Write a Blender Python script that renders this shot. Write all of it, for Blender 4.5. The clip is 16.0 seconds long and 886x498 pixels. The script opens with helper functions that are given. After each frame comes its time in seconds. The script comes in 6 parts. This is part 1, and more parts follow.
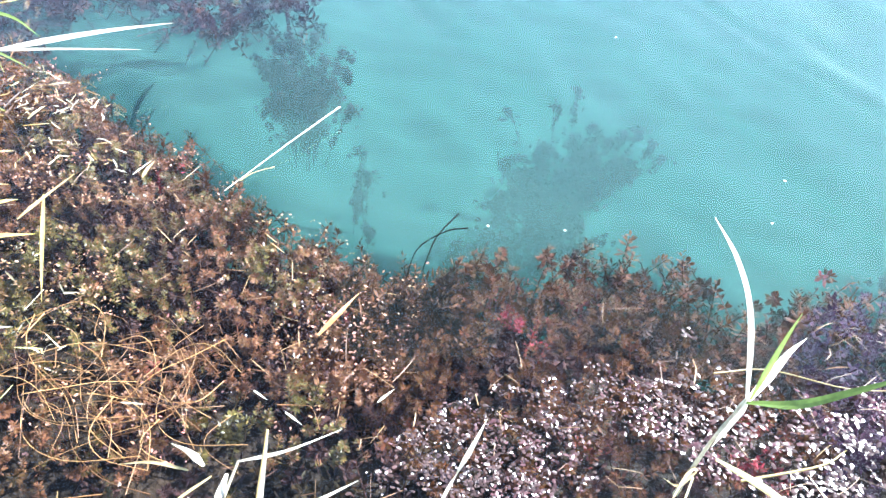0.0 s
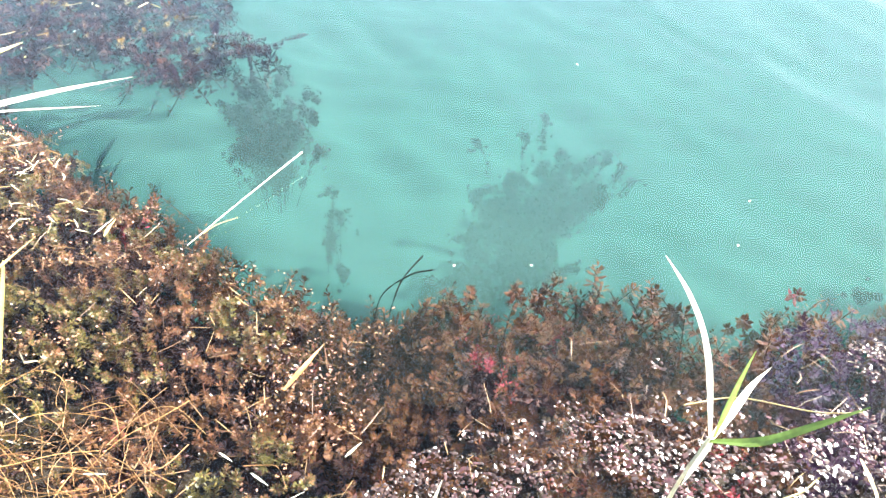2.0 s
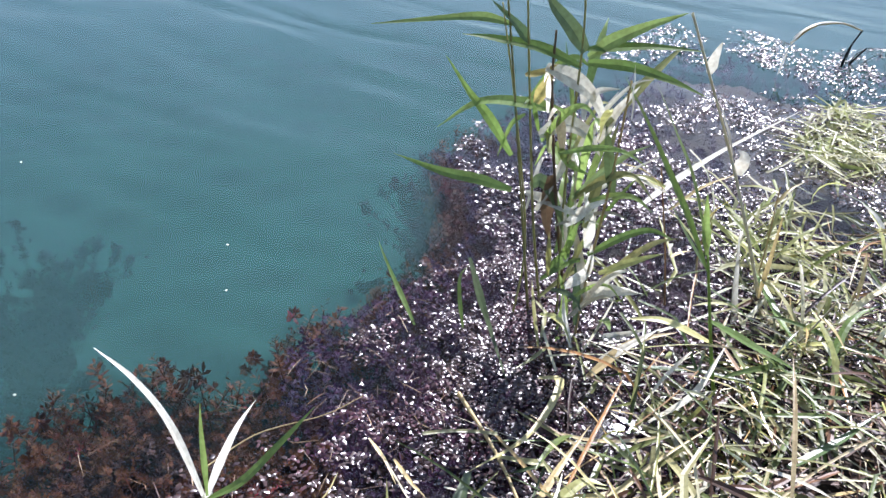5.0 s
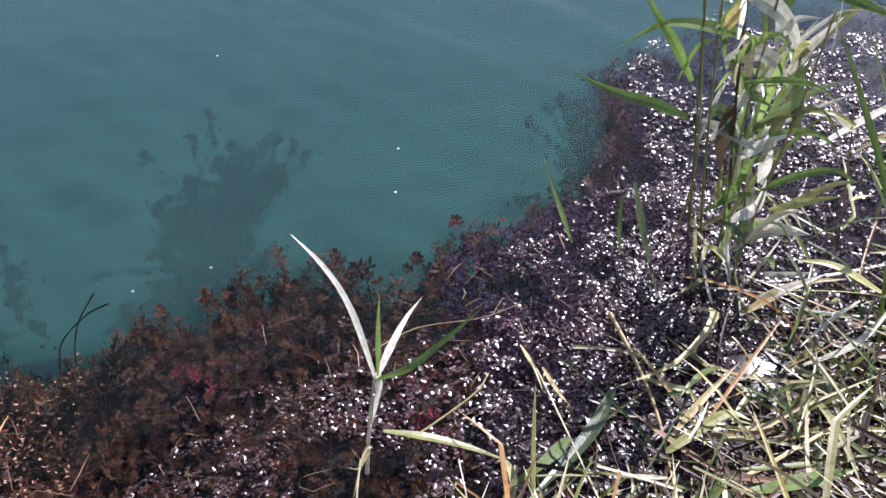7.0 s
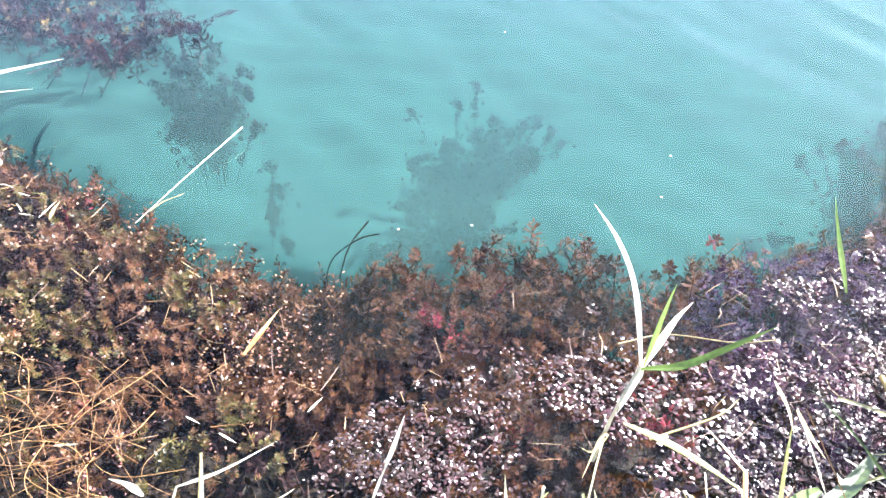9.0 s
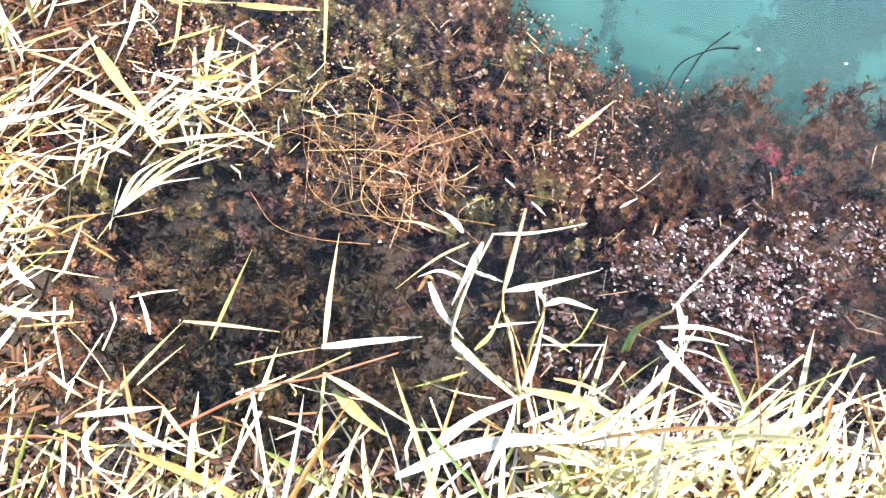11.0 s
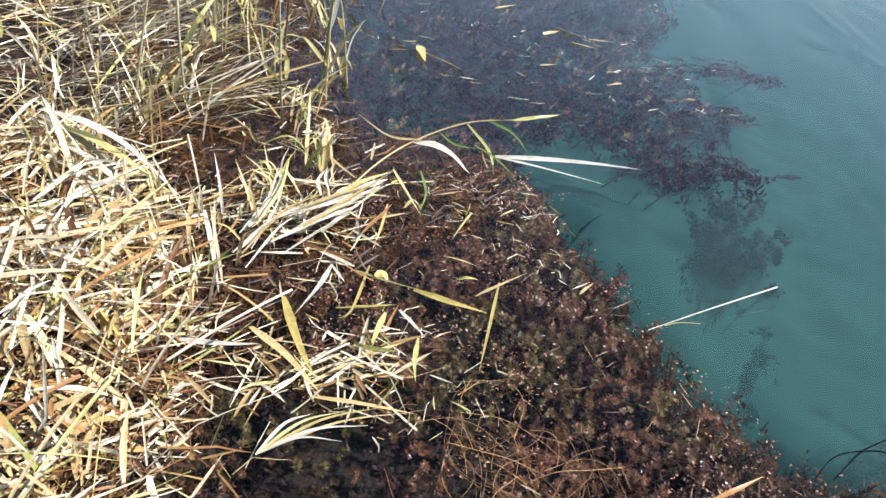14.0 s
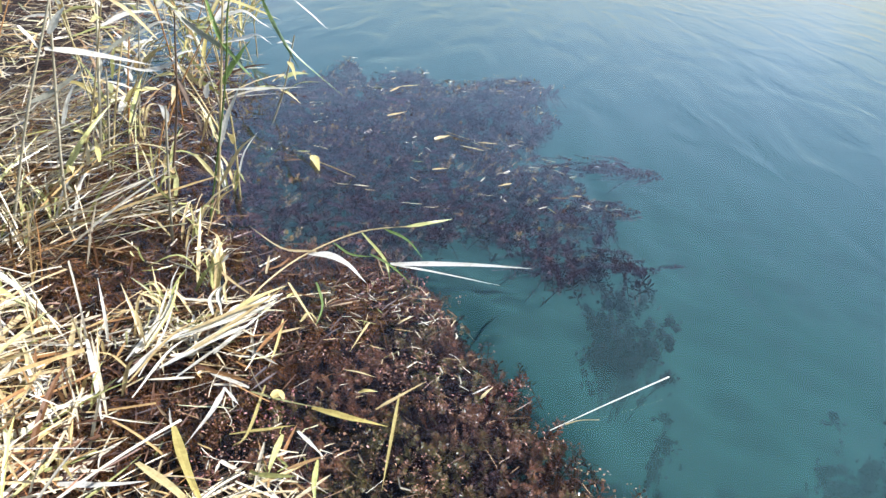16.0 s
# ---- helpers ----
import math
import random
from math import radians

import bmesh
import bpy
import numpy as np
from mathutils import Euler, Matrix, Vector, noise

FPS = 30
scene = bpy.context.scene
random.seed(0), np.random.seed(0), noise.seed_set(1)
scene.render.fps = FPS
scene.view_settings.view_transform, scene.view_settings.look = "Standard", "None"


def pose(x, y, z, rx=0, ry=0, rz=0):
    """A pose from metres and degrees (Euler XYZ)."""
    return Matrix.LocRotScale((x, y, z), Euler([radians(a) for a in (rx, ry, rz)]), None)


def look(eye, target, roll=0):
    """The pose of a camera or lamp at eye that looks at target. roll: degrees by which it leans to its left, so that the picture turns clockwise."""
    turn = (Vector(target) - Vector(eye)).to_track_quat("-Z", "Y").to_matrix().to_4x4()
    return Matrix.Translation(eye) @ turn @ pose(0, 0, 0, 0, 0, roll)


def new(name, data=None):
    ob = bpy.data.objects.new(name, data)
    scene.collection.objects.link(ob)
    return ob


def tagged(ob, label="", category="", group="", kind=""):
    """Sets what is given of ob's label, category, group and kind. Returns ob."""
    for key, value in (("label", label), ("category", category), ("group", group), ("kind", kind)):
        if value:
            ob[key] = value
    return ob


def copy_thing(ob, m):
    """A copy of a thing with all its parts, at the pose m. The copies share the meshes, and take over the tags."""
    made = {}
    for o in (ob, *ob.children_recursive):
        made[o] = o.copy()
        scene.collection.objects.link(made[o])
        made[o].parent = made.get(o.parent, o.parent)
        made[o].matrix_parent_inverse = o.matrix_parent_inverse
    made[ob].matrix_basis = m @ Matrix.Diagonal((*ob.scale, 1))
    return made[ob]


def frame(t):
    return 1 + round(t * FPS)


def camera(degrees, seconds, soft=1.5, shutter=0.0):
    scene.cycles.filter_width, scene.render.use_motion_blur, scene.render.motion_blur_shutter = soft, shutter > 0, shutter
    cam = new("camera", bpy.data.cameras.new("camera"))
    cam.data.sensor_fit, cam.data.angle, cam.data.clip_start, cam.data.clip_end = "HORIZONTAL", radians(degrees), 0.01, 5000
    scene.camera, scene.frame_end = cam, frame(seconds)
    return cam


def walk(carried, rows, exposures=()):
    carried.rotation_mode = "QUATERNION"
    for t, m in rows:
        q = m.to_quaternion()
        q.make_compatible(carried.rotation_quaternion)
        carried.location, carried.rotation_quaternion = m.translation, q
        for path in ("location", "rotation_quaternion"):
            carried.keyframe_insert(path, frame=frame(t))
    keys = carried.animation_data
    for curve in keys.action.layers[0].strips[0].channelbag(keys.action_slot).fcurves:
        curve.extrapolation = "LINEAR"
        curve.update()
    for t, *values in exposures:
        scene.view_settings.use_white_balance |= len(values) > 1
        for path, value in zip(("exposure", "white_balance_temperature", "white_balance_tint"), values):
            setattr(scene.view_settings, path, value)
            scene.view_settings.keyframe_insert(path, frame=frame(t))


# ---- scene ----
cam = camera(60.0, 16.0)
PATH = [
    (0, (0.371, -0.016, 1.466), (0.034, 1.463, 0.163), 4.3),
    (0.5, (0.378, 0.024, 1.463), (-0.031, 1.446, 0.117), 1.8),
    (1, (0.378, 0.026, 1.468), (-0.075, 1.461, 0.15), 1.5),
    (1.5, (0.402, 0.027, 1.491), (0.02, 1.494, 0.186), 2.7),
    (2, (0.433, 0.049, 1.507), (0.107, 1.568, 0.248), 1.4),
    (2.5, (0.516, 0.051, 1.503), (0.42, 1.611, 0.256), 2.7),
    (3, (0.564, 0.032, 1.503), (0.637, 1.595, 0.258), 2.5),
    (3.5, (0.579, -0.005, 1.537), (0.729, 1.589, 0.338), 3.4),
    (4, (0.633, -0.008, 1.535), (0.908, 1.582, 0.353), 2.5),
    (4.5, (0.746, 0.019, 1.522), (1.3, 1.556, 0.369), 2.3),
    (4.7, (0.745, 0.019, 1.545), (1.446, 1.512, 0.412), 2.3),
    (6.8, (0.697, -0.021, 1.609), (1.153, 1.44, 0.322), 0.9),
    (7, (0.674, -0.016, 1.615), (0.978, 1.456, 0.296), -0.5),
    (7.5, (0.509, -0.015, 1.592), (0.545, 1.504, 0.291), 1.7),
    (8, (0.478, -0.014, 1.57), (0.422, 1.505, 0.271), 2.2),
    (8.2, (0.472, -0.025, 1.571), (0.405, 1.494, 0.272), 2.3),
    (10.3, (0.342, -0.123, 1.489), (-0.145, 1.164, 0.037), -0.1),
    (10.5, (0.331, -0.141, 1.478), (-0.215, 1.053, -0.03), -1.2),
    (11, (0.308, -0.151, 1.465), (-0.372, 0.823, -0.144), -3.6),
    (11.5, (0.259, -0.242, 1.407), (-0.616, 0.683, -0.136), -3.8),
    (12, (0.219, -0.255, 1.445), (-0.742, 0.754, 0.01), 2.4),
    (12.5, (0.178, -0.28, 1.489), (-0.958, 0.806, 0.252), 4.6),
    (13, (0.189, -0.283, 1.507), (-1.001, 0.831, 0.347), 5.3),
    (13.5, (0.186, -0.282, 1.509), (-1.028, 0.846, 0.388), 5.4),
    (14, (0.193, -0.258, 1.541), (-0.988, 0.949, 0.47), 4.9),
    (14.5, (0.188, -0.24, 1.558), (-0.986, 1.054, 0.585), 4.3),
    (15, (0.2, -0.238, 1.583), (-1.011, 1.098, 0.717), 4.1),
    (15.5, (0.205, -0.225, 1.582), (-0.997, 1.141, 0.751), 4.1),
    (16, (0.215, -0.208, 1.594), (-0.89, 1.233, 0.755), 4.7),
]
EXPOSURES = [(0, 2.75, 5570, 11), (1.0, 3.0, 5820, 10), (1.5, 3.0, 6420, 8), (2.3, 2.85, 6320, 8), (3.0, 2.55, 5620, 11), (3.5, 2.3, 5470, 12), (4.0, 2.1, 5570, 14), (4.5, 1.65, 5570, 18), (7, 0.87, 5670, 25), (7.5, 1.45, 5420, 20), (8.0, 2.15, 5800, 18), (10.3, 2.87, 5880, 15), (11, 2.67, 5980, 16), (12.0, 1.97, 5880, 17), (12.5, 1.52, 5520, 17), (13.2, 1.22, 5430, 17), (14.0, 1.13, 5830, 18), (16, 1.23, 5520, 19)]
walk(cam, [(t, look(eye, target, roll)) for t, eye, target, roll in PATH], EXPOSURES)

# ---- light ----
SUN_EL, SUN_AZ = radians(45.5), radians(44.0)  # height, and turn from +y towards +x
world = bpy.data.worlds.new("world")
scene.world = world
world.use_nodes = True
wn = world.node_tree
sky = wn.nodes.new("ShaderNodeTexSky")
sky.sky_type = "NISHITA"
sky.sun_disc = False
sky.dust_density, sky.air_density = 0.8, 1.4
sky.sun_elevation, sky.sun_rotation = SUN_EL, SUN_AZ
veil = wn.nodes.new("ShaderNodeTexNoise")  # thin high cloud all over the sky
veil.inputs["Scale"].default_value, veil.inputs["Detail"].default_value, veil.inputs["Distortion"].default_value = 3.0, 5.0, 0.6
wn.links.new(wn.nodes.new("ShaderNodeTexCoord").outputs["Generated"], veil.inputs["Vector"])
veil_white = wn.nodes.new("ShaderNodeMapRange")
for key, value in (("From Min", 0.42), ("From Max", 0.7), ("To Min", 0.0), ("To Max", 0.14)):
    veil_white.inputs[key].default_value = value
wn.links.new(veil.outputs["Fac"], veil_white.inputs["Value"])
veiled = wn.nodes.new("ShaderNodeMix")
veiled.data_type = "RGBA"
veiled.inputs[7].default_value = (9.0, 11.0, 13.5, 1)
wn.links.new(veil_white.outputs["Result"], veiled.inputs["Factor"])
wn.links.new(sky.outputs["Color"], veiled.inputs[6])
wn.links.new(veiled.outputs[2], wn.nodes["Background"].inputs["Color"])
wn.nodes["Background"].inputs["Strength"].default_value = 0.068
sun = bpy.data.lights.new("sun", "SUN")
sun.energy, sun.angle, sun.color = 5.0, radians(0.53), (1.0, 0.95, 0.86)
sun_ob = new("sun", sun)
sun_dir = Vector((math.sin(SUN_AZ) * math.cos(SUN_EL), math.cos(SUN_AZ) * math.cos(SUN_EL), math.sin(SUN_EL)))
sun_ob.matrix_world = look(sun_dir * 30, (0, 0, 0))


# ---- materials ----
def node_material(name):
    m = bpy.data.materials.new(name)
    m.use_nodes = True
    nt = m.node_tree
    return m, nt, nt.nodes["Principled BSDF"]


def add(nt, kind, **values):
    n = nt.nodes.new(kind)
    for key, value in values.items():
        n.inputs[key].default_value = value
    return n


def noise_at(nt, scale, detail=3.0, coords="Position"):
    if coords == "Position":
        g = nt.nodes.new("ShaderNodeNewGeometry")
        out = g.outputs["Position"]
    else:
        out = nt.nodes.new("ShaderNodeTexCoord").outputs["Object"]
    n = add(nt, "ShaderNodeTexNoise", Scale=scale, Detail=detail)
    nt.links.new(out, n.inputs["Vector"])
    return n


def ramp(nt, source, stops):
    r = nt.nodes.new("ShaderNodeValToRGB")
    e = r.color_ramp.elements
    while len(e) < len(stops):
        e.new(0.5)
    for el, (p, c) in zip(e, stops):
        el.position, el.color = p, (*c, 1)
    nt.links.new(source, r.inputs["Fac"])
    return r


def mixed(nt, blend, fac, a, b):
    m = nt.nodes.new("ShaderNodeMix")
    m.data_type, m.blend_type = "RGBA", blend
    for socket, value in ((m.inputs["Factor"], fac), (m.inputs[6], a), (m.inputs[7], b)):
        if hasattr(value, "is_linked"):
            nt.links.new(value, socket)
        else:
            socket.default_value = value if isinstance(value, (int, float)) else (*value, 1)
    return m.outputs[2]


def scaled_random(nt, source, low, high):
    mr = add(nt, "ShaderNodeMapRange")
    mr.inputs["To Min"].default_value, mr.inputs["To Max"].default_value = low, high
    nt.links.new(source, mr.inputs["Value"])
    return mr.outputs["Result"]


def thin_leaf(name, stops, through_light=0.3, rough=0.45, island=True, streak=True, wild=(0.6, 1.3)):
    """A leaf or straw surface: hue by piece, streaks along, light shining through."""
    m, nt, p = node_material(name)
    g = nt.nodes.new("ShaderNodeNewGeometry")
    if island:
        pick = g.outputs["Random Per Island"]
    else:
        pick = nt.nodes.new("ShaderNodeObjectInfo").outputs["Random"]
    col = ramp(nt, pick, stops).outputs["Color"]
    if streak:
        fine = noise_at(nt, 95, 4)
        blot = noise_at(nt, 22, 3)
        col = mixed(nt, "MULTIPLY", 0.55, col, ramp(nt, fine.outputs["Fac"], [(0.3, (0.55, 0.5, 0.42)), (0.6, (1, 1, 1))]).outputs["Color"])
        col = mixed(nt, "MULTIPLY", 0.4, col, ramp(nt, blot.outputs["Fac"], [(0.34, (0.5, 0.42, 0.3)), (0.55, (1, 1, 1))]).outputs["Color"])
    hsv = nt.nodes.new("ShaderNodeHueSaturation")
    nt.links.new(col, hsv.inputs["Color"])
    turn = nt.nodes.new("ShaderNodeMath")
    turn.operation = "FRACT"
    times = nt.nodes.new("ShaderNodeMath")
    times.operation, times.inputs[1].default_value = "MULTIPLY", 7.31
    nt.links.new(pick, times.inputs[0])
    nt.links.new(times.outputs[0], turn.inputs[0])
    nt.links.new(scaled_random(nt, turn.outputs[0], *wild), hsv.inputs["Value"])
    nt.links.new(hsv.outputs["Color"], p.inputs["Base Color"])
    p.inputs["Roughness"].default_value = rough
    p.inputs["Specular IOR Level"].default_value = 0.5
    bump = add(nt, "ShaderNodeBump", Strength=0.25, Distance=0.002)
    nt.links.new(noise_at(nt, 160, 2).outputs["Fac"], bump.inputs["Height"])
    nt.links.new(bump.outputs["Normal"], p.inputs["Normal"])
    tr = nt.nodes.new("ShaderNodeBsdfTranslucent")
    nt.links.new(hsv.outputs["Color"], tr.inputs["Color"])
    mx = nt.nodes.new("ShaderNodeMixShader")
    mx.inputs["Fac"].default_value = through_light
    nt.links.new(p.outputs["BSDF"], mx.inputs[1])
    nt.links.new(tr.outputs["BSDF"], mx.inputs[2])
    nt.links.new(mx.outputs["Shader"], nt.nodes["Material Output"].inputs["Surface"])
    return m


LEAF = {
    "pale": thin_leaf("bleached_leaf", [(0, (0.76, 0.74, 0.58)), (1, (0.86, 0.84, 0.70))], 0.42, 0.32, False, wild=(0.75, 1.1)),
    "straw": thin_leaf("straw_leaf", [(0, (0.56, 0.42, 0.17)), (0.6, (0.63, 0.51, 0.24)), (1, (0.52, 0.46, 0.16))], 0.25, 0.45, False, wild=(0.75, 1.1)),
    "greystraw": thin_leaf("grey_straw", [(0, (0.40, 0.36, 0.24)), (1, (0.52, 0.47, 0.30))], 0.1, 0.5, False),
    "grey": thin_leaf("grey_leaf", [(0, (0.30, 0.30, 0.20)), (1, (0.36, 0.35, 0.25))], 0.25, 0.5, False),
    "green": thin_leaf("green_leaf", [(0, (0.17, 0.27, 0.06)), (1, (0.26, 0.36, 0.10))], 0.5, 0.35, False, wild=(0.8, 1.2)),
    # the green leaf again, darker, for blades that stand in shade
    "shadegreen": thin_leaf("shaded_green_leaf", [(0, (0.10, 0.16, 0.06)), (1, (0.16, 0.22, 0.09))], 0.4, 0.35, False),
    "yellowgreen": thin_leaf("yellow_green_leaf", [(0, (0.36, 0.38, 0.11)), (1, (0.48, 0.46, 0.18))], 0.3, 0.4, False),
    "yellow": thin_leaf("yellow_leaf", [(0, (0.55, 0.45, 0.12)), (1, (0.62, 0.52, 0.20))], 0.3, 0.4, False),
    "orange": thin_leaf("orange_leaf", [(0, (0.50, 0.25, 0.08)), (1, (0.58, 0.33, 0.12))], 0.25, 0.45, False),
    "brown": thin_leaf("brown_leaf", [(0, (0.20, 0.13, 0.07)), (1, (0.28, 0.18, 0.10))], 0.2, 0.5, False),
    "redbrown": thin_leaf("red_brown_stalk", [(0, (0.20, 0.06, 0.03)), (1, (0.28, 0.10, 0.05))], 0.0, 0.4, False),
    "black": thin_leaf("dark_twig", [(0, (0.008, 0.009, 0.009)), (1, (0.014, 0.014, 0.012))], 0.0, 0.7, False),
}
LEAF["black"].node_tree.nodes["Principled BSDF"].inputs["Specular IOR Level"].default_value = 0.05
LITTER = thin_leaf("reed_straw", [(0, (0.16, 0.07, 0.025)), (0.12, (0.38, 0.20, 0.065)), (0.26, (0.58, 0.41, 0.16)),
                                  (0.42, (0.72, 0.58, 0.30)), (0.62, (0.85, 0.75, 0.50)), (0.86, (0.89, 0.83, 0.62)), (0.94, (0.58, 0.56, 0.18)), (1, (0.38, 0.40, 0.09))], 0.18, 0.3, wild=(0.55, 1.1))
GREENLITTER = thin_leaf("green_grass", [(0, (0.05, 0.09, 0.02)), (0.4, (0.15, 0.20, 0.05)), (0.7, (0.36, 0.36, 0.11)), (1, (0.68, 0.62, 0.33))], 0.4, 0.4)
PALELITTER = thin_leaf("bleached_blades", [(0, (0.26, 0.32, 0.07)), (0.5, (0.50, 0.50, 0.22)), (1, (0.76, 0.74, 0.52))], 0.5, 0.4)
TANGLE = thin_leaf("brown_root", [(0, (0.20, 0.085, 0.03)), (1, (0.46, 0.27, 0.10))], 0.0, 0.45, False)


def water_plant(name, stops, patch_scale, rough=0.3, through_light=0.25):
    m, nt, p = node_material(name)
    g = nt.nodes.new("ShaderNodeNewGeometry")
    patch = noise_at(nt, patch_scale, 4)
    mixr = nt.nodes.new("ShaderNodeMath")
    mixr.operation = "MULTIPLY_ADD"
    nt.links.new(g.outputs["Random Per Island"], mixr.inputs[0])
    mixr.inputs[1].default_value = 0.14
    sub = nt.nodes.new("ShaderNodeMath")
    sub.operation, sub.inputs[1].default_value = "SUBTRACT", 0.07
    nt.links.new(patch.outputs["Fac"], sub.inputs[0])
    nt.links.new(sub.outputs[0], mixr.inputs[2])
    col = ramp(nt, mixr.outputs[0], stops).outputs["Color"]
    hsv = nt.nodes.new("ShaderNodeHueSaturation")
    nt.links.new(col, hsv.inputs["Color"])
    shoot = nt.nodes.new("ShaderNodeMath")  # light and dark shoots, leaf by leaf a little different
    shoot.operation, shoot.inputs[1].default_value = "MULTIPLY_ADD", 0.35
    nt.links.new(g.outputs["Random Per Island"], shoot.inputs[0])
    nt.links.new(noise_at(nt, 30, 2).outputs["Fac"], shoot.inputs[2])
    mr = add(nt, "ShaderNodeMapRange", **{"From Min": 0.4, "From Max": 0.95, "To Min": 0.55, "To Max": 1.5})
    nt.links.new(shoot.outputs[0], mr.inputs["Value"])
    nt.links.new(mr.outputs["Result"], hsv.inputs["Value"])
    nt.links.new(hsv.outputs["Color"], p.inputs["Base Color"])
    p.inputs["Roughness"].default_value = rough
    p.inputs["Specular IOR Level"].default_value = 0.5 if rough < 0.28 else 0.3 if rough < 0.5 else 0.1
    tr = nt.nodes.new("ShaderNodeBsdfTranslucent")
    nt.links.new(hsv.outputs["Color"], tr.inputs["Color"])
    mx = nt.nodes.new("ShaderNodeMixShader")
    mx.inputs["Fac"].default_value = through_light
    nt.links.new(p.outputs["BSDF"], mx.inputs[1])
    nt.links.new(tr.outputs["BSDF"], mx.inputs[2])
    nt.links.new(mx.outputs["Shader"], nt.nodes["Material Output"].inputs["Surface"])
    return m


OLIVE, BROWN, RUST, RED, MOSS = (0.085, 0.064, 0.02), (0.145, 0.076, 0.032), (0.165, 0.064, 0.034), (0.23, 0.032, 0.044), (0.135, 0.108, 0.032)
WEED = water_plant("water_weed", [(0.30, OLIVE), (0.40, MOSS), (0.46, BROWN), (0.54, RUST), (0.66, BROWN), (0.80, RED)], 3.2)
WEED_RED = water_plant("reddish_water_weed", [(0.30, (0.040, 0.021, 0.012)), (0.42, (0.11, 0.040, 0.018)), (0.50, (0.06, 0.034, 0.013)), (0.56, (0.10, 0.030, 0.018)), (0.62, (0.075, 0.046, 0.017)), (0.72, (0.20, 0.024, 0.036))], 3.6, 0.55)
WEED_BROWN = water_plant("brown_drowned_weed", [(0.3, (0.048, 0.020, 0.008)), (0.45, (0.11, 0.042, 0.014)), (0.6, (0.16, 0.068, 0.022)), (0.75, (0.09, 0.055, 0.018))], 4.0, 0.55)
WEED_FAR = water_plant("purple_brown_weed", [(0.3, (0.028, 0.013, 0.022)), (0.45, (0.058, 0.022, 0.036)), (0.58, (0.09, 0.045, 0.036)), (0.7, (0.10, 0.024, 0.046))], 1.6)
# lower weed: dark colour that stands in for shade under the mats
WEED_SHADED = water_plant("shaded_weed", [(0.3, (0.03, 0.018, 0.016)), (0.6, (0.055, 0.025, 0.022))], 3.0, 0.6, 0.1)
WEED_BAY = water_plant("bay_weed", [(0.3, (0.020, 0.011, 0.028)), (0.5, (0.042, 0.018, 0.040)), (0.7, (0.07, 0.025, 0.042))], 4.0, 0.5, 0.1)
# olive weed of the pool, the pool's shade put into its near-black colour
WEED_POOL_SHADED = water_plant("shaded_pool_weed", [(0.3, (0.011, 0.008, 0.006)), (0.5, (0.024, 0.017, 0.008)), (0.6, (0.06, 0.028, 0.011)), (0.75, (0.03, 0.028, 0.012))], 5.0, 0.6, 0.1)
WET_LEAF = water_plant("wet_leaflet", [(0.3, (0.03, 0.017, 0.018)), (0.5, (0.05, 0.03, 0.024)), (0.7, (0.06, 0.022, 0.026))], 4.0, 0.27, 0.0)


def soil_material():
    m, nt, p = node_material("wet_soil")
    n1, n2 = noise_at(nt, 5, 6), noise_at(nt, 40, 5)
    col = ramp(nt, n1.outputs["Fac"], [(0.3, (0.012, 0.008, 0.005)), (0.55, (0.022, 0.013, 0.007)), (0.75, (0.036, 0.020, 0.010))]).outputs["Color"]
    col = mixed(nt, "MULTIPLY", 0.7, col, ramp(nt, n2.outputs["Fac"], [(0.3, (0.4, 0.4, 0.4)), (0.7, (1.2, 1.15, 1.1))]).outputs["Color"])
    nt.links.new(col, p.inputs["Base Color"])
    p.inputs["Roughness"].default_value = 0.75
    p.inputs["Specular IOR Level"].default_value = 0.2
    bump = add(nt, "ShaderNodeBump", Strength=0.8, Distance=0.02)
    nt.links.new(n2.outputs["Fac"], bump.inputs["Height"])
    nt.links.new(bump.outputs["Normal"], p.inputs["Normal"])
    return m


SOIL = soil_material()


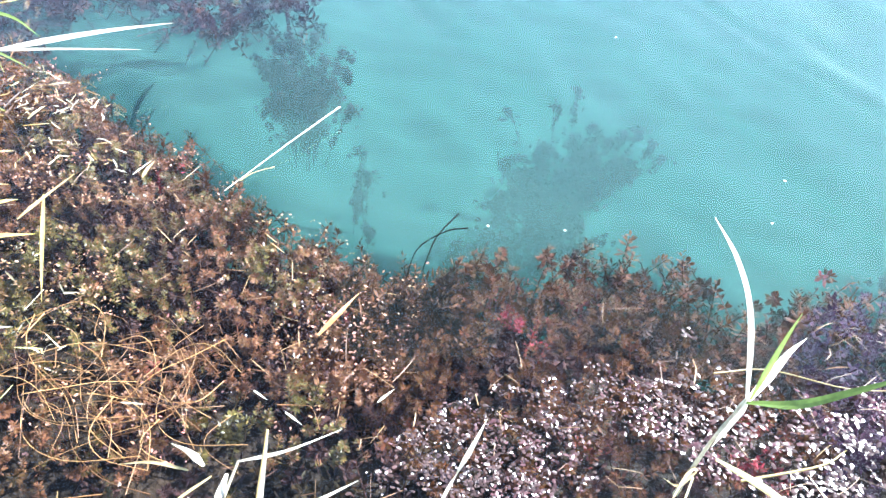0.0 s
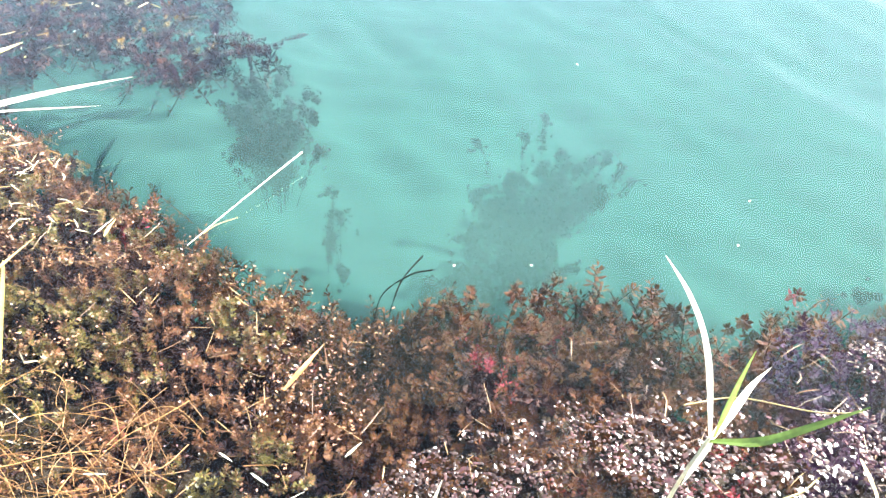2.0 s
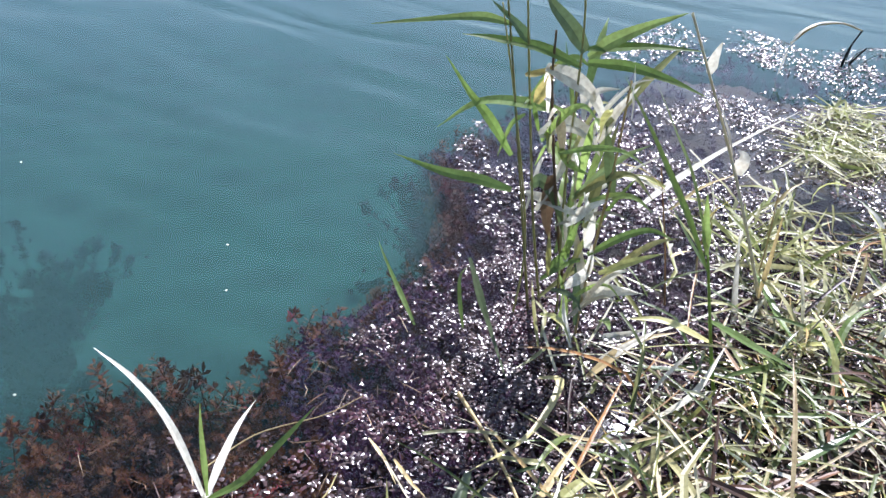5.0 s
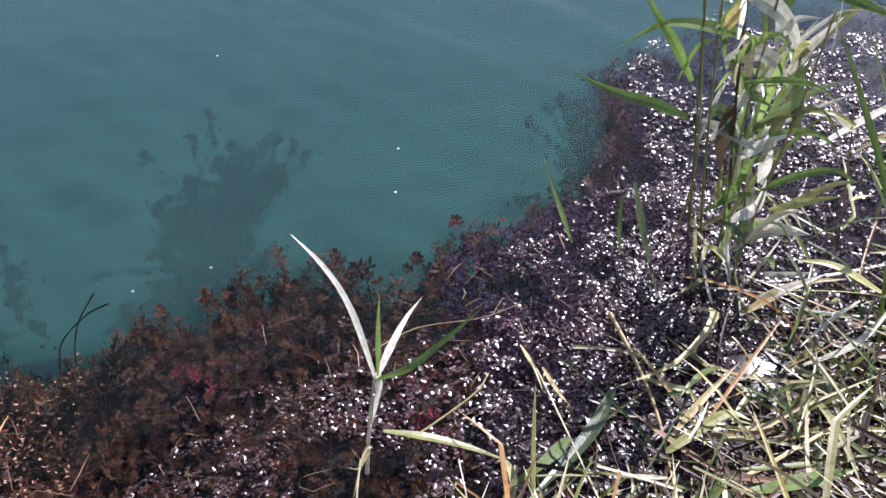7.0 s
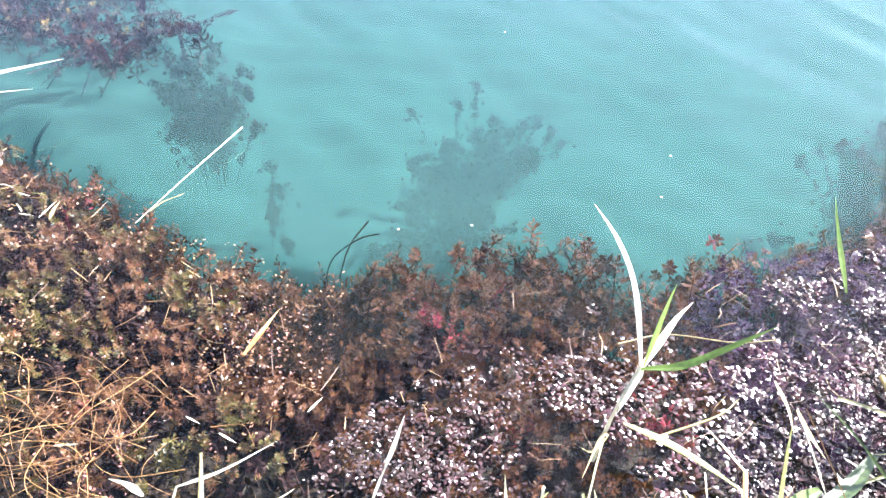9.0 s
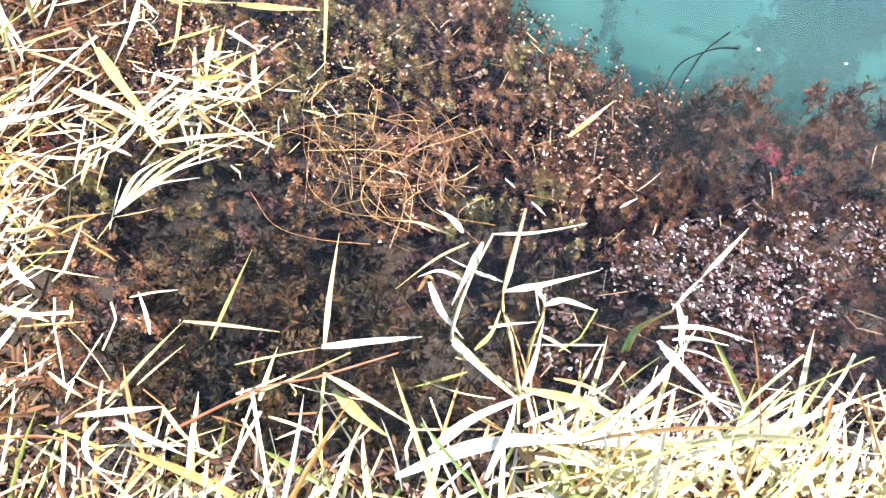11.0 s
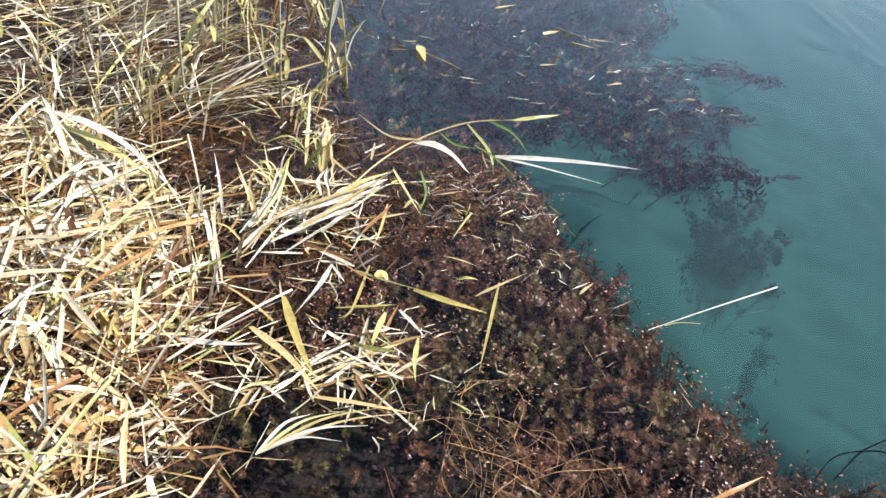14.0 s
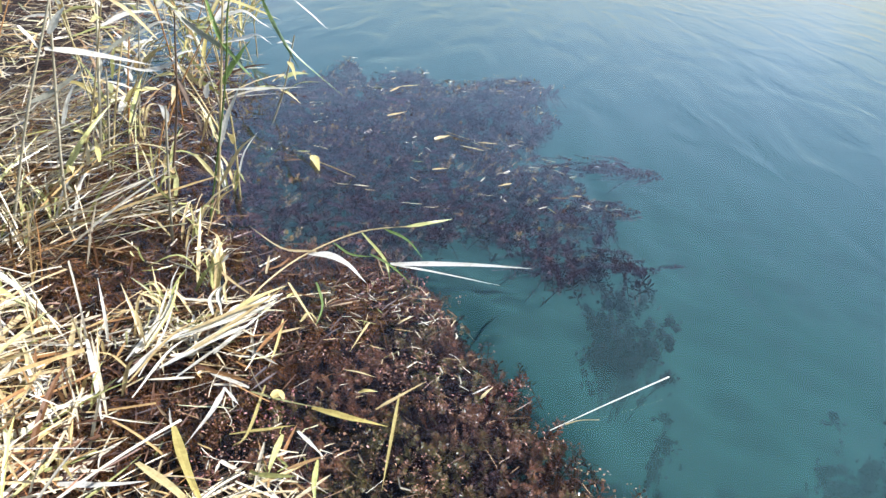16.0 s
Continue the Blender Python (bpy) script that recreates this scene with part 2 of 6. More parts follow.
def water_surface_material():
    """Clear film of water: mirror by Fresnel, else what lies below; small wind ripples."""
    m, nt, p = node_material("water_surface")
    nt.nodes.remove(p)
    glossy = add(nt, "ShaderNodeBsdfGlossy", Roughness=0.035)
    clear = nt.nodes.new("ShaderNodeBsdfTransparent")
    clear.inputs["Color"].default_value = (0.94, 0.98, 0.98, 1)
    facing = add(nt, "ShaderNodeLayerWeight", Blend=0.5)
    steep = nt.nodes.new("ShaderNodeMath")
    steep.operation, steep.inputs[1].default_value = "POWER", 5.0
    nt.links.new(facing.outputs["Facing"], steep.inputs[0])
    mirror = add(nt, "ShaderNodeMapRange", **{"To Min": 0.02, "To Max": 1.0})
    nt.links.new(steep.outputs[0], mirror.inputs["Value"])
    geo = nt.nodes.new("ShaderNodeNewGeometry")
    stretch = nt.nodes.new("ShaderNodeMapping")
    stretch.vector_type = "TEXTURE"  # crests run to the south-east
    stretch.inputs["Rotation"].default_value = (0, 0, radians(-57))
    stretch.inputs["Scale"].default_value = (1.5, 0.42, 1.0)
    nt.links.new(geo.outputs["Position"], stretch.inputs["Vector"])
    n1 = add(nt, "ShaderNodeTexNoise", Scale=0.9, Detail=1.5, Distortion=0.7)
    nt.links.new(stretch.outputs["Vector"], n1.inputs["Vector"])
    bump = add(nt, "ShaderNodeBump", Strength=0.5, Distance=0.05)
    nt.links.new(n1.outputs["Fac"], bump.inputs["Height"])
    for n in (glossy, facing):
        nt.links.new(bump.outputs["Normal"], n.inputs["Normal"])
    mx = nt.nodes.new("ShaderNodeMixShader")
    nt.links.new(mirror.outputs["Result"], mx.inputs["Fac"])
    nt.links.new(clear.outputs["BSDF"], mx.inputs[1])
    nt.links.new(glossy.outputs["BSDF"], mx.inputs[2])
    nt.links.new(mx.outputs["Shader"], nt.nodes["Material Output"].inputs["Surface"])
    return m


def murk_material(name, share, tint=(0.83, 0.92, 0.91)):
    """A layer of lake water full of fine pale marl: part of the light is scattered back, the rest goes through."""
    m, nt, p = node_material(name)
    nt.nodes.remove(p)
    cloud = noise_at(nt, 0.8, 3)
    col = ramp(nt, cloud.outputs["Fac"], [(0.3, (0.074, 0.122, 0.112)), (0.7, (0.083, 0.138, 0.127))]).outputs["Color"]
    scatter = nt.nodes.new("ShaderNodeBsdfDiffuse")
    nt.links.new(col, scatter.inputs["Color"])
    clear = nt.nodes.new("ShaderNodeBsdfTransparent")
    clear.inputs["Color"].default_value = (*tint, 1)
    mx = nt.nodes.new("ShaderNodeMixShader")
    mx.inputs["Fac"].default_value = share
    nt.links.new(clear.outputs["BSDF"], mx.inputs[1])
    nt.links.new(scatter.outputs["BSDF"], mx.inputs[2])
    nt.links.new(mx.outputs["Shader"], nt.nodes["Material Output"].inputs["Surface"])
    return m


# ---- the plan of the shore ----
BANK = [(-60, 50), (-14, 9.0), (-9.2, 5.1), (-6.2, 2.7), (-4.4, 1.5), (-3.2, 0.96), (-2.4, 0.7), (-1.8, 0.52), (-1.4, 0.34),
        (-1.12, 0.1), (-0.95, -0.14), (-0.66, -0.28), (-0.3, -0.03), (-0.08, 0.2), (0.2, 0.34), (0.45, 0.42), (0.7, 0.55),
        (1.0, 0.66), (1.4, 0.74), (2.0, 0.82), (2.8, 0.95), (3.6, 1.1), (5, 1.5), (14, 3.5), (80, 20)]
SHALLOWS = [(-1.95, 2.3), (-1.6, 1.9), (-1.5, 0.9), (-1.5, 0.5), (-1.9, 0.52), (-2.5, 0.72), (-3.3, 1.0), (-4.4, 1.52), (-5.6, 2.35), (-5.8, 4.2), (-4.7, 3.2), (-3.5, 2.2), (-2.6, 1.9)]
LAND = BANK + [(80, -80), (-80, -80), (-80, 62)]
EDGE = [(-2.05, 2.35), (-1.75, 2.25), (-1.5, 2.24), (-1.42, 2.02), (-1.28, 1.98), (-1.17, 2.0), (-1.02, 1.87), (-0.93, 1.87), (-0.78, 1.76),
        (-0.66, 1.71), (-0.65, 1.6), (-0.45, 1.66), (-0.27, 1.58), (-0.15, 1.5), (-0.06, 1.53), (0.01, 1.62),
        (0.2, 1.78), (0.3, 1.74), (0.42, 1.83), (0.6, 1.90), (0.75, 1.80), (0.85, 1.70), (0.95, 1.78), (1.08, 1.82), (1.17, 1.96),
        (1.35, 1.93), (1.5, 2.03), (1.76, 2.11), (1.95, 2.4), (2.1, 2.9), (2.4, 3.1), (3.0, 3.4), (4.1, 3.9), (4.55, 3.6), (4.62, 3.2), (5.4, 3.0)]
MAT = EDGE + [(7, 2.2), (4.2, 1.3), (2.8, 0.95), (2.0, 0.8), (1.3, 0.7), (0.7, 0.5), (0.2, 0.33), (-0.28, -0.02), (-0.66, -0.25), (-0.9, -0.2),
              (-1.4, 0.35), (-2.4, 0.9), (-3.2, 1.7)]
FAR_MAT = [(-5.5, 4.1), (-5.2, 4.7), (-5.6, 5.5), (-4.88, 5.05), (-4.85, 5.75), (-4.33, 5.45), (-4.12, 5.85), (-4.1, 6.5), (-3.45, 6.3),
           (-3.4, 5.6), (-2.95, 5.4), (-2.72, 4.74), (-2.6, 4.35), (-2.2, 4.3), (-1.8, 3.8), (-1.5, 3.7), (-1.4, 3.25), (-1.06, 3.15),
           (-1.26, 2.99), (-1.33, 2.74), (-1.65, 2.92), (-1.92, 2.93), (-2.02, 2.66), (-1.95, 2.4), (-2.0, 2.2), (-2.4, 1.75),
           (-3.1, 1.8), (-3.6, 2.1), (-4.6, 3.1), (-6.0, 4.4)]


def inside(points, poly):
    x, y = points[:, 0], points[:, 1]
    hit = np.zeros(len(points), bool)
    for (x0, y0), (x1, y1) in zip(poly, poly[1:] + poly[:1]):
        cross = (y0 > y) != (y1 > y)
        with np.errstate(divide="ignore", invalid="ignore"):
            hit ^= cross & (x < (x1 - x0) * (y - y0) / (y1 - y0 + 1e-12) + x0)
    return hit


def distance(points, line):
    best = np.full(len(points), 1e9)
    for a, b in zip(np.array(line[:-1], float), np.array(line[1:], float)):
        d = b - a
        k = np.clip(((points - a) @ d) / (d @ d), 0, 1)
        best = np.minimum(best, np.hypot(*(points - a - k[:, None] * d).T))
    return best


def ashore(points):
    """Metres from the bank's line, positive on land."""
    return np.where(inside(points, LAND), 1, -1) * distance(points, BANK)


def ripple(points, scale, seed):
    """A cheap smooth noise between about -1 and 1."""
    r = np.random.RandomState(seed)
    total = np.zeros(len(points))
    for k in range(6):
        a = r.uniform(0, 2 * math.pi)
        f = scale * r.uniform(0.6, 1.8)
        total += np.sin(f * (points[:, 0] * math.cos(a) + points[:, 1] * math.sin(a)) + r.uniform(0, 6.28))
    return total / 3.0


def mesh_object(name, verts, faces, material, smooth=False):
    """One mesh from arrays: verts (n, 3) and faces (m, 3 or 4)."""
    me = bpy.data.meshes.new(name)
    verts, faces = np.asarray(verts, np.float32), np.asarray(faces, np.int32)
    k = faces.shape[1]
    me.vertices.add(len(verts))
    me.vertices.foreach_set("co", verts.ravel())
    me.loops.add(faces.size)
    me.loops.foreach_set("vertex_index", faces.ravel())
    me.polygons.add(len(faces))
    me.polygons.foreach_set("loop_start", np.arange(0, faces.size, k, dtype=np.int32))
    me.polygons.foreach_set("use_smooth", np.full(len(faces), smooth))
    me.update(calc_edges=True)
    me.validate()
    me.materials.append(material)
    return new(name, me)


# ---- ground and water ----
def ground_height(p):
    d = ashore(p)
    land = 0.015 + 0.16 * np.clip(d, 0, 1.2) + 0.25 * np.clip(d - 1.2, 0, 4) ** 0.7
    deep = -0.273 - 0.4 * np.clip(-d, 0, 0.6) - 0.75 * np.clip(-d - 0.6, 0, 1.0)
    under = np.where(inside(p, MAT), 1, -1) * distance(p, MAT + MAT[:1])
    shelf = -0.32 + 3.0 * np.clip(under - 0.07, -0.5, 0.0)  # the peaty ledge on which the near weed grows
    z = np.where(d > 0, land, np.where(d > -0.12, 0.015 + d * 2.4, np.maximum(deep, np.minimum(shelf, -0.273))))
    return z + 0.015 * ripple(p, 9, 5) * (np.abs(d) < 8)


def axis_steps(a, b, step, reach):
    inner = list(np.arange(a, b + 1e-6, step))
    lo, hi, s = [], [], step
    while inner[0] - sum(lo) > -reach:
        s *= 1.5
        lo.append(s)
        hi.append(s)
    left, right = [inner[0]], [inner[-1]]
    for v in lo:
        left.append(left[-1] - v)
        right.append(right[-1] + v)
    return np.array(left[:0:-1] + inner + right[1:])


gx, gy = axis_steps(-7, 6, 0.07, 900), axis_steps(-2.5, 7.5, 0.07, 900)
gg = np.stack(np.meshgrid(gx, gy, indexing="ij"), -1).reshape(-1, 2)
ii = (np.arange(len(gx) - 1)[:, None] * len(gy) + np.arange(len(gy) - 1)).ravel()
ground = mesh_object("ground", np.c_[gg, ground_height(gg)], np.stack([ii, ii + len(gy), ii + len(gy) + 1, ii + 1], 1), SOIL, True)
tagged(ground, "dark wet soil bank sloping down to the lake bed", "ground", kind="structure")


def sheet(name, z, material, label, size=850):
    ob = mesh_object(name, [(-size, -size, z), (size, -size, z), (size, size, z), (-size, size, z)], [(0, 1, 2, 3)], material)
    return tagged(ob, label, "water", kind="structure")


water = sheet("water", 0.0, water_surface_material(), "calm clear lake surface with faint wind ripples")


def open_water(p):
    """Metres out from the rim of the near weed, negative among it."""
    near = np.where(inside(p, MAT), -1, 1) * distance(p, MAT + MAT[:1])
    middle = (p[:, 0] > -0.2) & (p[:, 0] < 1.15)
    near = near - 0.24 * np.exp(-((p[:, 0] + 0.1) ** 2 + (p[:, 1] - 1.52) ** 2) / 0.03)
    reedy = np.where(inside(p, SHALLOWS), -1, 1) * distance(p, SHALLOWS + SHALLOWS[:1])
    return np.minimum(near + 0.01 * middle, reedy) + 0.035 * ripple(p, 19, 51) + 0.02 * ripple(p, 60, 52)


mx, my = axis_steps(-6.5, 5.5, 0.08, 850), axis_steps(0.5, 7.0, 0.08, 850)
mg = np.stack(np.meshgrid(mx, my, indexing="ij"), -1).reshape(-1, 2)
mi = (np.arange(len(mx) - 1)[:, None] * len(my) + np.arange(len(my) - 1)).ravel()
cells = np.stack([mi, mi + len(my), mi + len(my) + 1, mi + 1], 1)
middles = mg[cells].mean(1)
reach = open_water(middles)
reach[(ashore(middles) > -0.35) & (np.abs(middles[:, 0]) < 3)] = -1  # no murk in the clear water by the bank
LAYERS = ((0.08, 0.10), (0.19, 0.17), (0.385, 0.27), (0.95, 0.96))
for k, (depth, share) in enumerate(LAYERS):  # each layer dives under the weed at its rim
    layer = cells[reach > -0.2]
    used, order = np.unique(layer, return_inverse=True)
    q = mg[used]
    drift = (0.008 + 0.05 * depth) * (0.7 * ripple(q, 5, 60 + k) + 0.5 * ripple(q, 16, 70 + k)) * (np.hypot(q[:, 0], q[:, 1]) < 9)
    layer = mesh_object("water", np.c_[q, np.minimum(-depth + drift, -0.012) - 2.4 * np.clip(0.10 - open_water(q), 0, 0.3)], order.reshape(-1, 4), murk_material("murky_water", share), True)
    tagged(layer, "turquoise cloudy lake water below the surface", "water", kind="structure")


# cloudy water over the sunken middle of the weed
used, order = np.unique(cells[(reach > -0.3) & (reach <= -0.1) & (middles[:, 0] > -0.25) & (middles[:, 0] < 1.5) & (middles[:, 1] > 1.1)], return_inverse=True)
q = mg[used]
haze = mesh_object("water", np.c_[q, -0.055 + 0.008 * ripple(q, 11, 80)], order.reshape(-1, 4), murk_material("thin_murk", 0.02, (0.96, 0.97, 0.97)), True)
tagged(haze, "cloudy water over the sunken rim of the weed", "water", kind="structure")


# ---- water plants ----
def shoot_shape(rng, whorls, spacing, leaf, per, rise=0.5, plain=False, slim=0.15):
    """A leafy shoot along +z with its tip at the origin: quads only."""
    v, f = [], []
    for w in range(whorls):
        z = -spacing * w * (0.75 + 0.05 * w)
        size = leaf * (0.55 + 0.45 * min(1, w / 2.0)) * rng.uniform(0.85, 1.15)
        lift = rise * (1.3 - 0.25 * min(w, 4))
        a0 = rng.uniform(0, 6.28)
        for k in range(per):
            a = a0 + 6.283 * k / per + rng.uniform(-0.5, 0.5)
            c, s = math.cos(a), math.sin(a)
            up = lift + rng.uniform(-0.55, 0.55)
            wd = size * slim * rng.uniform(0.8, 1.2)
            b = len(v)
            mid, far = 0.62 * size, size
            if plain:
                z += spacing * rng.uniform(-0.5, 0.5)
                v += [(0, 0, z), (mid * c + wd * s, mid * s - wd * c, z + 0.6 * up * mid), (far * c, far * s, z + up * far * 0.7), (mid * c - wd * s, mid * s + wd * c, z + 0.6 * up * mid)]
                f.append((b, b + 1, b + 2, b + 3))
                continue
            v += [(0.12 * size * c + 0.3 * wd * s, 0.12 * size * s - 0.3 * wd * c, z), (mid * c + wd * s, mid * s - wd * c, z + 0.6 * up * mid),
                  (far * c + 0.35 * wd * s, far * s - 0.35 * wd * c, z + up * far * 0.7), (far * c - 0.35 * wd * s, far * s + 0.35 * wd * c, z + up * far * 0.7),
                  (mid * c - wd * s, mid * s + wd * c, z + 0.6 * up * mid), (0.12 * size * c - 0.3 * wd * s, 0.12 * size * s + 0.3 * wd * c, z)]
            f += [(b, b + 1, b + 4, b + 5), (b + 1, b + 2, b + 3, b + 4)]
    length = spacing * whorls * (0.75 + 0.05 * whorls)
    for k in range(3):
        a, b = 2.094 * k, 2.094 * (k + 1)
        n = len(v)
        r = 0.0009
        v += [(r * math.cos(a), r * math.sin(a), 0), (r * math.cos(b), r * math.sin(b), 0),
              (1.4 * r * math.cos(b), 1.4 * r * math.sin(b), -length * 1.1), (1.4 * r * math.cos(a), 1.4 * r * math.sin(a), -length * 1.1)]
        f.append((n, n + 1, n + 2, n + 3))
    return np.array(v), np.array(f)


def sprinkle(shapes, places, heads, sizes, rng):
    """Copies of the shapes at the places, their +z along the heads: arrays for one mesh."""
    vs, fs, base = [], [], 0
    pick = rng.randint(0, len(shapes), len(places))
    for n, (v, f) in enumerate(shapes):
        sel = np.where(pick == n)[0]
        if not len(sel):
            continue
        z = heads[sel] / np.linalg.norm(heads[sel], axis=1, keepdims=True)
        helper = np.where(np.abs(z[:, 2:3]) < 0.9, [[0, 0, 1.0]], [[1.0, 0, 0]])
        x = np.cross(helper, z)
        x /= np.linalg.norm(x, axis=1, keepdims=True)
        y = np.cross(z, x)
        a = rng.uniform(0, 6.28, len(sel))[:, None]
        x, y = x * np.cos(a) + y * np.sin(a), y * np.cos(a) - x * np.sin(a)
        turn = np.stack([x, y, z], 1) * sizes[sel][:, None, None]
        out = np.einsum("vk,nkj->nvj", v, turn) + places[sel][:, None]
        vs.append(out.reshape(-1, 3))
        fs.append((f[None] + (base + np.arange(len(sel)) * len(v))[:, None, None]).reshape(-1, f.shape[1]))
        base += out.shape[0] * out.shape[1]
    return np.concatenate(vs), np.concatenate(fs)


def scatter(poly, count, rng):
    p = np.array(poly)
    lo, hi = p.min(0), p.max(0)
    pts = rng.uniform(lo, hi, (int(count * 6), 2))
    pts = pts[inside(pts, poly)]
    return pts[:count]


def off_edge(p):
    return distance(p, EDGE)


def mat_top(p):
    """Height of the plants' tips: at the surface in the west, lower in the middle and over the pool."""
    e = off_edge(p)
    x, y = p.T
    west = np.clip((-0.12 - x) / 0.12, 0, 1)
    centre_depth = 0.02 + 0.08 * np.clip(1 - e / 0.3, 0, 1)
    centre_depth *= np.clip(1.3 - 0.5 * np.clip(x - 0.9, 0, 2), 0.25, 1)
    west_depth = 0.012 + 0.05 * np.clip(1 - e / 0.12, 0, 1)
    pool = np.clip(1.35 - np.hypot((x + 0.45) / 0.62, (y - 0.42) / 0.42), 0, 1)
    gap = np.clip(1.2 - np.hypot((x + 0.1) / 0.24, (y - 0.84) / 0.15), 0, 1) + np.clip(1.1 - np.hypot((x + 0.17) / 0.1, (y - 1.42) / 0.2), 0, 1)
    lumps = np.clip(0.5 + 0.8 * ripple(p, 17, 3), 0, 1.4)
    depth = west * west_depth + (1 - west) * centre_depth + 0.17 * pool * (0.6 + lumps) + 0.22 * gap + 0.06 * lumps
    return -depth


rng = np.random.RandomState(4)
SHOOTS = [shoot_shape(rng, rng.randint(5, 8), rng.uniform(0.007, 0.010), rng.uniform(0.012, 0.018), rng.randint(8, 10), 0.7, True, 0.17) for _ in range(12)]
LONG_SHOOTS = [shoot_shape(rng, rng.randint(11, 15), rng.uniform(0.007, 0.010), rng.uniform(0.012, 0.015), 8, 1.0, True, 0.17) for n in range(8)]
DIM_SHOOTS = [shoot_shape(rng, rng.randint(4, 6), rng.uniform(0.013, 0.017), rng.uniform(0.015, 0.021), 6, 0.6, True, 0.18) for _ in range(6)]
BUSH_SHOOTS = [shoot_shape(rng, rng.randint(4, 6), rng.uniform(0.011, 0.014), rng.uniform(0.022, 0.028), 6, 0.8, True, 0.30) for _ in range(6)]


def weed_mat(name, pts, material, label, lean=0.6, drift=(0, 0), drop=None, shapes=None, size=(0.8, 1.4), cap=0.006):
    r = np.random.RandomState(len(pts))
    z = mat_top(pts) if drop is None else drop
    z = np.minimum(z - np.abs(r.normal(0, 0.018, len(pts))), -0.003)
    head = np.c_[r.normal(drift[0], lean, len(pts)), r.normal(drift[1], lean, len(pts)), np.full(len(pts), 1.0)]
    v, f = sprinkle(shapes or SHOOTS, np.c_[pts, z], head, r.uniform(*size, len(pts)), r)
    v[:, 2] = np.minimum(v[:, 2], cap)
    return tagged(mesh_object(name, v, f, material), label, "water plant", kind="stuff")


p = scatter(MAT, 9500, rng)
e = off_edge(p)
d = -ashore(p)
keep = (d > 0.02) & (p[:, 0] < 3.2)
bay = scatter([(3.0, 1.2), (3.0, 3.3), (4.1, 3.8), (4.5, 3.5), (4.6, 3.2), (5.4, 2.95), (6.8, 2.2), (4.4, 1.4)], 800, rng)
thin = 0.7 * np.clip(1.3 - np.hypot((p[:, 0] + 0.45) / 0.7, (p[:, 1] - 0.42) / 0.45), 0, 0.6)
keep &= rng.uniform(0, 1, len(p)) > thin
p = p[keep]
# weed in the pool gets the colour with the shade in it
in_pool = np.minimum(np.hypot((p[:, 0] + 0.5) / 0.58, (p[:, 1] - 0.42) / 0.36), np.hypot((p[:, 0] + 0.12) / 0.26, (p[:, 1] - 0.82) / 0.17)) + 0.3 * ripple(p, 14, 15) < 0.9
weed_mat("water_weed", p[in_pool], WEED_POOL_SHADED, "olive weed deep in the pool, coloured dark for the shade", drop=-rng.uniform(0.12, 0.27, in_pool.sum()), shapes=DIM_SHOOTS, size=(1.3, 2.2))
p = p[~in_pool]
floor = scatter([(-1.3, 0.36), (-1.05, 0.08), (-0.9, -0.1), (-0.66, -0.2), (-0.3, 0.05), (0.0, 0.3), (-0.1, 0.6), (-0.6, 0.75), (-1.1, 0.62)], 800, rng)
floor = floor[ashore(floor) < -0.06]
weed_mat("water_weed", floor, WEED_POOL_SHADED, "matted weed on the pool floor, its colour darkened for shade", 0.9, drop=ground_height(floor) + 0.03, shapes=DIM_SHOOTS, size=(1.0, 1.8))
is_west = p[:, 0] + 0.12 * ripple(p, 8, 9) < -0.12
weed_mat("water_weed", p[is_west], WEED, "brown and olive feathery water weed crowding up to the surface")
dark = p[:, 0] + 0.15 * ripple(p, 6, 14) > 1.05
inlet = scatter([(1.0, 1.7), (1.5, 1.95), (1.95, 2.35), (2.15, 2.8), (3.0, 3.2), (3.2, 1.1), (2.0, 0.86), (1.1, 0.72)], 450, rng)
p_bay = np.concatenate([p[dark], bay[ashore(bay) < -0.02], inlet[ashore(inlet) < -0.02]])
weed_mat("water_weed", p_bay, WEED_BAY, "dark purple-brown weed under the glitter of the bay", shapes=DIM_SHOOTS, size=(0.8, 1.5), drop=-rng.uniform(0.01, 0.12, len(p_bay)))
weed_mat("water_weed", p[~is_west & ~dark], WEED_RED, "rust-red feathery water weed just below the surface")

# the weed's lower storey, seen in the gaps, their shade put into its colour
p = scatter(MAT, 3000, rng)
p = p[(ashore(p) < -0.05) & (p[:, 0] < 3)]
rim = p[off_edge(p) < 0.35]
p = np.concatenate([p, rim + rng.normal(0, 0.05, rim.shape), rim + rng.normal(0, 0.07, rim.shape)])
weed_mat("water_weed", p, WEED_SHADED, "lower weed below the mat, coloured dark as in shade", drop=mat_top(p) - rng.uniform(0.06, 0.16, len(p)), shapes=DIM_SHOOTS, size=(1.2, 2.1))

# the fringe leans out over the deep water
edge_pts = []
for (x0, y0), (x1, y1) in zip(EDGE[:-1], EDGE[1:]):
    n = int(95 * math.hypot(x1 - x0, y1 - y0))
    k = rng.uniform(0, 1, n)[:, None]
    edge_pts.append(np.array([[x0, y0]]) * (1 - k) + np.array([[x1, y1]]) * k)
p = np.concatenate(edge_pts)
p = p + np.clip(rng.normal(0, 0.045, p.shape), -0.07, 0.06)
p = p[p[:, 0] < 2.6]
weed_mat("water_weed", p, WEED_RED, "loose fringe of weed at the rim of the mat", 0.7, (0.1, 0.8), mat_top(p) - rng.uniform(0.03, 0.13, len(p)), LONG_SHOOTS, cap=-0.02)

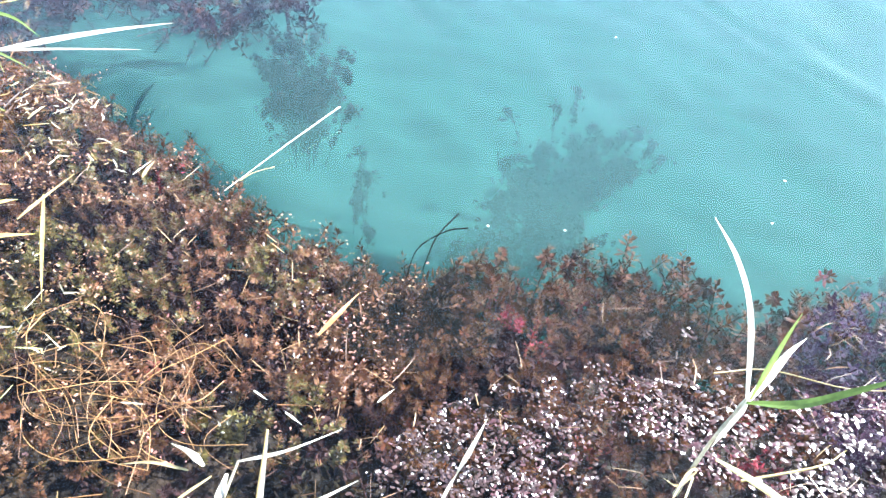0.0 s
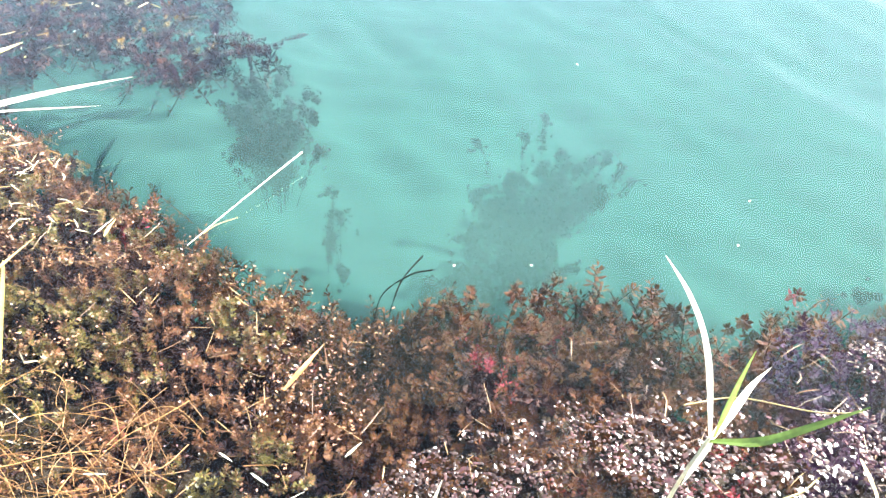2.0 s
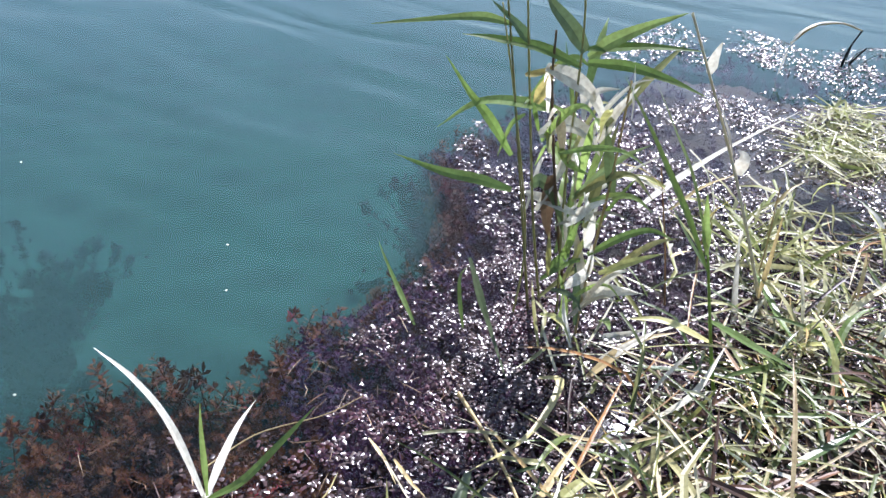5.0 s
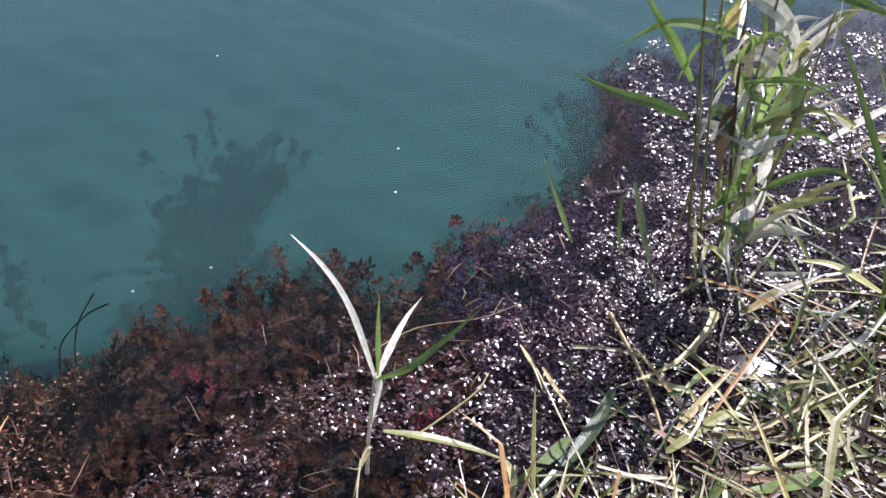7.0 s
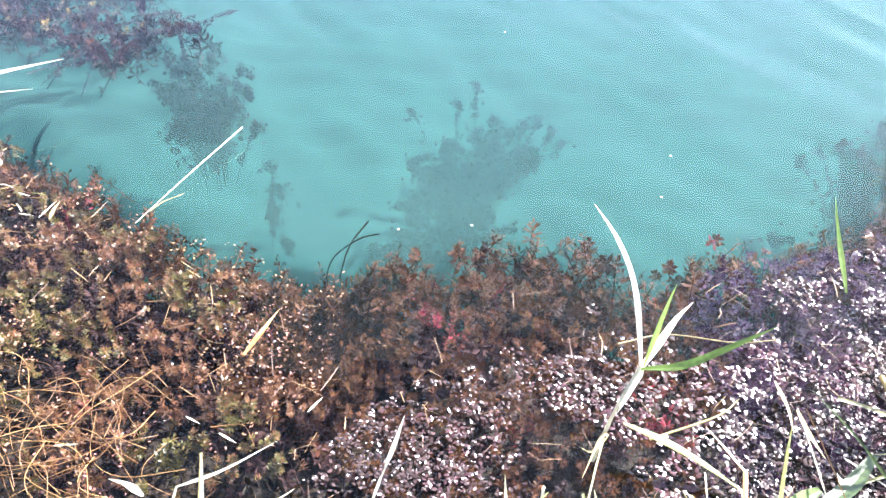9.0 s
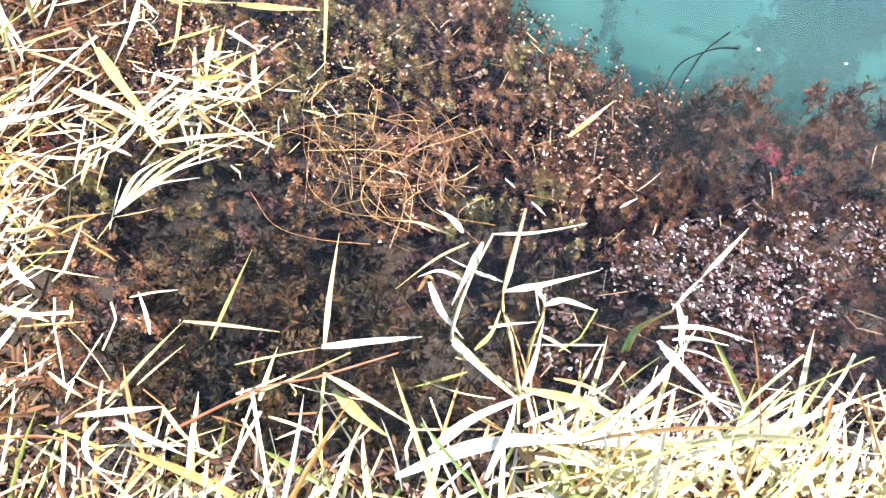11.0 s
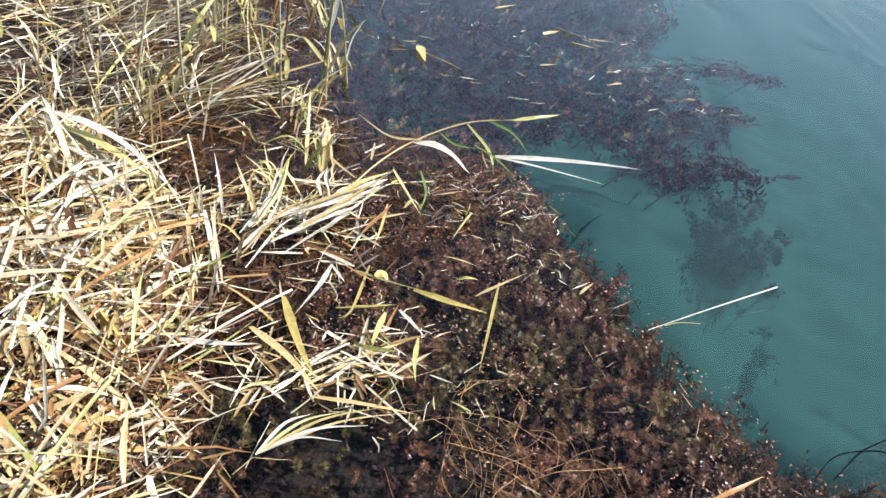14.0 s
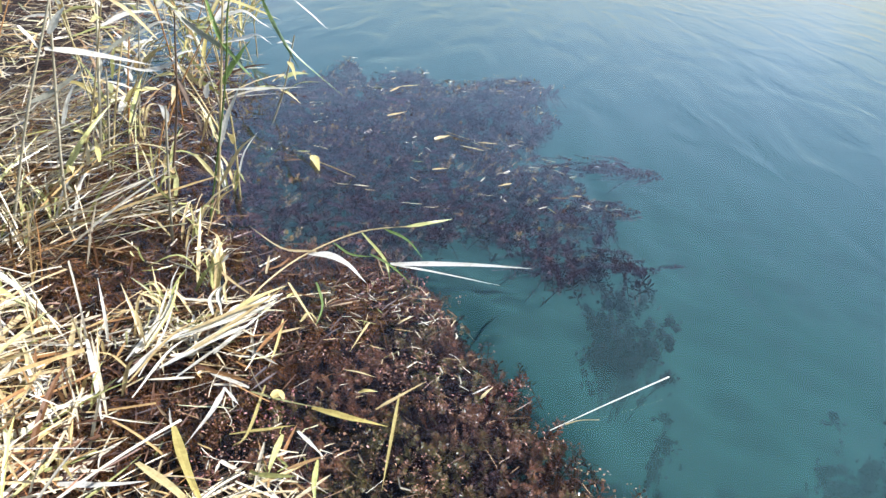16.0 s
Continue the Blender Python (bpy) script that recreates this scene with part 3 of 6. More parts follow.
# weed on the slope below the rim, and sunk in the bight between the two mats
slope = np.concatenate([q + rng.normal(0, 0.03, q.shape) + np.c_[np.zeros(len(q)), rng.uniform(0.02, 0.11, len(q))] for q in edge_pts])
slope = slope[(slope[:, 0] < 2.3) & (slope[:, 0] > -1.3)]
bight = [(-0.42, 1.4), (-0.36, 1.66), (-0.22, 1.72), (0.0, 1.74), (0.12, 1.72), (0.12, 1.45), (0.0, 1.2), (-0.25, 1.2)]
bight = scatter(bight, 420, rng)
p = np.concatenate([slope, bight])
sink = np.concatenate([-rng.uniform(0.06, 0.26, len(slope)), -rng.uniform(0.12, 0.3, len(bight))])
weed_mat("water_weed", p, WEED_RED, "dim weed on the slope below the rim of the mat", 0.6, (0.0, 0.4), sink, DIM_SHOOTS, (1.3, 2.2), cap=-0.035)

p = scatter(SHALLOWS, 3300, rng)
p = p[ashore(p) < -0.02]
weed_mat("water_weed", p, WEED_BROWN, "brown drowned weed in the shallows under the reeds", 0.9, drop=np.full(len(p), 0.0), shapes=DIM_SHOOTS, size=(0.8, 1.5), cap=0.012)

# lower weed of the far mat, painted dark for the shaded gaps
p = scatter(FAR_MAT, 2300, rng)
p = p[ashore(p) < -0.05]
weed_mat("water_weed", p, WEED_SHADED, "lower weed hanging under the far mat, coloured dark as in shade", 0.8, drop=-rng.uniform(0.01, 0.06, len(p)), shapes=DIM_SHOOTS, size=(1.6, 2.6))

# the far mat: long shoots lying flat, combed towards open water
p = scatter(FAR_MAT, 1950, rng)
p = p[ashore(p) < -0.03]
hole = np.clip(1.25 - np.hypot((p[:, 0] + 1.85) / 0.28, (p[:, 1] - 2.75) / 0.22), 0, 1)
p = p[(rng.uniform(0, 1, len(p)) > hole) & (ripple(p, 4.5, 12) + 0.7 * ripple(p, 11, 13) + rng.uniform(0, 1.2, len(p)) > 0.25)]
r = np.random.RandomState(8)
head = np.c_[r.normal(0.8, 0.55, len(p)), r.normal(0.6, 0.55, len(p)), r.normal(0.2, 0.2, len(p))]
v, f = sprinkle(LONG_SHOOTS[4:], np.c_[p, -0.02 - np.abs(r.normal(0, 0.045, len(p)))], head, r.uniform(0.9, 1.5, len(p)), r)
v[:, 2] = np.minimum(v[:, 2], 0.008)
tagged(mesh_object("water_weed", v, f, WEED_FAR), "purple-brown weed shoots trailing flat on the surface", "water plant", kind="stuff")

TIPS = water_plant("olive_weed_tips", [(0.3, (0.12, 0.08, 0.035)), (0.5, (0.19, 0.13, 0.05)), (0.7, (0.16, 0.065, 0.05))], 3.0)
p = scatter(FAR_MAT, 1200, rng)
p = p[(ashore(p) < -0.03) & (ripple(p, 5, 16) + 0.6 * ripple(p, 13, 17) > rng.uniform(-0.4, 0.8, len(p)))]
head = np.c_[r.normal(0.5, 0.5, len(p)), r.normal(0.3, 0.5, len(p)), np.ones(len(p))]
v, f = sprinkle(DIM_SHOOTS, np.c_[p, r.uniform(-0.004, 0.01, len(p))], head, r.uniform(0.6, 1.0, len(p)), r)
tagged(mesh_object("water_weed", v, f, TIPS), "olive and tan weed tips breaking the surface", "water plant", kind="stuff")

p = np.concatenate([np.array([[x, y]]) + r.normal(0, s, (n, 2)) for x, y, s, n in
                    ((-1.95, 4.45, 0.10, 26), (-1.68, 4.52, 0.05, 10), (-2.15, 4.2, 0.12, 20), (-1.6, 3.8, 0.08, 14), (-1.48, 3.75, 0.05, 8), (-1.12, 3.13, 0.05, 16))])
head = np.c_[r.normal(0.8, 0.3, len(p)), r.normal(0.6, 0.3, len(p)), r.normal(0.1, 0.1, len(p))]
v, f = sprinkle(LONG_SHOOTS, np.c_[p, np.full(len(p), -0.012)], head, r.uniform(1.0, 1.5, len(p)), r)
tagged(mesh_object("water_weed", v, f, WEED_FAR), "loose weed tips drifting off the mat", "water plant", kind="stuff")


def leaflets(name, pts, tilt, size, label, lift=0.003, material=WET_LEAF):
    """Small wet leaves lying on the surface, each tilted a little."""
    r = np.random.RandomState(len(pts) + 1)
    n = len(pts)
    ring = np.array([(math.cos(a) * (0.8 if k % 2 else 1.1), math.sin(a) * 0.55, 0) for k, a in enumerate(np.linspace(0, 6.283, 7)[:-1])])
    shape = (np.vstack([ring, [[0, 0, 0.12]]]), np.array([(6, 0, 1, 2), (6, 2, 3, 4), (6, 4, 5, 0)]))
    head = np.c_[r.normal(0, tilt, n), r.normal(0, tilt, n), np.ones(n)]
    v, f = sprinkle([shape], np.c_[pts, lift + r.uniform(0, 0.006, n)], head, r.uniform(*size, n), r)
    return tagged(mesh_object(name, v, f, material, True), label, "water plant", kind="stuff")


def sprigs(centres, leaves, long, r):
    """Leaf places along short curved shoot tips, one tip at each centre."""
    out = []
    for x, y in centres:
        n = r.randint(*leaves)
        a, bend = r.uniform(0, 6.283), r.normal(0, 1.2)
        u = np.linspace(-0.5, 0.5, n)
        span = r.uniform(*long)
        ang = a + bend * u
        out.append(np.c_[x + span * u * np.cos(ang), y + span * u * np.sin(ang)] + r.normal(0, 0.006, (n, 2)))
    return np.concatenate(out)


def clustered(pts, scale, seed, bias, r):
    return pts[ripple(pts, scale, seed) + 0.6 * ripple(pts, scale * 2.7, seed + 1) + bias > r.uniform(0, 1.3, len(pts))]


r = np.random.RandomState(21)
near = [(0.1, 1.05), (0.4, 1.3), (0.75, 1.42), (1.1, 1.62), (1.5, 1.95), (1.9, 2.25), (2.2, 1.9), (2.2, 1.3), (1.3, 0.98), (0.7, 0.7), (0.1, 0.45), (-0.1, 0.7)]
c = clustered(scatter(near, 4200, r), 5, 31, 0.25, r)
c = c[off_edge(c) > 0.16]
c = c[r.uniform(0, 1, len(c)) > 0.75 * np.exp(-(((c[:, 0] - 1.36) / 0.24) ** 2 + ((c[:, 1] - 1.5) / 0.26) ** 2))]  # few of them in the dark corner
c = c[r.uniform(0, 1, len(c)) < np.clip(0.4 + 1.1 * c[:, 0], 0.14, 1)]
leaflets("floating_leaflet", sprigs(c, (3, 14), (0.02, 0.08), r), 0.25, (0.003, 0.0078), "small wet weed leaves glinting at the surface")
right = [(1.3, 1.75), (1.75, 2.15), (1.95, 2.4), (2.15, 2.9), (2.5, 3.1), (3.0, 3.4), (4.1, 3.9), (4.55, 3.6), (4.62, 3.2), (5.4, 3.0), (7, 2.2), (4.2, 1.3), (2.8, 0.95), (2.0, 0.8), (1.2, 0.72), (1.0, 0.8), (1.05, 1.35)]
c = scatter(right, 11000, r)
c = c[r.uniform(0, 1, len(c)) < 0.5 + 0.35 * ripple(c, 4.3, 33) + 0.5 * ripple(c, 11, 34)]
c = c[r.uniform(0, 1, len(c)) < np.clip(0.05 + 0.3 * (c[:, 0] - 1.3) + 0.6 * np.clip(c[:, 0] - 1.75, 0, 1) + 0.6 * np.clip(1.65 - c[:, 1], 0, 0.6), 0.04, 1)]
c = c[r.uniform(0, 1, len(c)) > 0.85 * np.exp(-(((c[:, 0] - 1.36) / 0.24) ** 2 + ((c[:, 1] - 1.5) / 0.26) ** 2))]
c = c[np.hypot((c[:, 0] - 3.25) / 0.7, (c[:, 1] - 3.1) / 0.27) + 0.3 * ripple(c, 9, 39) > 1]  # a bare inlet
leaflets("floating_leaflet", sprigs(c, (4, 15), (0.03, 0.12), r), 0.23, (0.0032, 0.0105), "wet weed leaves covering the bay in the sun")
glare = [(0.62, 0.72), (0.75, 0.95), (0.95, 1.2), (1.2, 1.45), (1.6, 1.6), (1.95, 1.5), (1.6, 1.0), (1.1, 0.78)]
c = clustered(scatter(glare, 650, r), 6, 37, 0.35, r)
c = c[r.uniform(0, 1, len(c)) > 0.8 * np.exp(-(((c[:, 0] - 1.36) / 0.24) ** 2 + ((c[:, 1] - 1.5) / 0.26) ** 2))]
c = np.concatenate([c] + [np.array([[x, y]]) + r.normal(0, spread, (n, 2)) for x, y, spread, n in ((1.02, 1.15, 0.10, 50), (0.9, 1.3, 0.08, 24), (0.72, 1.28, 0.07, 24), (1.15, 1.28, 0.08, 16))])
leaflets("floating_leaflet", sprigs(c, (3, 10), (0.02, 0.09), r), 0.18, (0.004, 0.0105), "broad wet weed leaves bright in the sun off the near bank")
west_patch = [(-0.45, 1.15), (-0.3, 1.4), (-0.15, 1.3), (-0.1, 1.15), (-0.3, 1.05)]
p = np.concatenate([clustered(scatter(west_patch, 260, r), 22, 35, 0.3, r), clustered(scatter(MAT[:16] + [(-0.3, 0.7), (-1.2, 0.6)], 900, r), 14, 36, -0.3, r)])
leaflets("floating_leaflet", p, 0.3, (0.003, 0.006), "scattered wet leaf tips on the weed mat")
TAN = water_plant("tan_leaf_tips", [(0.3, (0.19, 0.13, 0.05)), (0.45, (0.30, 0.17, 0.09)), (0.6, (0.36, 0.17, 0.13)), (0.75, (0.30, 0.09, 0.10))], 3.0, 0.4)
p = clustered(scatter(MAT[:16] + [(0.0, 1.1), (-0.3, 0.75), (-0.75, 0.75), (-1.2, 0.6), (-1.9, 1.0), (-2.2, 1.7)], 6600, r), 7, 45, 0.4, r)
p = p[ashore(p) < -0.1]
leaflets("floating_leaflet", p, 0.5, (0.0025, 0.0062), "tan and pink leaf tips breaking the surface of the weed", material=TAN)


def part(name, ob, parent, label=""):
    ob.name = name
    ob.parent = parent
    return tagged(ob, label)


def thing(name, at, label, category, group=""):
    ob = new(name)
    ob.location = at
    return tagged(ob, label, category, group)


def smooth_line(points, n):
    """A rounded curve through the points."""
    p = [Vector(q) for q in points]
    p = [p[0] * 2 - p[1]] + p + [p[-1] * 2 - p[-2]]
    out = []
    spans = len(p) - 3
    for k in range(n + 1):
        u = k / n * spans
        s = min(int(u), spans - 1)
        u -= s
        a, b, c, d = p[s:s + 4]
        out.append(0.5 * ((2 * b) + (c - a) * u + (2 * a - 5 * b + 4 * c - d) * u * u + (3 * b - a - 3 * c + d) * u ** 3))
    return out


WEED_BUSH = water_plant("sunken_weed", [(0.3, (0.020, 0.013, 0.015)), (0.6, (0.036, 0.018, 0.020))], 3.0, 0.6, 0.1)


def sunken_bush(root, tips, side_stems, spread, seed, label, fingers=0):
    """A weed plant rooted on the lake bed: long brushy stems rising through the murk to their tips."""
    r = np.random.RandomState(seed)
    root = np.array(root)
    bush = thing("sunken_weed", tuple(root), label, "water plant", "sunken weed plants")
    ends = [np.array(q) - root for q in tips]
    for n in range(side_stems):
        q = ends[fingers + n % (len(tips) - fingers)] + np.append(r.normal(0, spread * (0.6 if n % 3 else 1.5), 2), 0)
        q[2] -= abs(r.normal(0.03, 0.05))
        ends.append(q)
    places, heads, sv, sf = [], [], [], []
    for n, end in enumerate(ends):
        foot = np.append(r.normal(0, 0.35 * spread, 2), 0)
        elbow = foot + (end - foot) * (0.45, 0.45, 0.62) + np.append(r.normal(0, 0.3 * spread, 2), 0)
        hook = np.append(r.normal(0, 0.03, 2), -0.015)
        line = smooth_line([foot, elbow, end, end + hook], 30)
        for k in range(13, 31):
            way = line[min(k + 1, 30)] - line[k - 1]
            places.append(line[k])
            heads.append(way)
        for k in range(9, 24, 3):
            a, b = line[k], line[k + 3]
            i = len(sv)
            sv += [a + Vector((0.0016, 0, 0)), a - Vector((0.0016, 0, 0)), b - Vector((0.0012, 0, 0)), b + Vector((0.0012, 0, 0)), a + Vector((0, 0.0016, 0)), a - Vector((0, 0.0016, 0)), b - Vector((0, 0.0012, 0)), b + Vector((0, 0.0012, 0))]
            sf += [(i, i + 1, i + 2, i + 3), (i + 4, i + 5, i + 6, i + 7)]
    places, heads = np.array(places), np.array(heads)
    loose = r.uniform(0, 1, len(places)) < 0.35
    places = places + r.normal(0, 1, places.shape) * np.where(loose, 0.035, 0.006)[:, None]
    v, f = sprinkle(BUSH_SHOOTS, places, heads + r.normal(0, 0.01, heads.shape), r.uniform(0.5, 0.95, len(places)) * np.where(loose, 0.6, 1.0), r)
    v[:, 2] = np.minimum(v[:, 2], -0.02 - root[2])
    tagged(part("foliage", mesh_object("foliage", v, f, WEED_BUSH), bush), kind="stuff")
    tagged(part("stem", mesh_object("stem", sv, sf, WEED_BUSH), bush), kind="stuff")
    return bush


sunken_bush((0.18, 2.9, -1.25), [(0.2, 3.51, -0.44), (0.12, 3.32, -0.44), (0.53, 3.24, -0.44), (-0.09, 3.31, -0.5), (0.3, 3.2, -0.45), (0.49, 3.03, -0.47), (0.32, 3.06, -0.46), (0.4, 3.14, -0.46),
            (0.24, 2.89, -0.5), (0.38, 2.85, -0.5), (-0.02, 2.95, -0.54), (0.15, 2.75, -0.55), (0.28, 2.72, -0.56), (0.0, 2.68, -0.6), (0.19, 2.54, -0.6),
            (0.33, 2.59, -0.6), (-0.01, 2.45, -0.62), (0.12, 3.0, -0.48), (0.08, 2.81, -0.52)], 90, 0.06, 3, "dark red weed bush standing deep in turquoise water", 4)
sunken_bush((-1.05, 2.95, -1.25), [(-1.29, 3.16, -0.25), (-0.91, 3.09, -0.25), (-1.12, 3.33, -0.25), (-1.16, 3.13, -0.26), (-1.08, 2.94, -0.28), (-0.95, 2.91, -0.3), (-1.17, 2.96, -0.28),
            (-1.06, 2.78, -0.34), (-0.95, 2.78, -0.36), (-0.95, 3.01, -0.26)], 46, 0.06, 4, "dark weed bush below the drifting mat tip", 3)
sunken_bush((-0.66, 2.7, -1.25), [(-0.73, 2.9, -0.62), (-0.69, 2.78, -0.66), (-0.65, 2.65, -0.70), (-0.56, 2.52, -0.76)], 2, 0.06, 5, "faint weed bush sunk deep in cloudy water")
sunken_bush((-0.1, 2.1, -1.1), [(-0.08, 2.2, -0.5), (0.0, 2.06, -0.52)], 8, 0.05, 6, "faint low weed bush near the rim of the mat")
sunken_bush((2.15, 3.1, -1.2), [(2.1, 3.2, -0.42), (1.98, 3.05, -0.42), (1.92, 2.8, -0.42), (1.8, 2.62, -0.4), (1.7, 2.42, -0.4), (2.3, 3.45, -0.42), (2.0, 2.9, -0.46), (1.85, 2.75, -0.46), (2.15, 3.3, -0.34), (2.05, 3.0, -0.44), (1.9, 2.7, -0.44), (2.0, 3.1, -0.36)], 40, 0.08, 7, "dark weed rising near the reeds")


# ---- blades and stalks ----
blade_rng = random.Random(12)


def blade_mesh(name, points, width, material, n=14, fold=0.22, taper=True, turn=Vector((0.3, 0.15, 0.7)), firm=0.75):
    """A reed leaf: folded along its midrib, widest in its lower half, pointed at the tip, with a slight wave and twist."""
    line = smooth_line(points, n)
    face = (Vector((blade_rng.uniform(-0.3, 0.3), blade_rng.uniform(-0.3, 0.3), 0.5)) + firm * turn.normalized()).normalized()
    wave, phase, twist = blade_rng.uniform(0.0, 0.12), blade_rng.uniform(0, 6), blade_rng.uniform(-0.5, 0.5)
    v, f = [], []
    for k, q in enumerate(line):
        t = (line[min(k + 1, n)] - line[max(k - 1, 0)]).normalized()
        side = t.cross(face)
        side = side.normalized() if side.length > 0.05 else t.orthogonal().normalized()
        side = Matrix.Rotation(twist * (k / n - 0.5), 3, t) @ side
        up = side.cross(t).normalized()
        u = k / n
        w = 0.58 * width * (min(1.0, 0.4 + 2.2 * u) * (1 - u ** 1.7) ** 0.9 if taper else (1.0 - 0.25 * u))
        w = max(w * (1 + wave * math.sin(9 * u + phase)), 0.0006)
        q = q + up * (wave * width * 0.4 * math.sin(14 * u + phase))
        v += [q + side * w + up * (fold * w), q, q - side * w + up * (fold * w * 0.8)]
        if k:
            a, b = 3 * (k - 1), 3 * k
            f += [(a, a + 1, b + 1, b), (a + 1, a + 2, b + 2, b + 1)]
    return mesh_object(name, v, f, material)


def stalk_mesh(name, points, radius, material, n=16, sides=6, joint=0.13):
    """A round stalk with slightly swollen joints, thinner towards its end."""
    line = smooth_line(points, n)
    v, f, run = [], [], 0.0
    for k, q in enumerate(line):
        t = (line[min(k + 1, n)] - line[max(k - 1, 0)]).normalized()
        if k:
            run += (q - line[k - 1]).length
        x = t.orthogonal().normalized()
        y = t.cross(x)
        rad = radius * (1 - 0.45 * k / n) * (1.18 if (run % joint) < 0.02 else 1.0)
        for s in range(sides):
            a = 6.2832 * s / sides
            v.append(q + x * (rad * math.cos(a)) + y * (rad * math.sin(a)))
        if k:
            a, b = sides * (k - 1), sides * k
            f += [(a + s, a + (s + 1) % sides, b + (s + 1) % sides, b + s) for s in range(sides)]
    return mesh_object(name, v, f, material, True)


WORDS = {"pale": "bleached", "straw": "straw-coloured", "green": "green", "shadegreen": "shaded green", "yellowgreen": "yellow-green", "yellow": "yellow",
         "orange": "orange-brown", "brown": "brown", "grey": "grey-green", "greystraw": "grey straw", "redbrown": "red-brown", "black": "blackened"}


def fallen_leaf(points, width, kind):
    ob = blade_mesh("reed_leaf", points, width, LEAF[kind])
    long = (Vector(points[0]) - Vector(points[-1])).length
    sort = "scrap of reed leaf lying on the weed" if long < 0.12 else "long reed leaf lying over the water plants"
    return tagged(ob, f"{WORDS[kind]} {sort}", "leaf", "fallen reed leaves")


def fallen_stalk(points, radius, kind):
    ob = stalk_mesh("reed_stalk", points, radius, LEAF[kind])
    return tagged(ob, f"thin {WORDS[kind]} stalk lying at the water's edge", "stalk", "fallen stalks")


def reed_plant(at, label):
    return thing("reed", at, label, "reed", "standing reeds")


def local(parent, points):
    return [Vector(q) - parent.location for q in points]


def reed_stem(parent, points, radius, kind):
    return part("stem", stalk_mesh("stem", local(parent, points), radius, LEAF[kind], 24), parent, WORDS[kind] + " stem")


def reed_leaf(parent, points, width, kind, turn=None):
    firm = 1.3 if turn else 0.75
    turn = turn or Vector((1.0, 0.5, 1.9)) - 0.6 * Vector(points[1])
    return part("leaf", blade_mesh("leaf", local(parent, points), width, LEAF[kind], 18, turn=turn, firm=firm), parent, WORDS[kind] + " blade")


def floating_stick(main, side):
    stick = thing("stick", main[0], "pale thin reed stick poking out from the weed", "stick")
    part("shaft", stalk_mesh("shaft", local(stick, main), 0.0027, LEAF["pale"], 20), stick)
    part("side_shoot", stalk_mesh("side_shoot", local(stick, side), 0.0022, LEAF["straw"], 10), stick)


def bare_twig(points):
    tagged(stalk_mesh("twig", points, 0.0024, LEAF["black"], 18), "thin dark bare twig curving out of the water", "twig", "dark twigs")


def surface_fleck(x, y):
    me = bpy.data.meshes.new("fleck")
    bm = bmesh.new()
    bmesh.ops.create_icosphere(bm, subdivisions=2, radius=0.004)
    for q in bm.verts:
        q.co.z *= 0.45
        q.co.x *= 1.0 + 0.2 * math.sin(9 * q.co.y * 100)
    bm.to_mesh(me)
    bm.free()
    me.materials.append(LEAF["pale"])
    ob = new("fleck", me)
    ob.location = (x, y, 0.001)
    tagged(ob, "tiny pale fleck of down afloat", "fleck", "floating flecks")



# a young reed standing in the mat of water plants
young = reed_plant((0.715, 1.062, 0), 'young green reed shoot with pale leaves rising from water')
reed_stem(young, [(0.7, 1.055, -0.04), (0.72, 1.055, 0.16), (0.741, 1.036, 0.345)], 0.005, 'pale')
reed_leaf(young, [(0.742, 1.036, 0.33), (0.712, 1.12, 0.46), (0.667, 1.185, 0.54), (0.611, 1.248, 0.584)], 0.018, 'pale')
reed_leaf(young, [(0.748, 1.04, 0.335), (0.755, 1.05, 0.42), (0.762, 1.058, 0.5), (0.769, 1.062, 0.554)], 0.011, 'green')
reed_leaf(young, [(0.742, 1.036, 0.33), (0.79, 1.12, 0.335), (0.84, 1.22, 0.31), (0.895, 1.315, 0.275)], 0.017, 'pale')
reed_leaf(young, [(0.742, 1.034, 0.33), (0.813, 1.004, 0.39), (0.885, 1.008, 0.45), (0.966, 1.03, 0.5)], 0.019, 'green')
reed_leaf(young, [(0.756, 1.077, 0.3), (0.745, 1.064, 0.24), (0.725, 1.05, 0.16)], 0.016, 'pale')
reed_leaf(young, [(0.719, 1.045, 0.08), (0.7, 1.034, 0.08), (0.66, 0.935, 0.06)], 0.009, 'straw')
reed_leaf(young, [(0.714, 1.032, 0.09), (0.682, 1.001, 0.07), (0.653, 1.017, 0.06)], 0.006, 'straw')

# leaves and stalks beside the young reed
fallen_leaf([(0.75, 1.068, 0.1), (0.856, 1.04, 0.08), (0.946, 1.014, 0.05), (1.032, 0.979, 0.02)], 0.03, 'yellowgreen')
fallen_stalk([(0.831, 1.1, 0.01), (0.991, 1.17, 0.04), (1.051, 1.225, 0.05)], 0.003, 'straw')
fallen_stalk([(0.766, 1.393, 0.02), (0.904, 1.459, 0.01), (1.085, 1.453, 0.015), (1.2, 1.476, 0.02)], 0.002, 'straw')
fallen_leaf([(1.029, 0.98, 0.02), (1.032, 0.94, 0.02), (1.016, 0.883, 0.02)], 0.02, 'yellowgreen')
fallen_leaf([(1.457, 1.727, 0), (1.449, 1.846, 0.06), (1.44, 1.922, 0.11), (1.433, 1.983, 0.16)], 0.016, 'green')
fallen_leaf([(1.588, 1.642, 0), (1.602, 1.708, 0.06), (1.618, 1.747, 0.13), (1.657, 1.768, 0.15)], 0.014, 'green')
fallen_leaf([(1.646, 1.744, 0.2), (1.627, 1.616, 0.13), (1.623, 1.542, 0.08), (1.596, 1.367, 0.02)], 0.024, 'shadegreen')
fallen_stalk([(1.452, 1.386, 0.02), (1.448, 1.175, 0.03), (1.427, 1.005, 0.04), (1.379, 0.816, 0.05)], 0.006, 'straw')
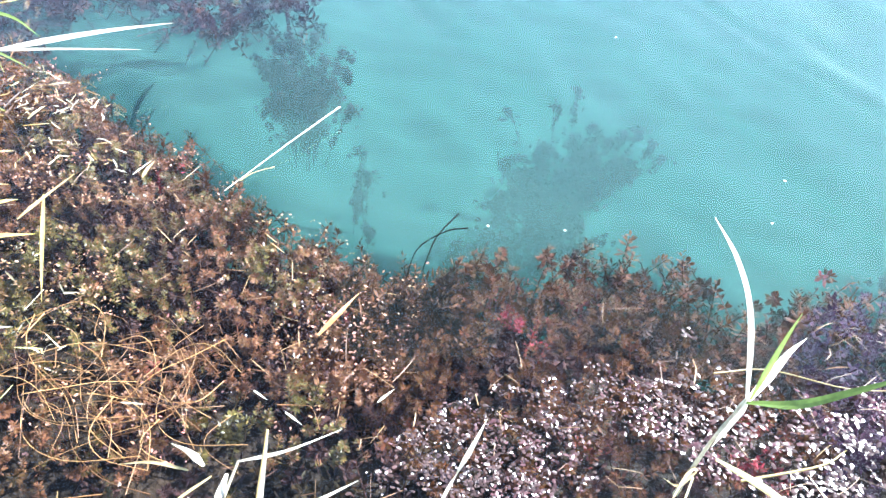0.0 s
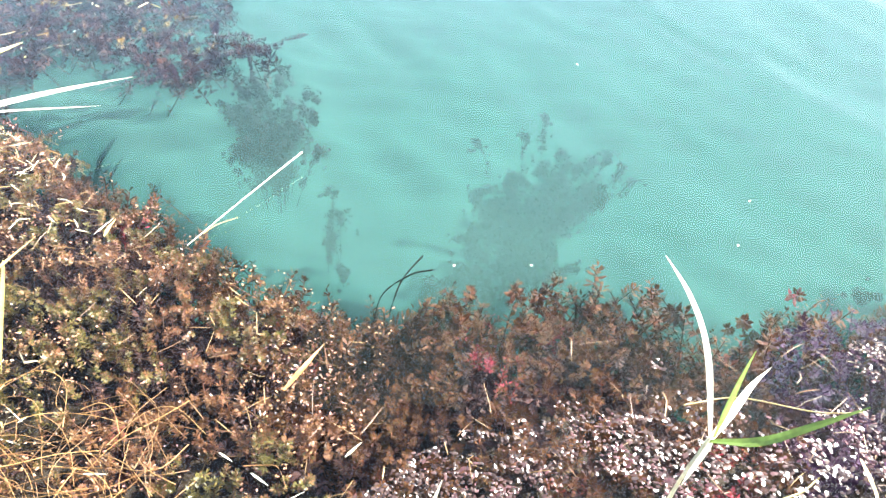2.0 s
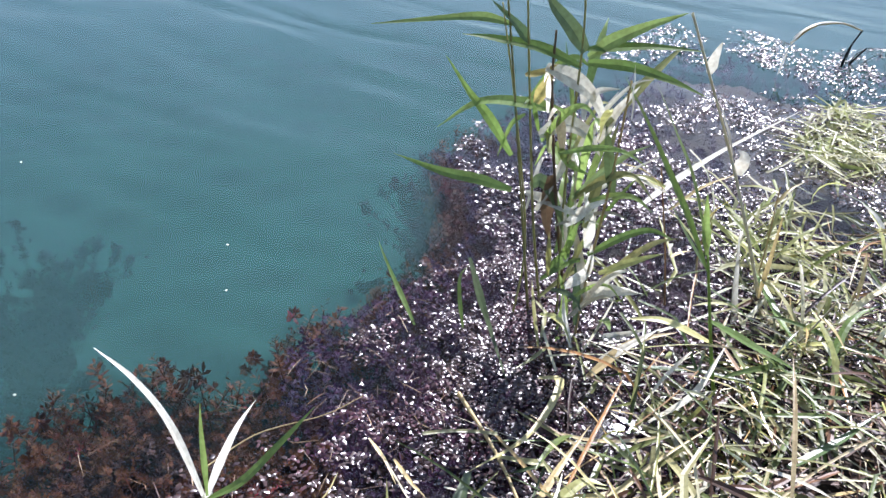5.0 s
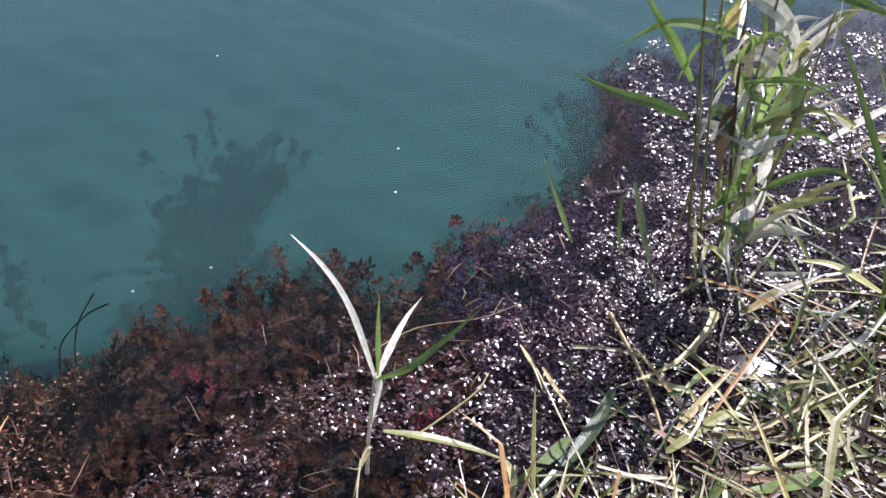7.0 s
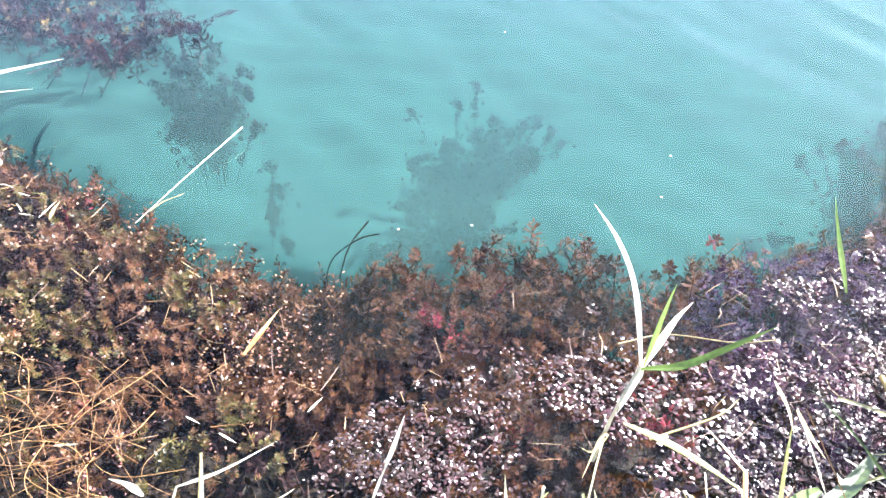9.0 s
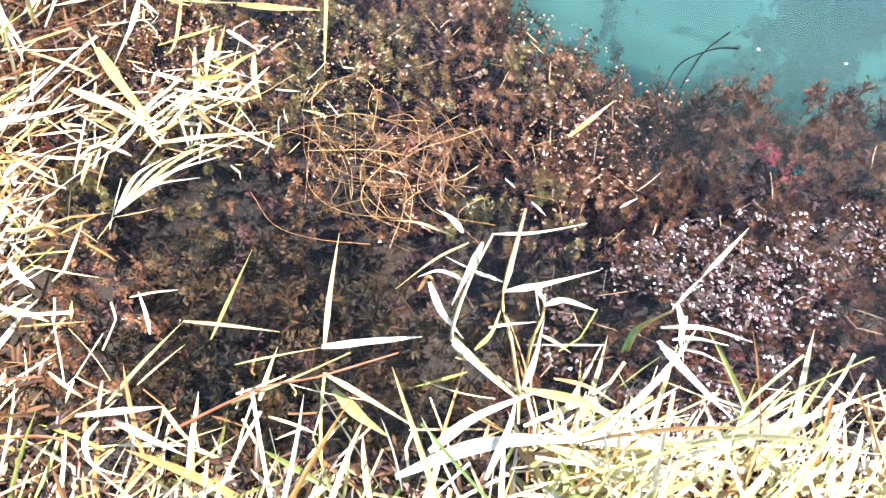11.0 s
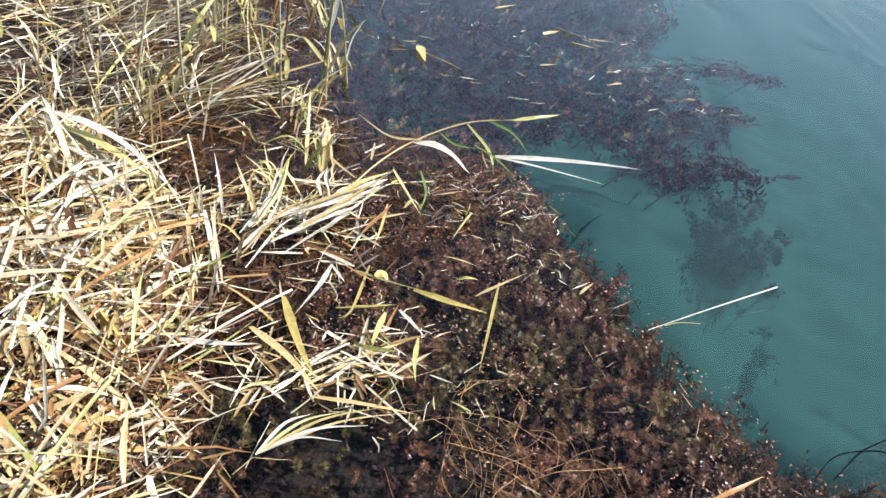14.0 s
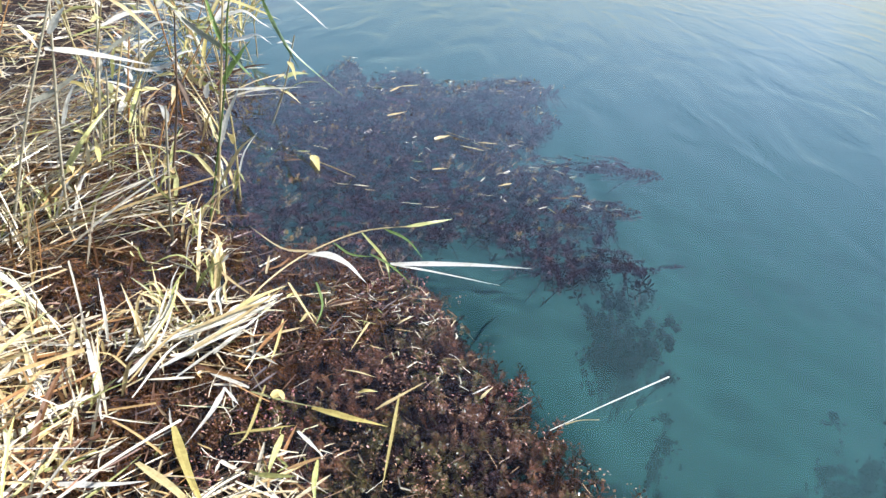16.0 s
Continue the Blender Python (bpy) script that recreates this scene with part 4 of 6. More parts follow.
fallen_leaf([(1.354, 1.119, 0.03), (1.254, 1, 0.05), (1.136, 0.907, 0.06), (1.032, 0.835, 0.07)], 0.04, 'shadegreen')
fallen_leaf([(1.192, 0.989, 0.05), (1.102, 0.929, 0.06), (0.992, 0.878, 0.06)], 0.032, 'green')
fallen_leaf([(1.666, 1.323, 0.06), (1.706, 1.271, 0.07), (1.542, 1.149, 0.06), (1.343, 1.113, 0.04)], 0.024, 'straw')
fallen_leaf([(1.861, 1.315, 0.06), (1.947, 1.302, 0.1), (2.062, 1.314, 0.12)], 0.03, 'pale')
fallen_leaf([(2.012, 1.517, 0.12), (2.041, 1.487, 0.15), (2.092, 1.436, 0.15)], 0.04, 'pale')
fallen_leaf([(1.824, 1.405, 0.05), (1.849, 1.496, 0.1), (1.883, 1.56, 0.13)], 0.02, 'pale')
fallen_leaf([(1.199, 1.229, 0.03), (1.205, 1.135, 0.05), (1.219, 1.069, 0.06)], 0.012, 'straw')
fallen_leaf([(1.166, 1.327, 0.02), (1.177, 1.234, 0.03), (1.176, 1.157, 0.03)], 0.01, 'straw')
fallen_leaf([(1.43, 0.939, 0.06), (1.553, 1.017, 0.08), (1.682, 1.092, 0.09)], 0.018, 'straw')
fallen_leaf([(1.465, 0.982, 0.06), (1.624, 0.913, 0.06), (1.766, 0.936, 0.08), (2.015, 0.974, 0.1)], 0.016, 'straw')
fallen_leaf([(1.497, 0.784, 0.06), (1.67, 0.825, 0.08), (1.97, 0.911, 0.1)], 0.014, 'straw')
fallen_leaf([(1.529, 0.75, 0.08), (1.666, 0.737, 0.1), (1.767, 0.731, 0.12)], 0.04, 'green')
fallen_leaf([(1.397, 0.897, 0.06), (1.565, 0.953, 0.08), (1.624, 0.924, 0.08)], 0.03, 'yellowgreen')
fallen_stalk([(1.422, 0.948, 0.05), (1.568, 0.892, 0.06), (1.835, 0.853, 0.08)], 0.004, 'straw')

# the tall green reeds at the corner of the bank, their blades turned to the shore
SHOREWARD = Vector((-0.5, -0.8, 0.55))
tall = reed_plant((1.818, 1.643, 0), 'tall green reeds with long blades at the water edge')
reed_stem(tall, [(1.839, 1.674, -0.03), (1.788, 1.662, 0.253), (1.764, 1.676, 0.447), (1.707, 1.707, 0.892), (1.68, 1.719, 1.072)], 0.0042, 'yellowgreen')
reed_stem(tall, [(1.901, 1.708, -0.03), (1.807, 1.65, 0.317), (1.777, 1.669, 0.593), (1.738, 1.691, 0.98), (1.729, 1.695, 1.087)], 0.0042, 'yellowgreen')
reed_stem(tall, [(1.908, 1.61, -0.03), (1.868, 1.608, 0.463), (1.862, 1.612, 0.906), (1.847, 1.623, 1.096)], 0.0042, 'yellowgreen')
reed_stem(tall, [(1.98, 1.676, -0.03), (1.852, 1.619, 0.422), (1.811, 1.648, 0.763), (1.804, 1.652, 0.928)], 0.0055, 'brown')
reed_stem(tall, [(1.9, 1.494, -0.03), (1.947, 1.541, 0.188), (1.962, 1.527, 0.541), (1.966, 1.522, 0.821)], 0.005, 'straw')
reed_stem(tall, [(1.771, 1.664, -0.03), (1.789, 1.662, 0.274), (1.736, 1.691, 0.674), (1.68, 1.719, 0.991)], 0.0035, 'yellowgreen')
reed_leaf(tall, [(1.739, 1.69, 0.452), (1.656, 1.729, 0.481), (1.548, 1.767, 0.512), (1.417, 1.795, 0.577)], 0.034, 'green', SHOREWARD)
reed_leaf(tall, [(1.731, 1.694, 0.564), (1.671, 1.723, 0.671), (1.613, 1.746, 0.751), (1.552, 1.766, 0.851)], 0.028, 'green', SHOREWARD)
reed_leaf(tall, [(1.844, 1.625, 0.707), (1.766, 1.675, 0.723), (1.643, 1.735, 0.723), (1.534, 1.771, 0.65)], 0.034, 'green', SHOREWARD)
reed_leaf(tall, [(1.866, 1.609, 0.839), (1.778, 1.668, 0.879), (1.673, 1.722, 0.898), (1.589, 1.754, 0.909)], 0.031, 'green', SHOREWARD)
reed_leaf(tall, [(1.71, 1.705, 0.936), (1.63, 1.74, 0.954), (1.507, 1.778, 0.948), (1.359, 1.801, 0.944)], 0.022, 'green', SHOREWARD)
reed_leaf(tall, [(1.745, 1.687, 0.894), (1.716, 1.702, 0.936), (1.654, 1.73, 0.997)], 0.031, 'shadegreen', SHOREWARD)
reed_leaf(tall, [(1.792, 1.66, 0.83), (1.858, 1.615, 0.8), (1.904, 1.579, 0.753), (1.938, 1.549, 0.671)], 0.05, 'pale', SHOREWARD)
reed_leaf(tall, [(1.793, 1.659, 0.633), (1.847, 1.623, 0.673), (1.898, 1.584, 0.654), (1.932, 1.555, 0.592)], 0.053, 'pale', SHOREWARD)
reed_leaf(tall, [(1.871, 1.606, 0.88), (1.839, 1.629, 0.932), (1.798, 1.656, 0.984), (1.77, 1.672, 1.023)], 0.046, 'shadegreen', SHOREWARD)
reed_leaf(tall, [(1.877, 1.601, 0.866), (1.923, 1.563, 0.918), (1.978, 1.511, 0.965), (2.036, 1.445, 1.012)], 0.037, 'green', SHOREWARD)
reed_leaf(tall, [(1.874, 1.603, 0.887), (1.936, 1.552, 0.903), (2.003, 1.484, 0.918), (2.072, 1.398, 0.928)], 0.028, 'green', SHOREWARD)
reed_leaf(tall, [(1.878, 1.6, 0.852), (1.952, 1.537, 0.856), (2.022, 1.463, 0.843), (2.089, 1.374, 0.817)], 0.031, 'green', SHOREWARD)
reed_leaf(tall, [(1.775, 1.67, 0.448), (1.832, 1.634, 0.428), (1.887, 1.593, 0.401), (1.954, 1.535, 0.376)], 0.031, 'pale', SHOREWARD)
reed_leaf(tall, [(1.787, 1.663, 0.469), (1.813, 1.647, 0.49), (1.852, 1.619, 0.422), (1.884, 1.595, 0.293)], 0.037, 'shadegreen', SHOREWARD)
reed_leaf(tall, [(1.831, 1.634, 0.511), (1.833, 1.633, 0.438), (1.835, 1.632, 0.361), (1.851, 1.62, 0.285)], 0.046, 'brown', SHOREWARD)
reed_leaf(tall, [(1.879, 1.599, 0.351), (1.922, 1.563, 0.42), (1.97, 1.519, 0.472)], 0.031, 'pale', SHOREWARD)
reed_leaf(tall, [(1.834, 1.632, 0.617), (1.871, 1.605, 0.554), (1.917, 1.568, 0.529)], 0.025, 'green', SHOREWARD)
reed_leaf(tall, [(1.746, 1.686, 0.803), (1.784, 1.665, 0.814), (1.818, 1.643, 0.841)], 0.022, 'yellow', SHOREWARD)
reed_leaf(tall, [(1.778, 1.668, 0.727), (1.793, 1.659, 0.776), (1.814, 1.646, 0.825)], 0.034, 'yellow', SHOREWARD)
reed_leaf(tall, [(1.923, 1.563, 0.634), (1.947, 1.542, 0.722), (1.983, 1.506, 0.81)], 0.031, 'pale', SHOREWARD)
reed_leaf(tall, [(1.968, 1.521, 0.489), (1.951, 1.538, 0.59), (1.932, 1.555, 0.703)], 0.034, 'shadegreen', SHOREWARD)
reed_leaf(tall, [(1.854, 1.618, 0.181), (1.888, 1.592, 0.253), (1.896, 1.586, 0.375)], 0.031, 'green', SHOREWARD)
reed_leaf(tall, [(1.936, 1.551, 0.287), (1.932, 1.555, 0.385), (1.911, 1.573, 0.473)], 0.034, 'pale', SHOREWARD)
reed_leaf(tall, [(1.93, 1.557, 0.095), (1.976, 1.513, 0.146), (2.053, 1.425, 0.172)], 0.062, 'pale', SHOREWARD)
reed_leaf(tall, [(1.9, 1.582, 0.129), (1.945, 1.543, 0.208), (1.946, 1.542, 0.311)], 0.034, 'pale', SHOREWARD)
reed_leaf(tall, [(1.901, 1.582, -0.102), (1.906, 1.577, 0.064), (1.881, 1.598, 0.188)], 0.028, 'green', SHOREWARD)
reed_leaf(tall, [(1.96, 1.528, -0.078), (2.018, 1.468, -0.023), (2.085, 1.379, 0.06)], 0.034, 'pale', SHOREWARD)
reed_leaf(tall, [(1.755, 1.681, 0.692), (1.724, 1.698, 0.657), (1.696, 1.712, 0.56)], 0.016, 'green', SHOREWARD)
reed_leaf(tall, [(1.89, 1.591, 0.726), (1.907, 1.577, 0.777), (1.949, 1.539, 0.794)], 0.022, 'pale', SHOREWARD)

# a short green reed with upright leaves, and the dead stalk behind it
short = reed_plant((2.125, 1.108, 0), 'short green reed with stiff upright leaves')
reed_stem(short, [(2.143, 1.122, -0.02), (2.086, 1.154, 0.226), (2.044, 1.197, 0.467)], 0.006, 'green')
reed_leaf(short, [(2.052, 1.19, 0.417), (1.983, 1.251, 0.584), (1.901, 1.309, 0.755), (1.813, 1.357, 0.916)], 0.024, 'green')
reed_leaf(short, [(2.041, 1.2, 0.484), (1.981, 1.252, 0.678), (1.926, 1.293, 0.802), (1.876, 1.324, 0.907)], 0.026, 'green')
reed_leaf(short, [(2.052, 1.19, 0.417), (1.993, 1.243, 0.52), (1.922, 1.296, 0.66)], 0.02, 'shadegreen')
reed_leaf(short, [(2.042, 1.199, 0.466), (2.027, 1.213, 0.546), (2.016, 1.223, 0.64)], 0.031, 'green')
reed_leaf(short, [(1.841, 1.343, 0.808), (1.833, 1.347, 0.877), (1.829, 1.349, 0.943)], 0.031, 'pale')
reed_leaf(short, [(2.082, 1.159, 0.263), (2.15, 1.075, 0.23), (2.22, 0.958, 0.206)], 0.034, 'green')
reed_leaf(short, [(2.095, 1.144, 0.191), (1.999, 1.238, 0.228), (1.915, 1.3, 0.216)], 0.028, 'yellowgreen')
dead = reed_plant((2.512, 1.331, 0), 'dead grey reed stalk with curled pale leaf remains')
reed_stem(dead, [(2.535, 1.348, -0.02), (2.432, 1.426, 0.308), (2.343, 1.512, 0.587), (2.202, 1.614, 0.945)], 0.006, 'greystraw')
reed_leaf(dead, [(2.269, 1.57, 0.783), (2.273, 1.567, 0.829), (2.281, 1.561, 0.874)], 0.031, 'pale')
reed_leaf(dead, [(2.362, 1.495, 0.546), (2.325, 1.527, 0.654), (2.303, 1.545, 0.71)], 0.028, 'pale')
reed_leaf(dead, [(2.384, 1.475, 0.487), (2.384, 1.476, 0.543), (2.37, 1.488, 0.567)], 0.042, 'pale')
reed_leaf(dead, [(2.484, 1.367, -0.27), (2.452, 1.404, 0.01), (2.418, 1.441, 0.302)], 0.049, 'pale')
reed_leaf(dead, [(2.492, 1.357, 0.079), (2.49, 1.359, 0.253), (2.487, 1.363, 0.393)], 0.017, 'straw')
fallen_leaf([(2.413, 1.908, 0.12), (2.661, 2.003, 0.14), (3.034, 2.146, 0.14), (3.703, 2.391, 0.1)], 0.03, 'pale')
fallen_stalk([(4.259, 3.039, 0.15), (4.184, 2.869, 0.3), (4.3, 2.802, 0.33), (4.401, 2.741, 0.3)], 0.006, 'straw')
fallen_stalk([(4.611, 2.953, -0), (4.589, 2.921, 0.12), (4.401, 2.741, 0.3)], 0.008, 'black')
fallen_stalk([(4.686, 2.964, 0), (4.685, 2.889, 0.12)], 0.007, 'black')
fallen_leaf([(1.801, 1.28, 0.05), (1.965, 1.309, 0.1), (2.101, 1.283, 0.12)], 0.03, 'straw')
fallen_leaf([(1.854, 1.066, 0.06), (1.999, 1.075, 0.1), (2.185, 1.171, 0.14)], 0.024, 'pale')
fallen_leaf([(2.43, 1.02, 0.1), (2.576, 1.098, 0.16), (2.707, 1.104, 0.18)], 0.024, 'green')
fallen_leaf([(2.569, 1.461, 0.1), (2.451, 1.225, 0.1), (2.407, 1.08, 0.1)], 0.026, 'green')
fallen_leaf([(2.072, 0.797, 0.08), (2.214, 0.798, 0.1), (2.407, 0.823, 0.12)], 0.03, 'shadegreen')
fallen_leaf([(1.94, 1.263, 0.06), (2.089, 1.155, 0.08), (2.206, 1.06, 0.08)], 0.022, 'shadegreen')

# blades and broken reeds over the dark pool
fallen_leaf([(-0.694, 0.031, 0.02), (-0.684, 0.14, 0.04), (-0.667, 0.251, 0.06)], 0.0088, 'yellowgreen')
fallen_leaf([(-0.667, 0.251, 0.06), (-0.575, 0.299, 0.05), (-0.486, 0.348, 0.03)], 0.0082, 'straw')
fallen_leaf([(-0.67, 0.096, 0.02), (-0.662, 0.158, 0.02), (-0.643, 0.218, 0.03)], 0.0048, 'straw')
fallen_leaf([(-0.622, 0.264, 0), (-0.631, 0.363, 0.05), (-0.636, 0.457, 0.1)], 0.0082, 'yellowgreen')
fallen_leaf([(-0.386, 0.374, 0.02), (-0.436, 0.471, 0.06), (-0.489, 0.589, 0.11)], 0.0122, 'straw')
fallen_leaf([(-0.518, 0.236, 0.03), (-0.449, 0.296, 0.04), (-0.374, 0.365, 0.04)], 0.0054, 'yellowgreen')
fallen_leaf([(-0.379, 0.362, 0.04), (-0.289, 0.425, 0.05), (-0.212, 0.497, 0.03)], 0.0177, 'pale')
fallen_stalk([(-0.536, 0.055, 0.02), (-0.468, 0.157, 0.04), (-0.41, 0.234, 0.05), (-0.341, 0.296, 0.05), (-0.235, 0.438, 0.03)], 0.0035, 'redbrown')
fallen_stalk([(-0.469, 0.167, 0.02), (-0.39, 0.276, 0.03), (-0.319, 0.382, 0.04)], 0.003, 'straw')
fallen_stalk([(-0.811, -0.135, 0.04), (-0.715, -0.082, 0.05), (-0.648, -0.075, 0.05), (-0.608, -0.112, 0.04)], 0.004, 'redbrown')
fallen_leaf([(-0.701, -0.025, 0.06), (-0.61, 0.031, 0.08), (-0.549, 0.079, 0.08)], 0.0163, 'pale')
fallen_leaf([(-0.551, 0.078, 0.08), (-0.497, 0.061, 0.07), (-0.429, 0.051, 0.05)], 0.0095, 'straw')
fallen_leaf([(-0.634, 0.009, 0.05), (-0.549, 0.018, 0.05), (-0.455, 0.031, 0.05)], 0.0163, 'pale')
fallen_leaf([(-0.652, -0.007, 0.06), (-0.651, -0.05, 0.05), (-0.604, -0.077, 0.04), (-0.536, -0.058, 0.03)], 0.0109, 'pale')
fallen_leaf([(-0.299, 0.295, 0.04), (-0.209, 0.272, 0.05), (-0.138, 0.267, 0.05)], 0.0231, 'yellowgreen')
fallen_leaf([(-0.324, 0.311, 0.05), (-0.234, 0.308, 0.06), (-0.1, 0.31, 0.05)], 0.015, 'straw')
fallen_leaf([(-0.418, 0.2, 0.03), (-0.439, 0.256, 0.04), (-0.455, 0.31, 0.05)], 0.0109, 'straw')
fallen_leaf([(0.227, 0.687, 0.12), (0.293, 0.647, 0.13), (0.411, 0.602, 0.12)], 0.0204, 'pale')
fallen_leaf([(0.256, 0.715, 0.2), (0.264, 0.689, 0.16), (0.286, 0.67, 0.12)], 0.0122, 'pale')
fallen_stalk([(0.029, 0.489, 0.02), (-0.03, 0.554, 0.1), (-0.08, 0.606, 0.16), (-0.104, 0.734, 0.28)], 0.004, 'straw')
broken = reed_plant((0.025, 0.512, 0), 'broken dead reed with bleached leaves bent over water')
reed_stem(broken, [(0.027, 0.509, -0.02), (-0.073, 0.481, 0.08), (-0.133, 0.492, 0.1), (-0.157, 0.6, 0.15), (-0.165, 0.713, 0.18)], 0.005, 'greystraw')
reed_stem(broken, [(0.021, 0.521, -0.02), (0.011, 0.563, 0.1), (0.009, 0.61, 0.14), (-0.007, 0.649, 0.16)], 0.004, 'straw')
reed_leaf(broken, [(-0.08, 0.606, 0.16), (-0.095, 0.677, 0.2), (-0.102, 0.735, 0.28)], 0.0109, 'pale')
reed_leaf(broken, [(-0.081, 0.611, 0.16), (-0.019, 0.658, 0.17), (0.063, 0.756, 0.16)], 0.0136, 'pale')
reed_leaf(broken, [(-0.167, 0.712, 0.18), (-0.088, 0.763, 0.18), (-0.011, 0.855, 0.16)], 0.0068, 'pale')
reed_leaf(broken, [(-0.221, 0.685, 0.18), (-0.257, 0.698, 0.19), (-0.305, 0.711, 0.18)], 0.0136, 'pale')
reed_leaf(broken, [(-0.249, 0.673, 0.17), (-0.333, 0.678, 0.15), (-0.407, 0.671, 0.12)], 0.0068, 'straw')
reed_leaf(broken, [(-0.201, 0.675, 0.17), (-0.252, 0.619, 0.14), (-0.3, 0.534, 0.1)], 0.0068, 'straw')
reed_leaf(broken, [(-0.172, 0.683, 0.18), (-0.168, 0.618, 0.16), (-0.165, 0.546, 0.13)], 0.0136, 'pale')
reed_leaf(broken, [(-0.239, 0.575, 0.12), (-0.185, 0.533, 0.11), (-0.113, 0.504, 0.1)], 0.0163, 'pale')
reed_leaf(broken, [(-0.157, 0.6, 0.15), (-0.226, 0.6, 0.14), (-0.263, 0.569, 0.13)], 0.0082, 'pale')
reed_leaf(broken, [(-0.094, 0.63, 0.16), (-0.157, 0.624, 0.16), (-0.231, 0.631, 0.15)], 0.0082, 'pale')
reed_leaf(broken, [(-0.076, 0.543, 0.12), (-0.043, 0.564, 0.13), (0.008, 0.602, 0.13)], 0.0068, 'pale')
reed_leaf(broken, [(0.006, 0.625, 0.16), (0.037, 0.648, 0.17), (0.095, 0.677, 0.14)], 0.0136, 'pale')
reed_leaf(broken, [(0.003, 0.631, 0.16), (-0.022, 0.64, 0.17), (0.004, 0.608, 0.14)], 0.0082, 'pale')
reed_leaf(broken, [(0.021, 0.592, 0.1), (0.043, 0.603, 0.08), (0.081, 0.608, 0.06)], 0.0095, 'orange')
reed_leaf(broken, [(0.028, 0.503, 0.02), (0.026, 0.552, 0.06), (0.011, 0.619, 0.13)], 0.0150, 'pale')
reed_leaf(broken, [(-0.133, 0.492, 0.1), (-0.057, 0.476, 0.08), (0.023, 0.462, 0.06)], 0.0190, 'pale')
reed_leaf(broken, [(-0.256, 0.555, 0.1), (-0.247, 0.587, 0.12), (-0.216, 0.57, 0.1)], 0.0082, 'orange')
reed_leaf(broken, [(-0.08, 0.493, 0.1), (-0.065, 0.535, 0.12), (-0.073, 0.593, 0.14)], 0.0095, 'yellowgreen')
bent = reed_plant((0.169, 0.714, 0), 'bent dead reed with pale spreading leaves')
reed_stem(bent, [(0.17, 0.72, -0.02), (0.186, 0.699, 0.12), (0.229, 0.713, 0.2)], 0.004, 'straw')
reed_leaf(bent, [(0.228, 0.716, 0.2), (0.263, 0.743, 0.33), (0.291, 0.746, 0.46)], 0.0136, 'pale')
reed_leaf(bent, [(0.17, 0.661, 0.06), (0.181, 0.696, 0.12), (0.228, 0.716, 0.2)], 0.0122, 'shadegreen')
reed_leaf(bent, [(0.222, 0.693, 0.16), (0.297, 0.728, 0.17), (0.385, 0.772, 0.13)], 0.0122, 'pale')
reed_leaf(bent, [(0.25, 0.698, 0.13), (0.287, 0.716, 0.14), (0.348, 0.748, 0.12)], 0.0095, 'pale')
reed_leaf(bent, [(0.256, 0.688, 0.12), (0.307, 0.711, 0.11), (0.355, 0.729, 0.08)], 0.0054, 'pale')
reed_leaf(bent, [(0.233, 0.731, 0.2), (0.258, 0.708, 0.17), (0.277, 0.695, 0.13)], 0.0136, 'pale')
fallen_leaf([(-0.076, 0.2, 0.08), (0.031, 0.325, 0.1), (0.16, 0.416, 0.1), (0.336, 0.528, 0.1)], 0.0272, 'pale')
fallen_leaf([(0.065, 0.372, 0.1), (0.252, 0.465, 0.1), (0.428, 0.571, 0.1), (0.666, 0.69, 0.1)], 0.015, 'pale')
fallen_leaf([(-0.049, 0.273, 0.08), (-0.006, 0.368, 0.1), (0.077, 0.486, 0.1)], 0.0204, 'pale')
fallen_leaf([(0.043, 0.483, 0.07), (0.174, 0.514, 0.08), (0.329, 0.502, 0.08)], 0.0204, 'yellowgreen')
fallen_leaf([(0.139, 0.39, 0.1), (0.254, 0.41, 0.1), (0.378, 0.423, 0.1)], 0.0245, 'yellowgreen')
fallen_leaf([(0.072, 0.275, 0.1), (0.064, 0.373, 0.12), (0.044, 0.442, 0.12)], 0.0136, 'pale')
fallen_leaf([(0.341, 0.462, 0.1), (0.43, 0.566, 0.1), (0.583, 0.749, 0.1)], 0.0136, 'straw')
fallen_leaf([(0.442, 0.608, 0.08), (0.527, 0.689, 0.1), (0.635, 0.821, 0.1)], 0.0163, 'straw')
fallen_leaf([(0.078, 0.538, 0.06), (0.144, 0.556, 0.06), (0.218, 0.557, 0.05)], 0.0122, 'orange')

# a reed leaning out from the bank over the water
leaning = reed_plant((-1.997, 1.317, 0), 'straw-coloured reed leaning out over the water')
reed_stem(leaning, [(-1.997, 1.317, 0), (-2.078, 1.591, 0.07), (-2.098, 1.84, 0.12), (-2.03, 2.102, 0.17), (-1.867, 2.285, 0.2)], 0.005, 'straw')
reed_leaf(leaning, [(-1.884, 2.246, 0.2), (-1.83, 2.342, 0.21), (-1.791, 2.461, 0.21)], 0.022, 'yellowgreen')
reed_leaf(leaning, [(-1.74, 1.982, 0.15), (-1.597, 2.11, 0.16), (-1.447, 2.231, 0.17), (-1.275, 2.374, 0.17)], 0.03, 'pale')
reed_leaf(leaning, [(-1.74, 1.982, 0.15), (-1.573, 2.084, 0.14), (-1.342, 2.24, 0.11)], 0.013, 'pale')
reed_leaf(leaning, [(-2.098, 1.84, 0.12), (-1.958, 1.895, 0.12), (-1.783, 1.886, 0.08)], 0.05, 'pale')
reed_leaf(leaning, [(-2.021, 2.093, 0.17), (-1.8, 2.011, 0.14), (-1.716, 1.961, 0.08)], 0.018, 'yellowgreen')
reed_leaf(leaning, [(-1.969, 2.187, 0.18), (-1.83, 2.189, 0.17), (-1.708, 2.161, 0.13)], 0.014, 'green')
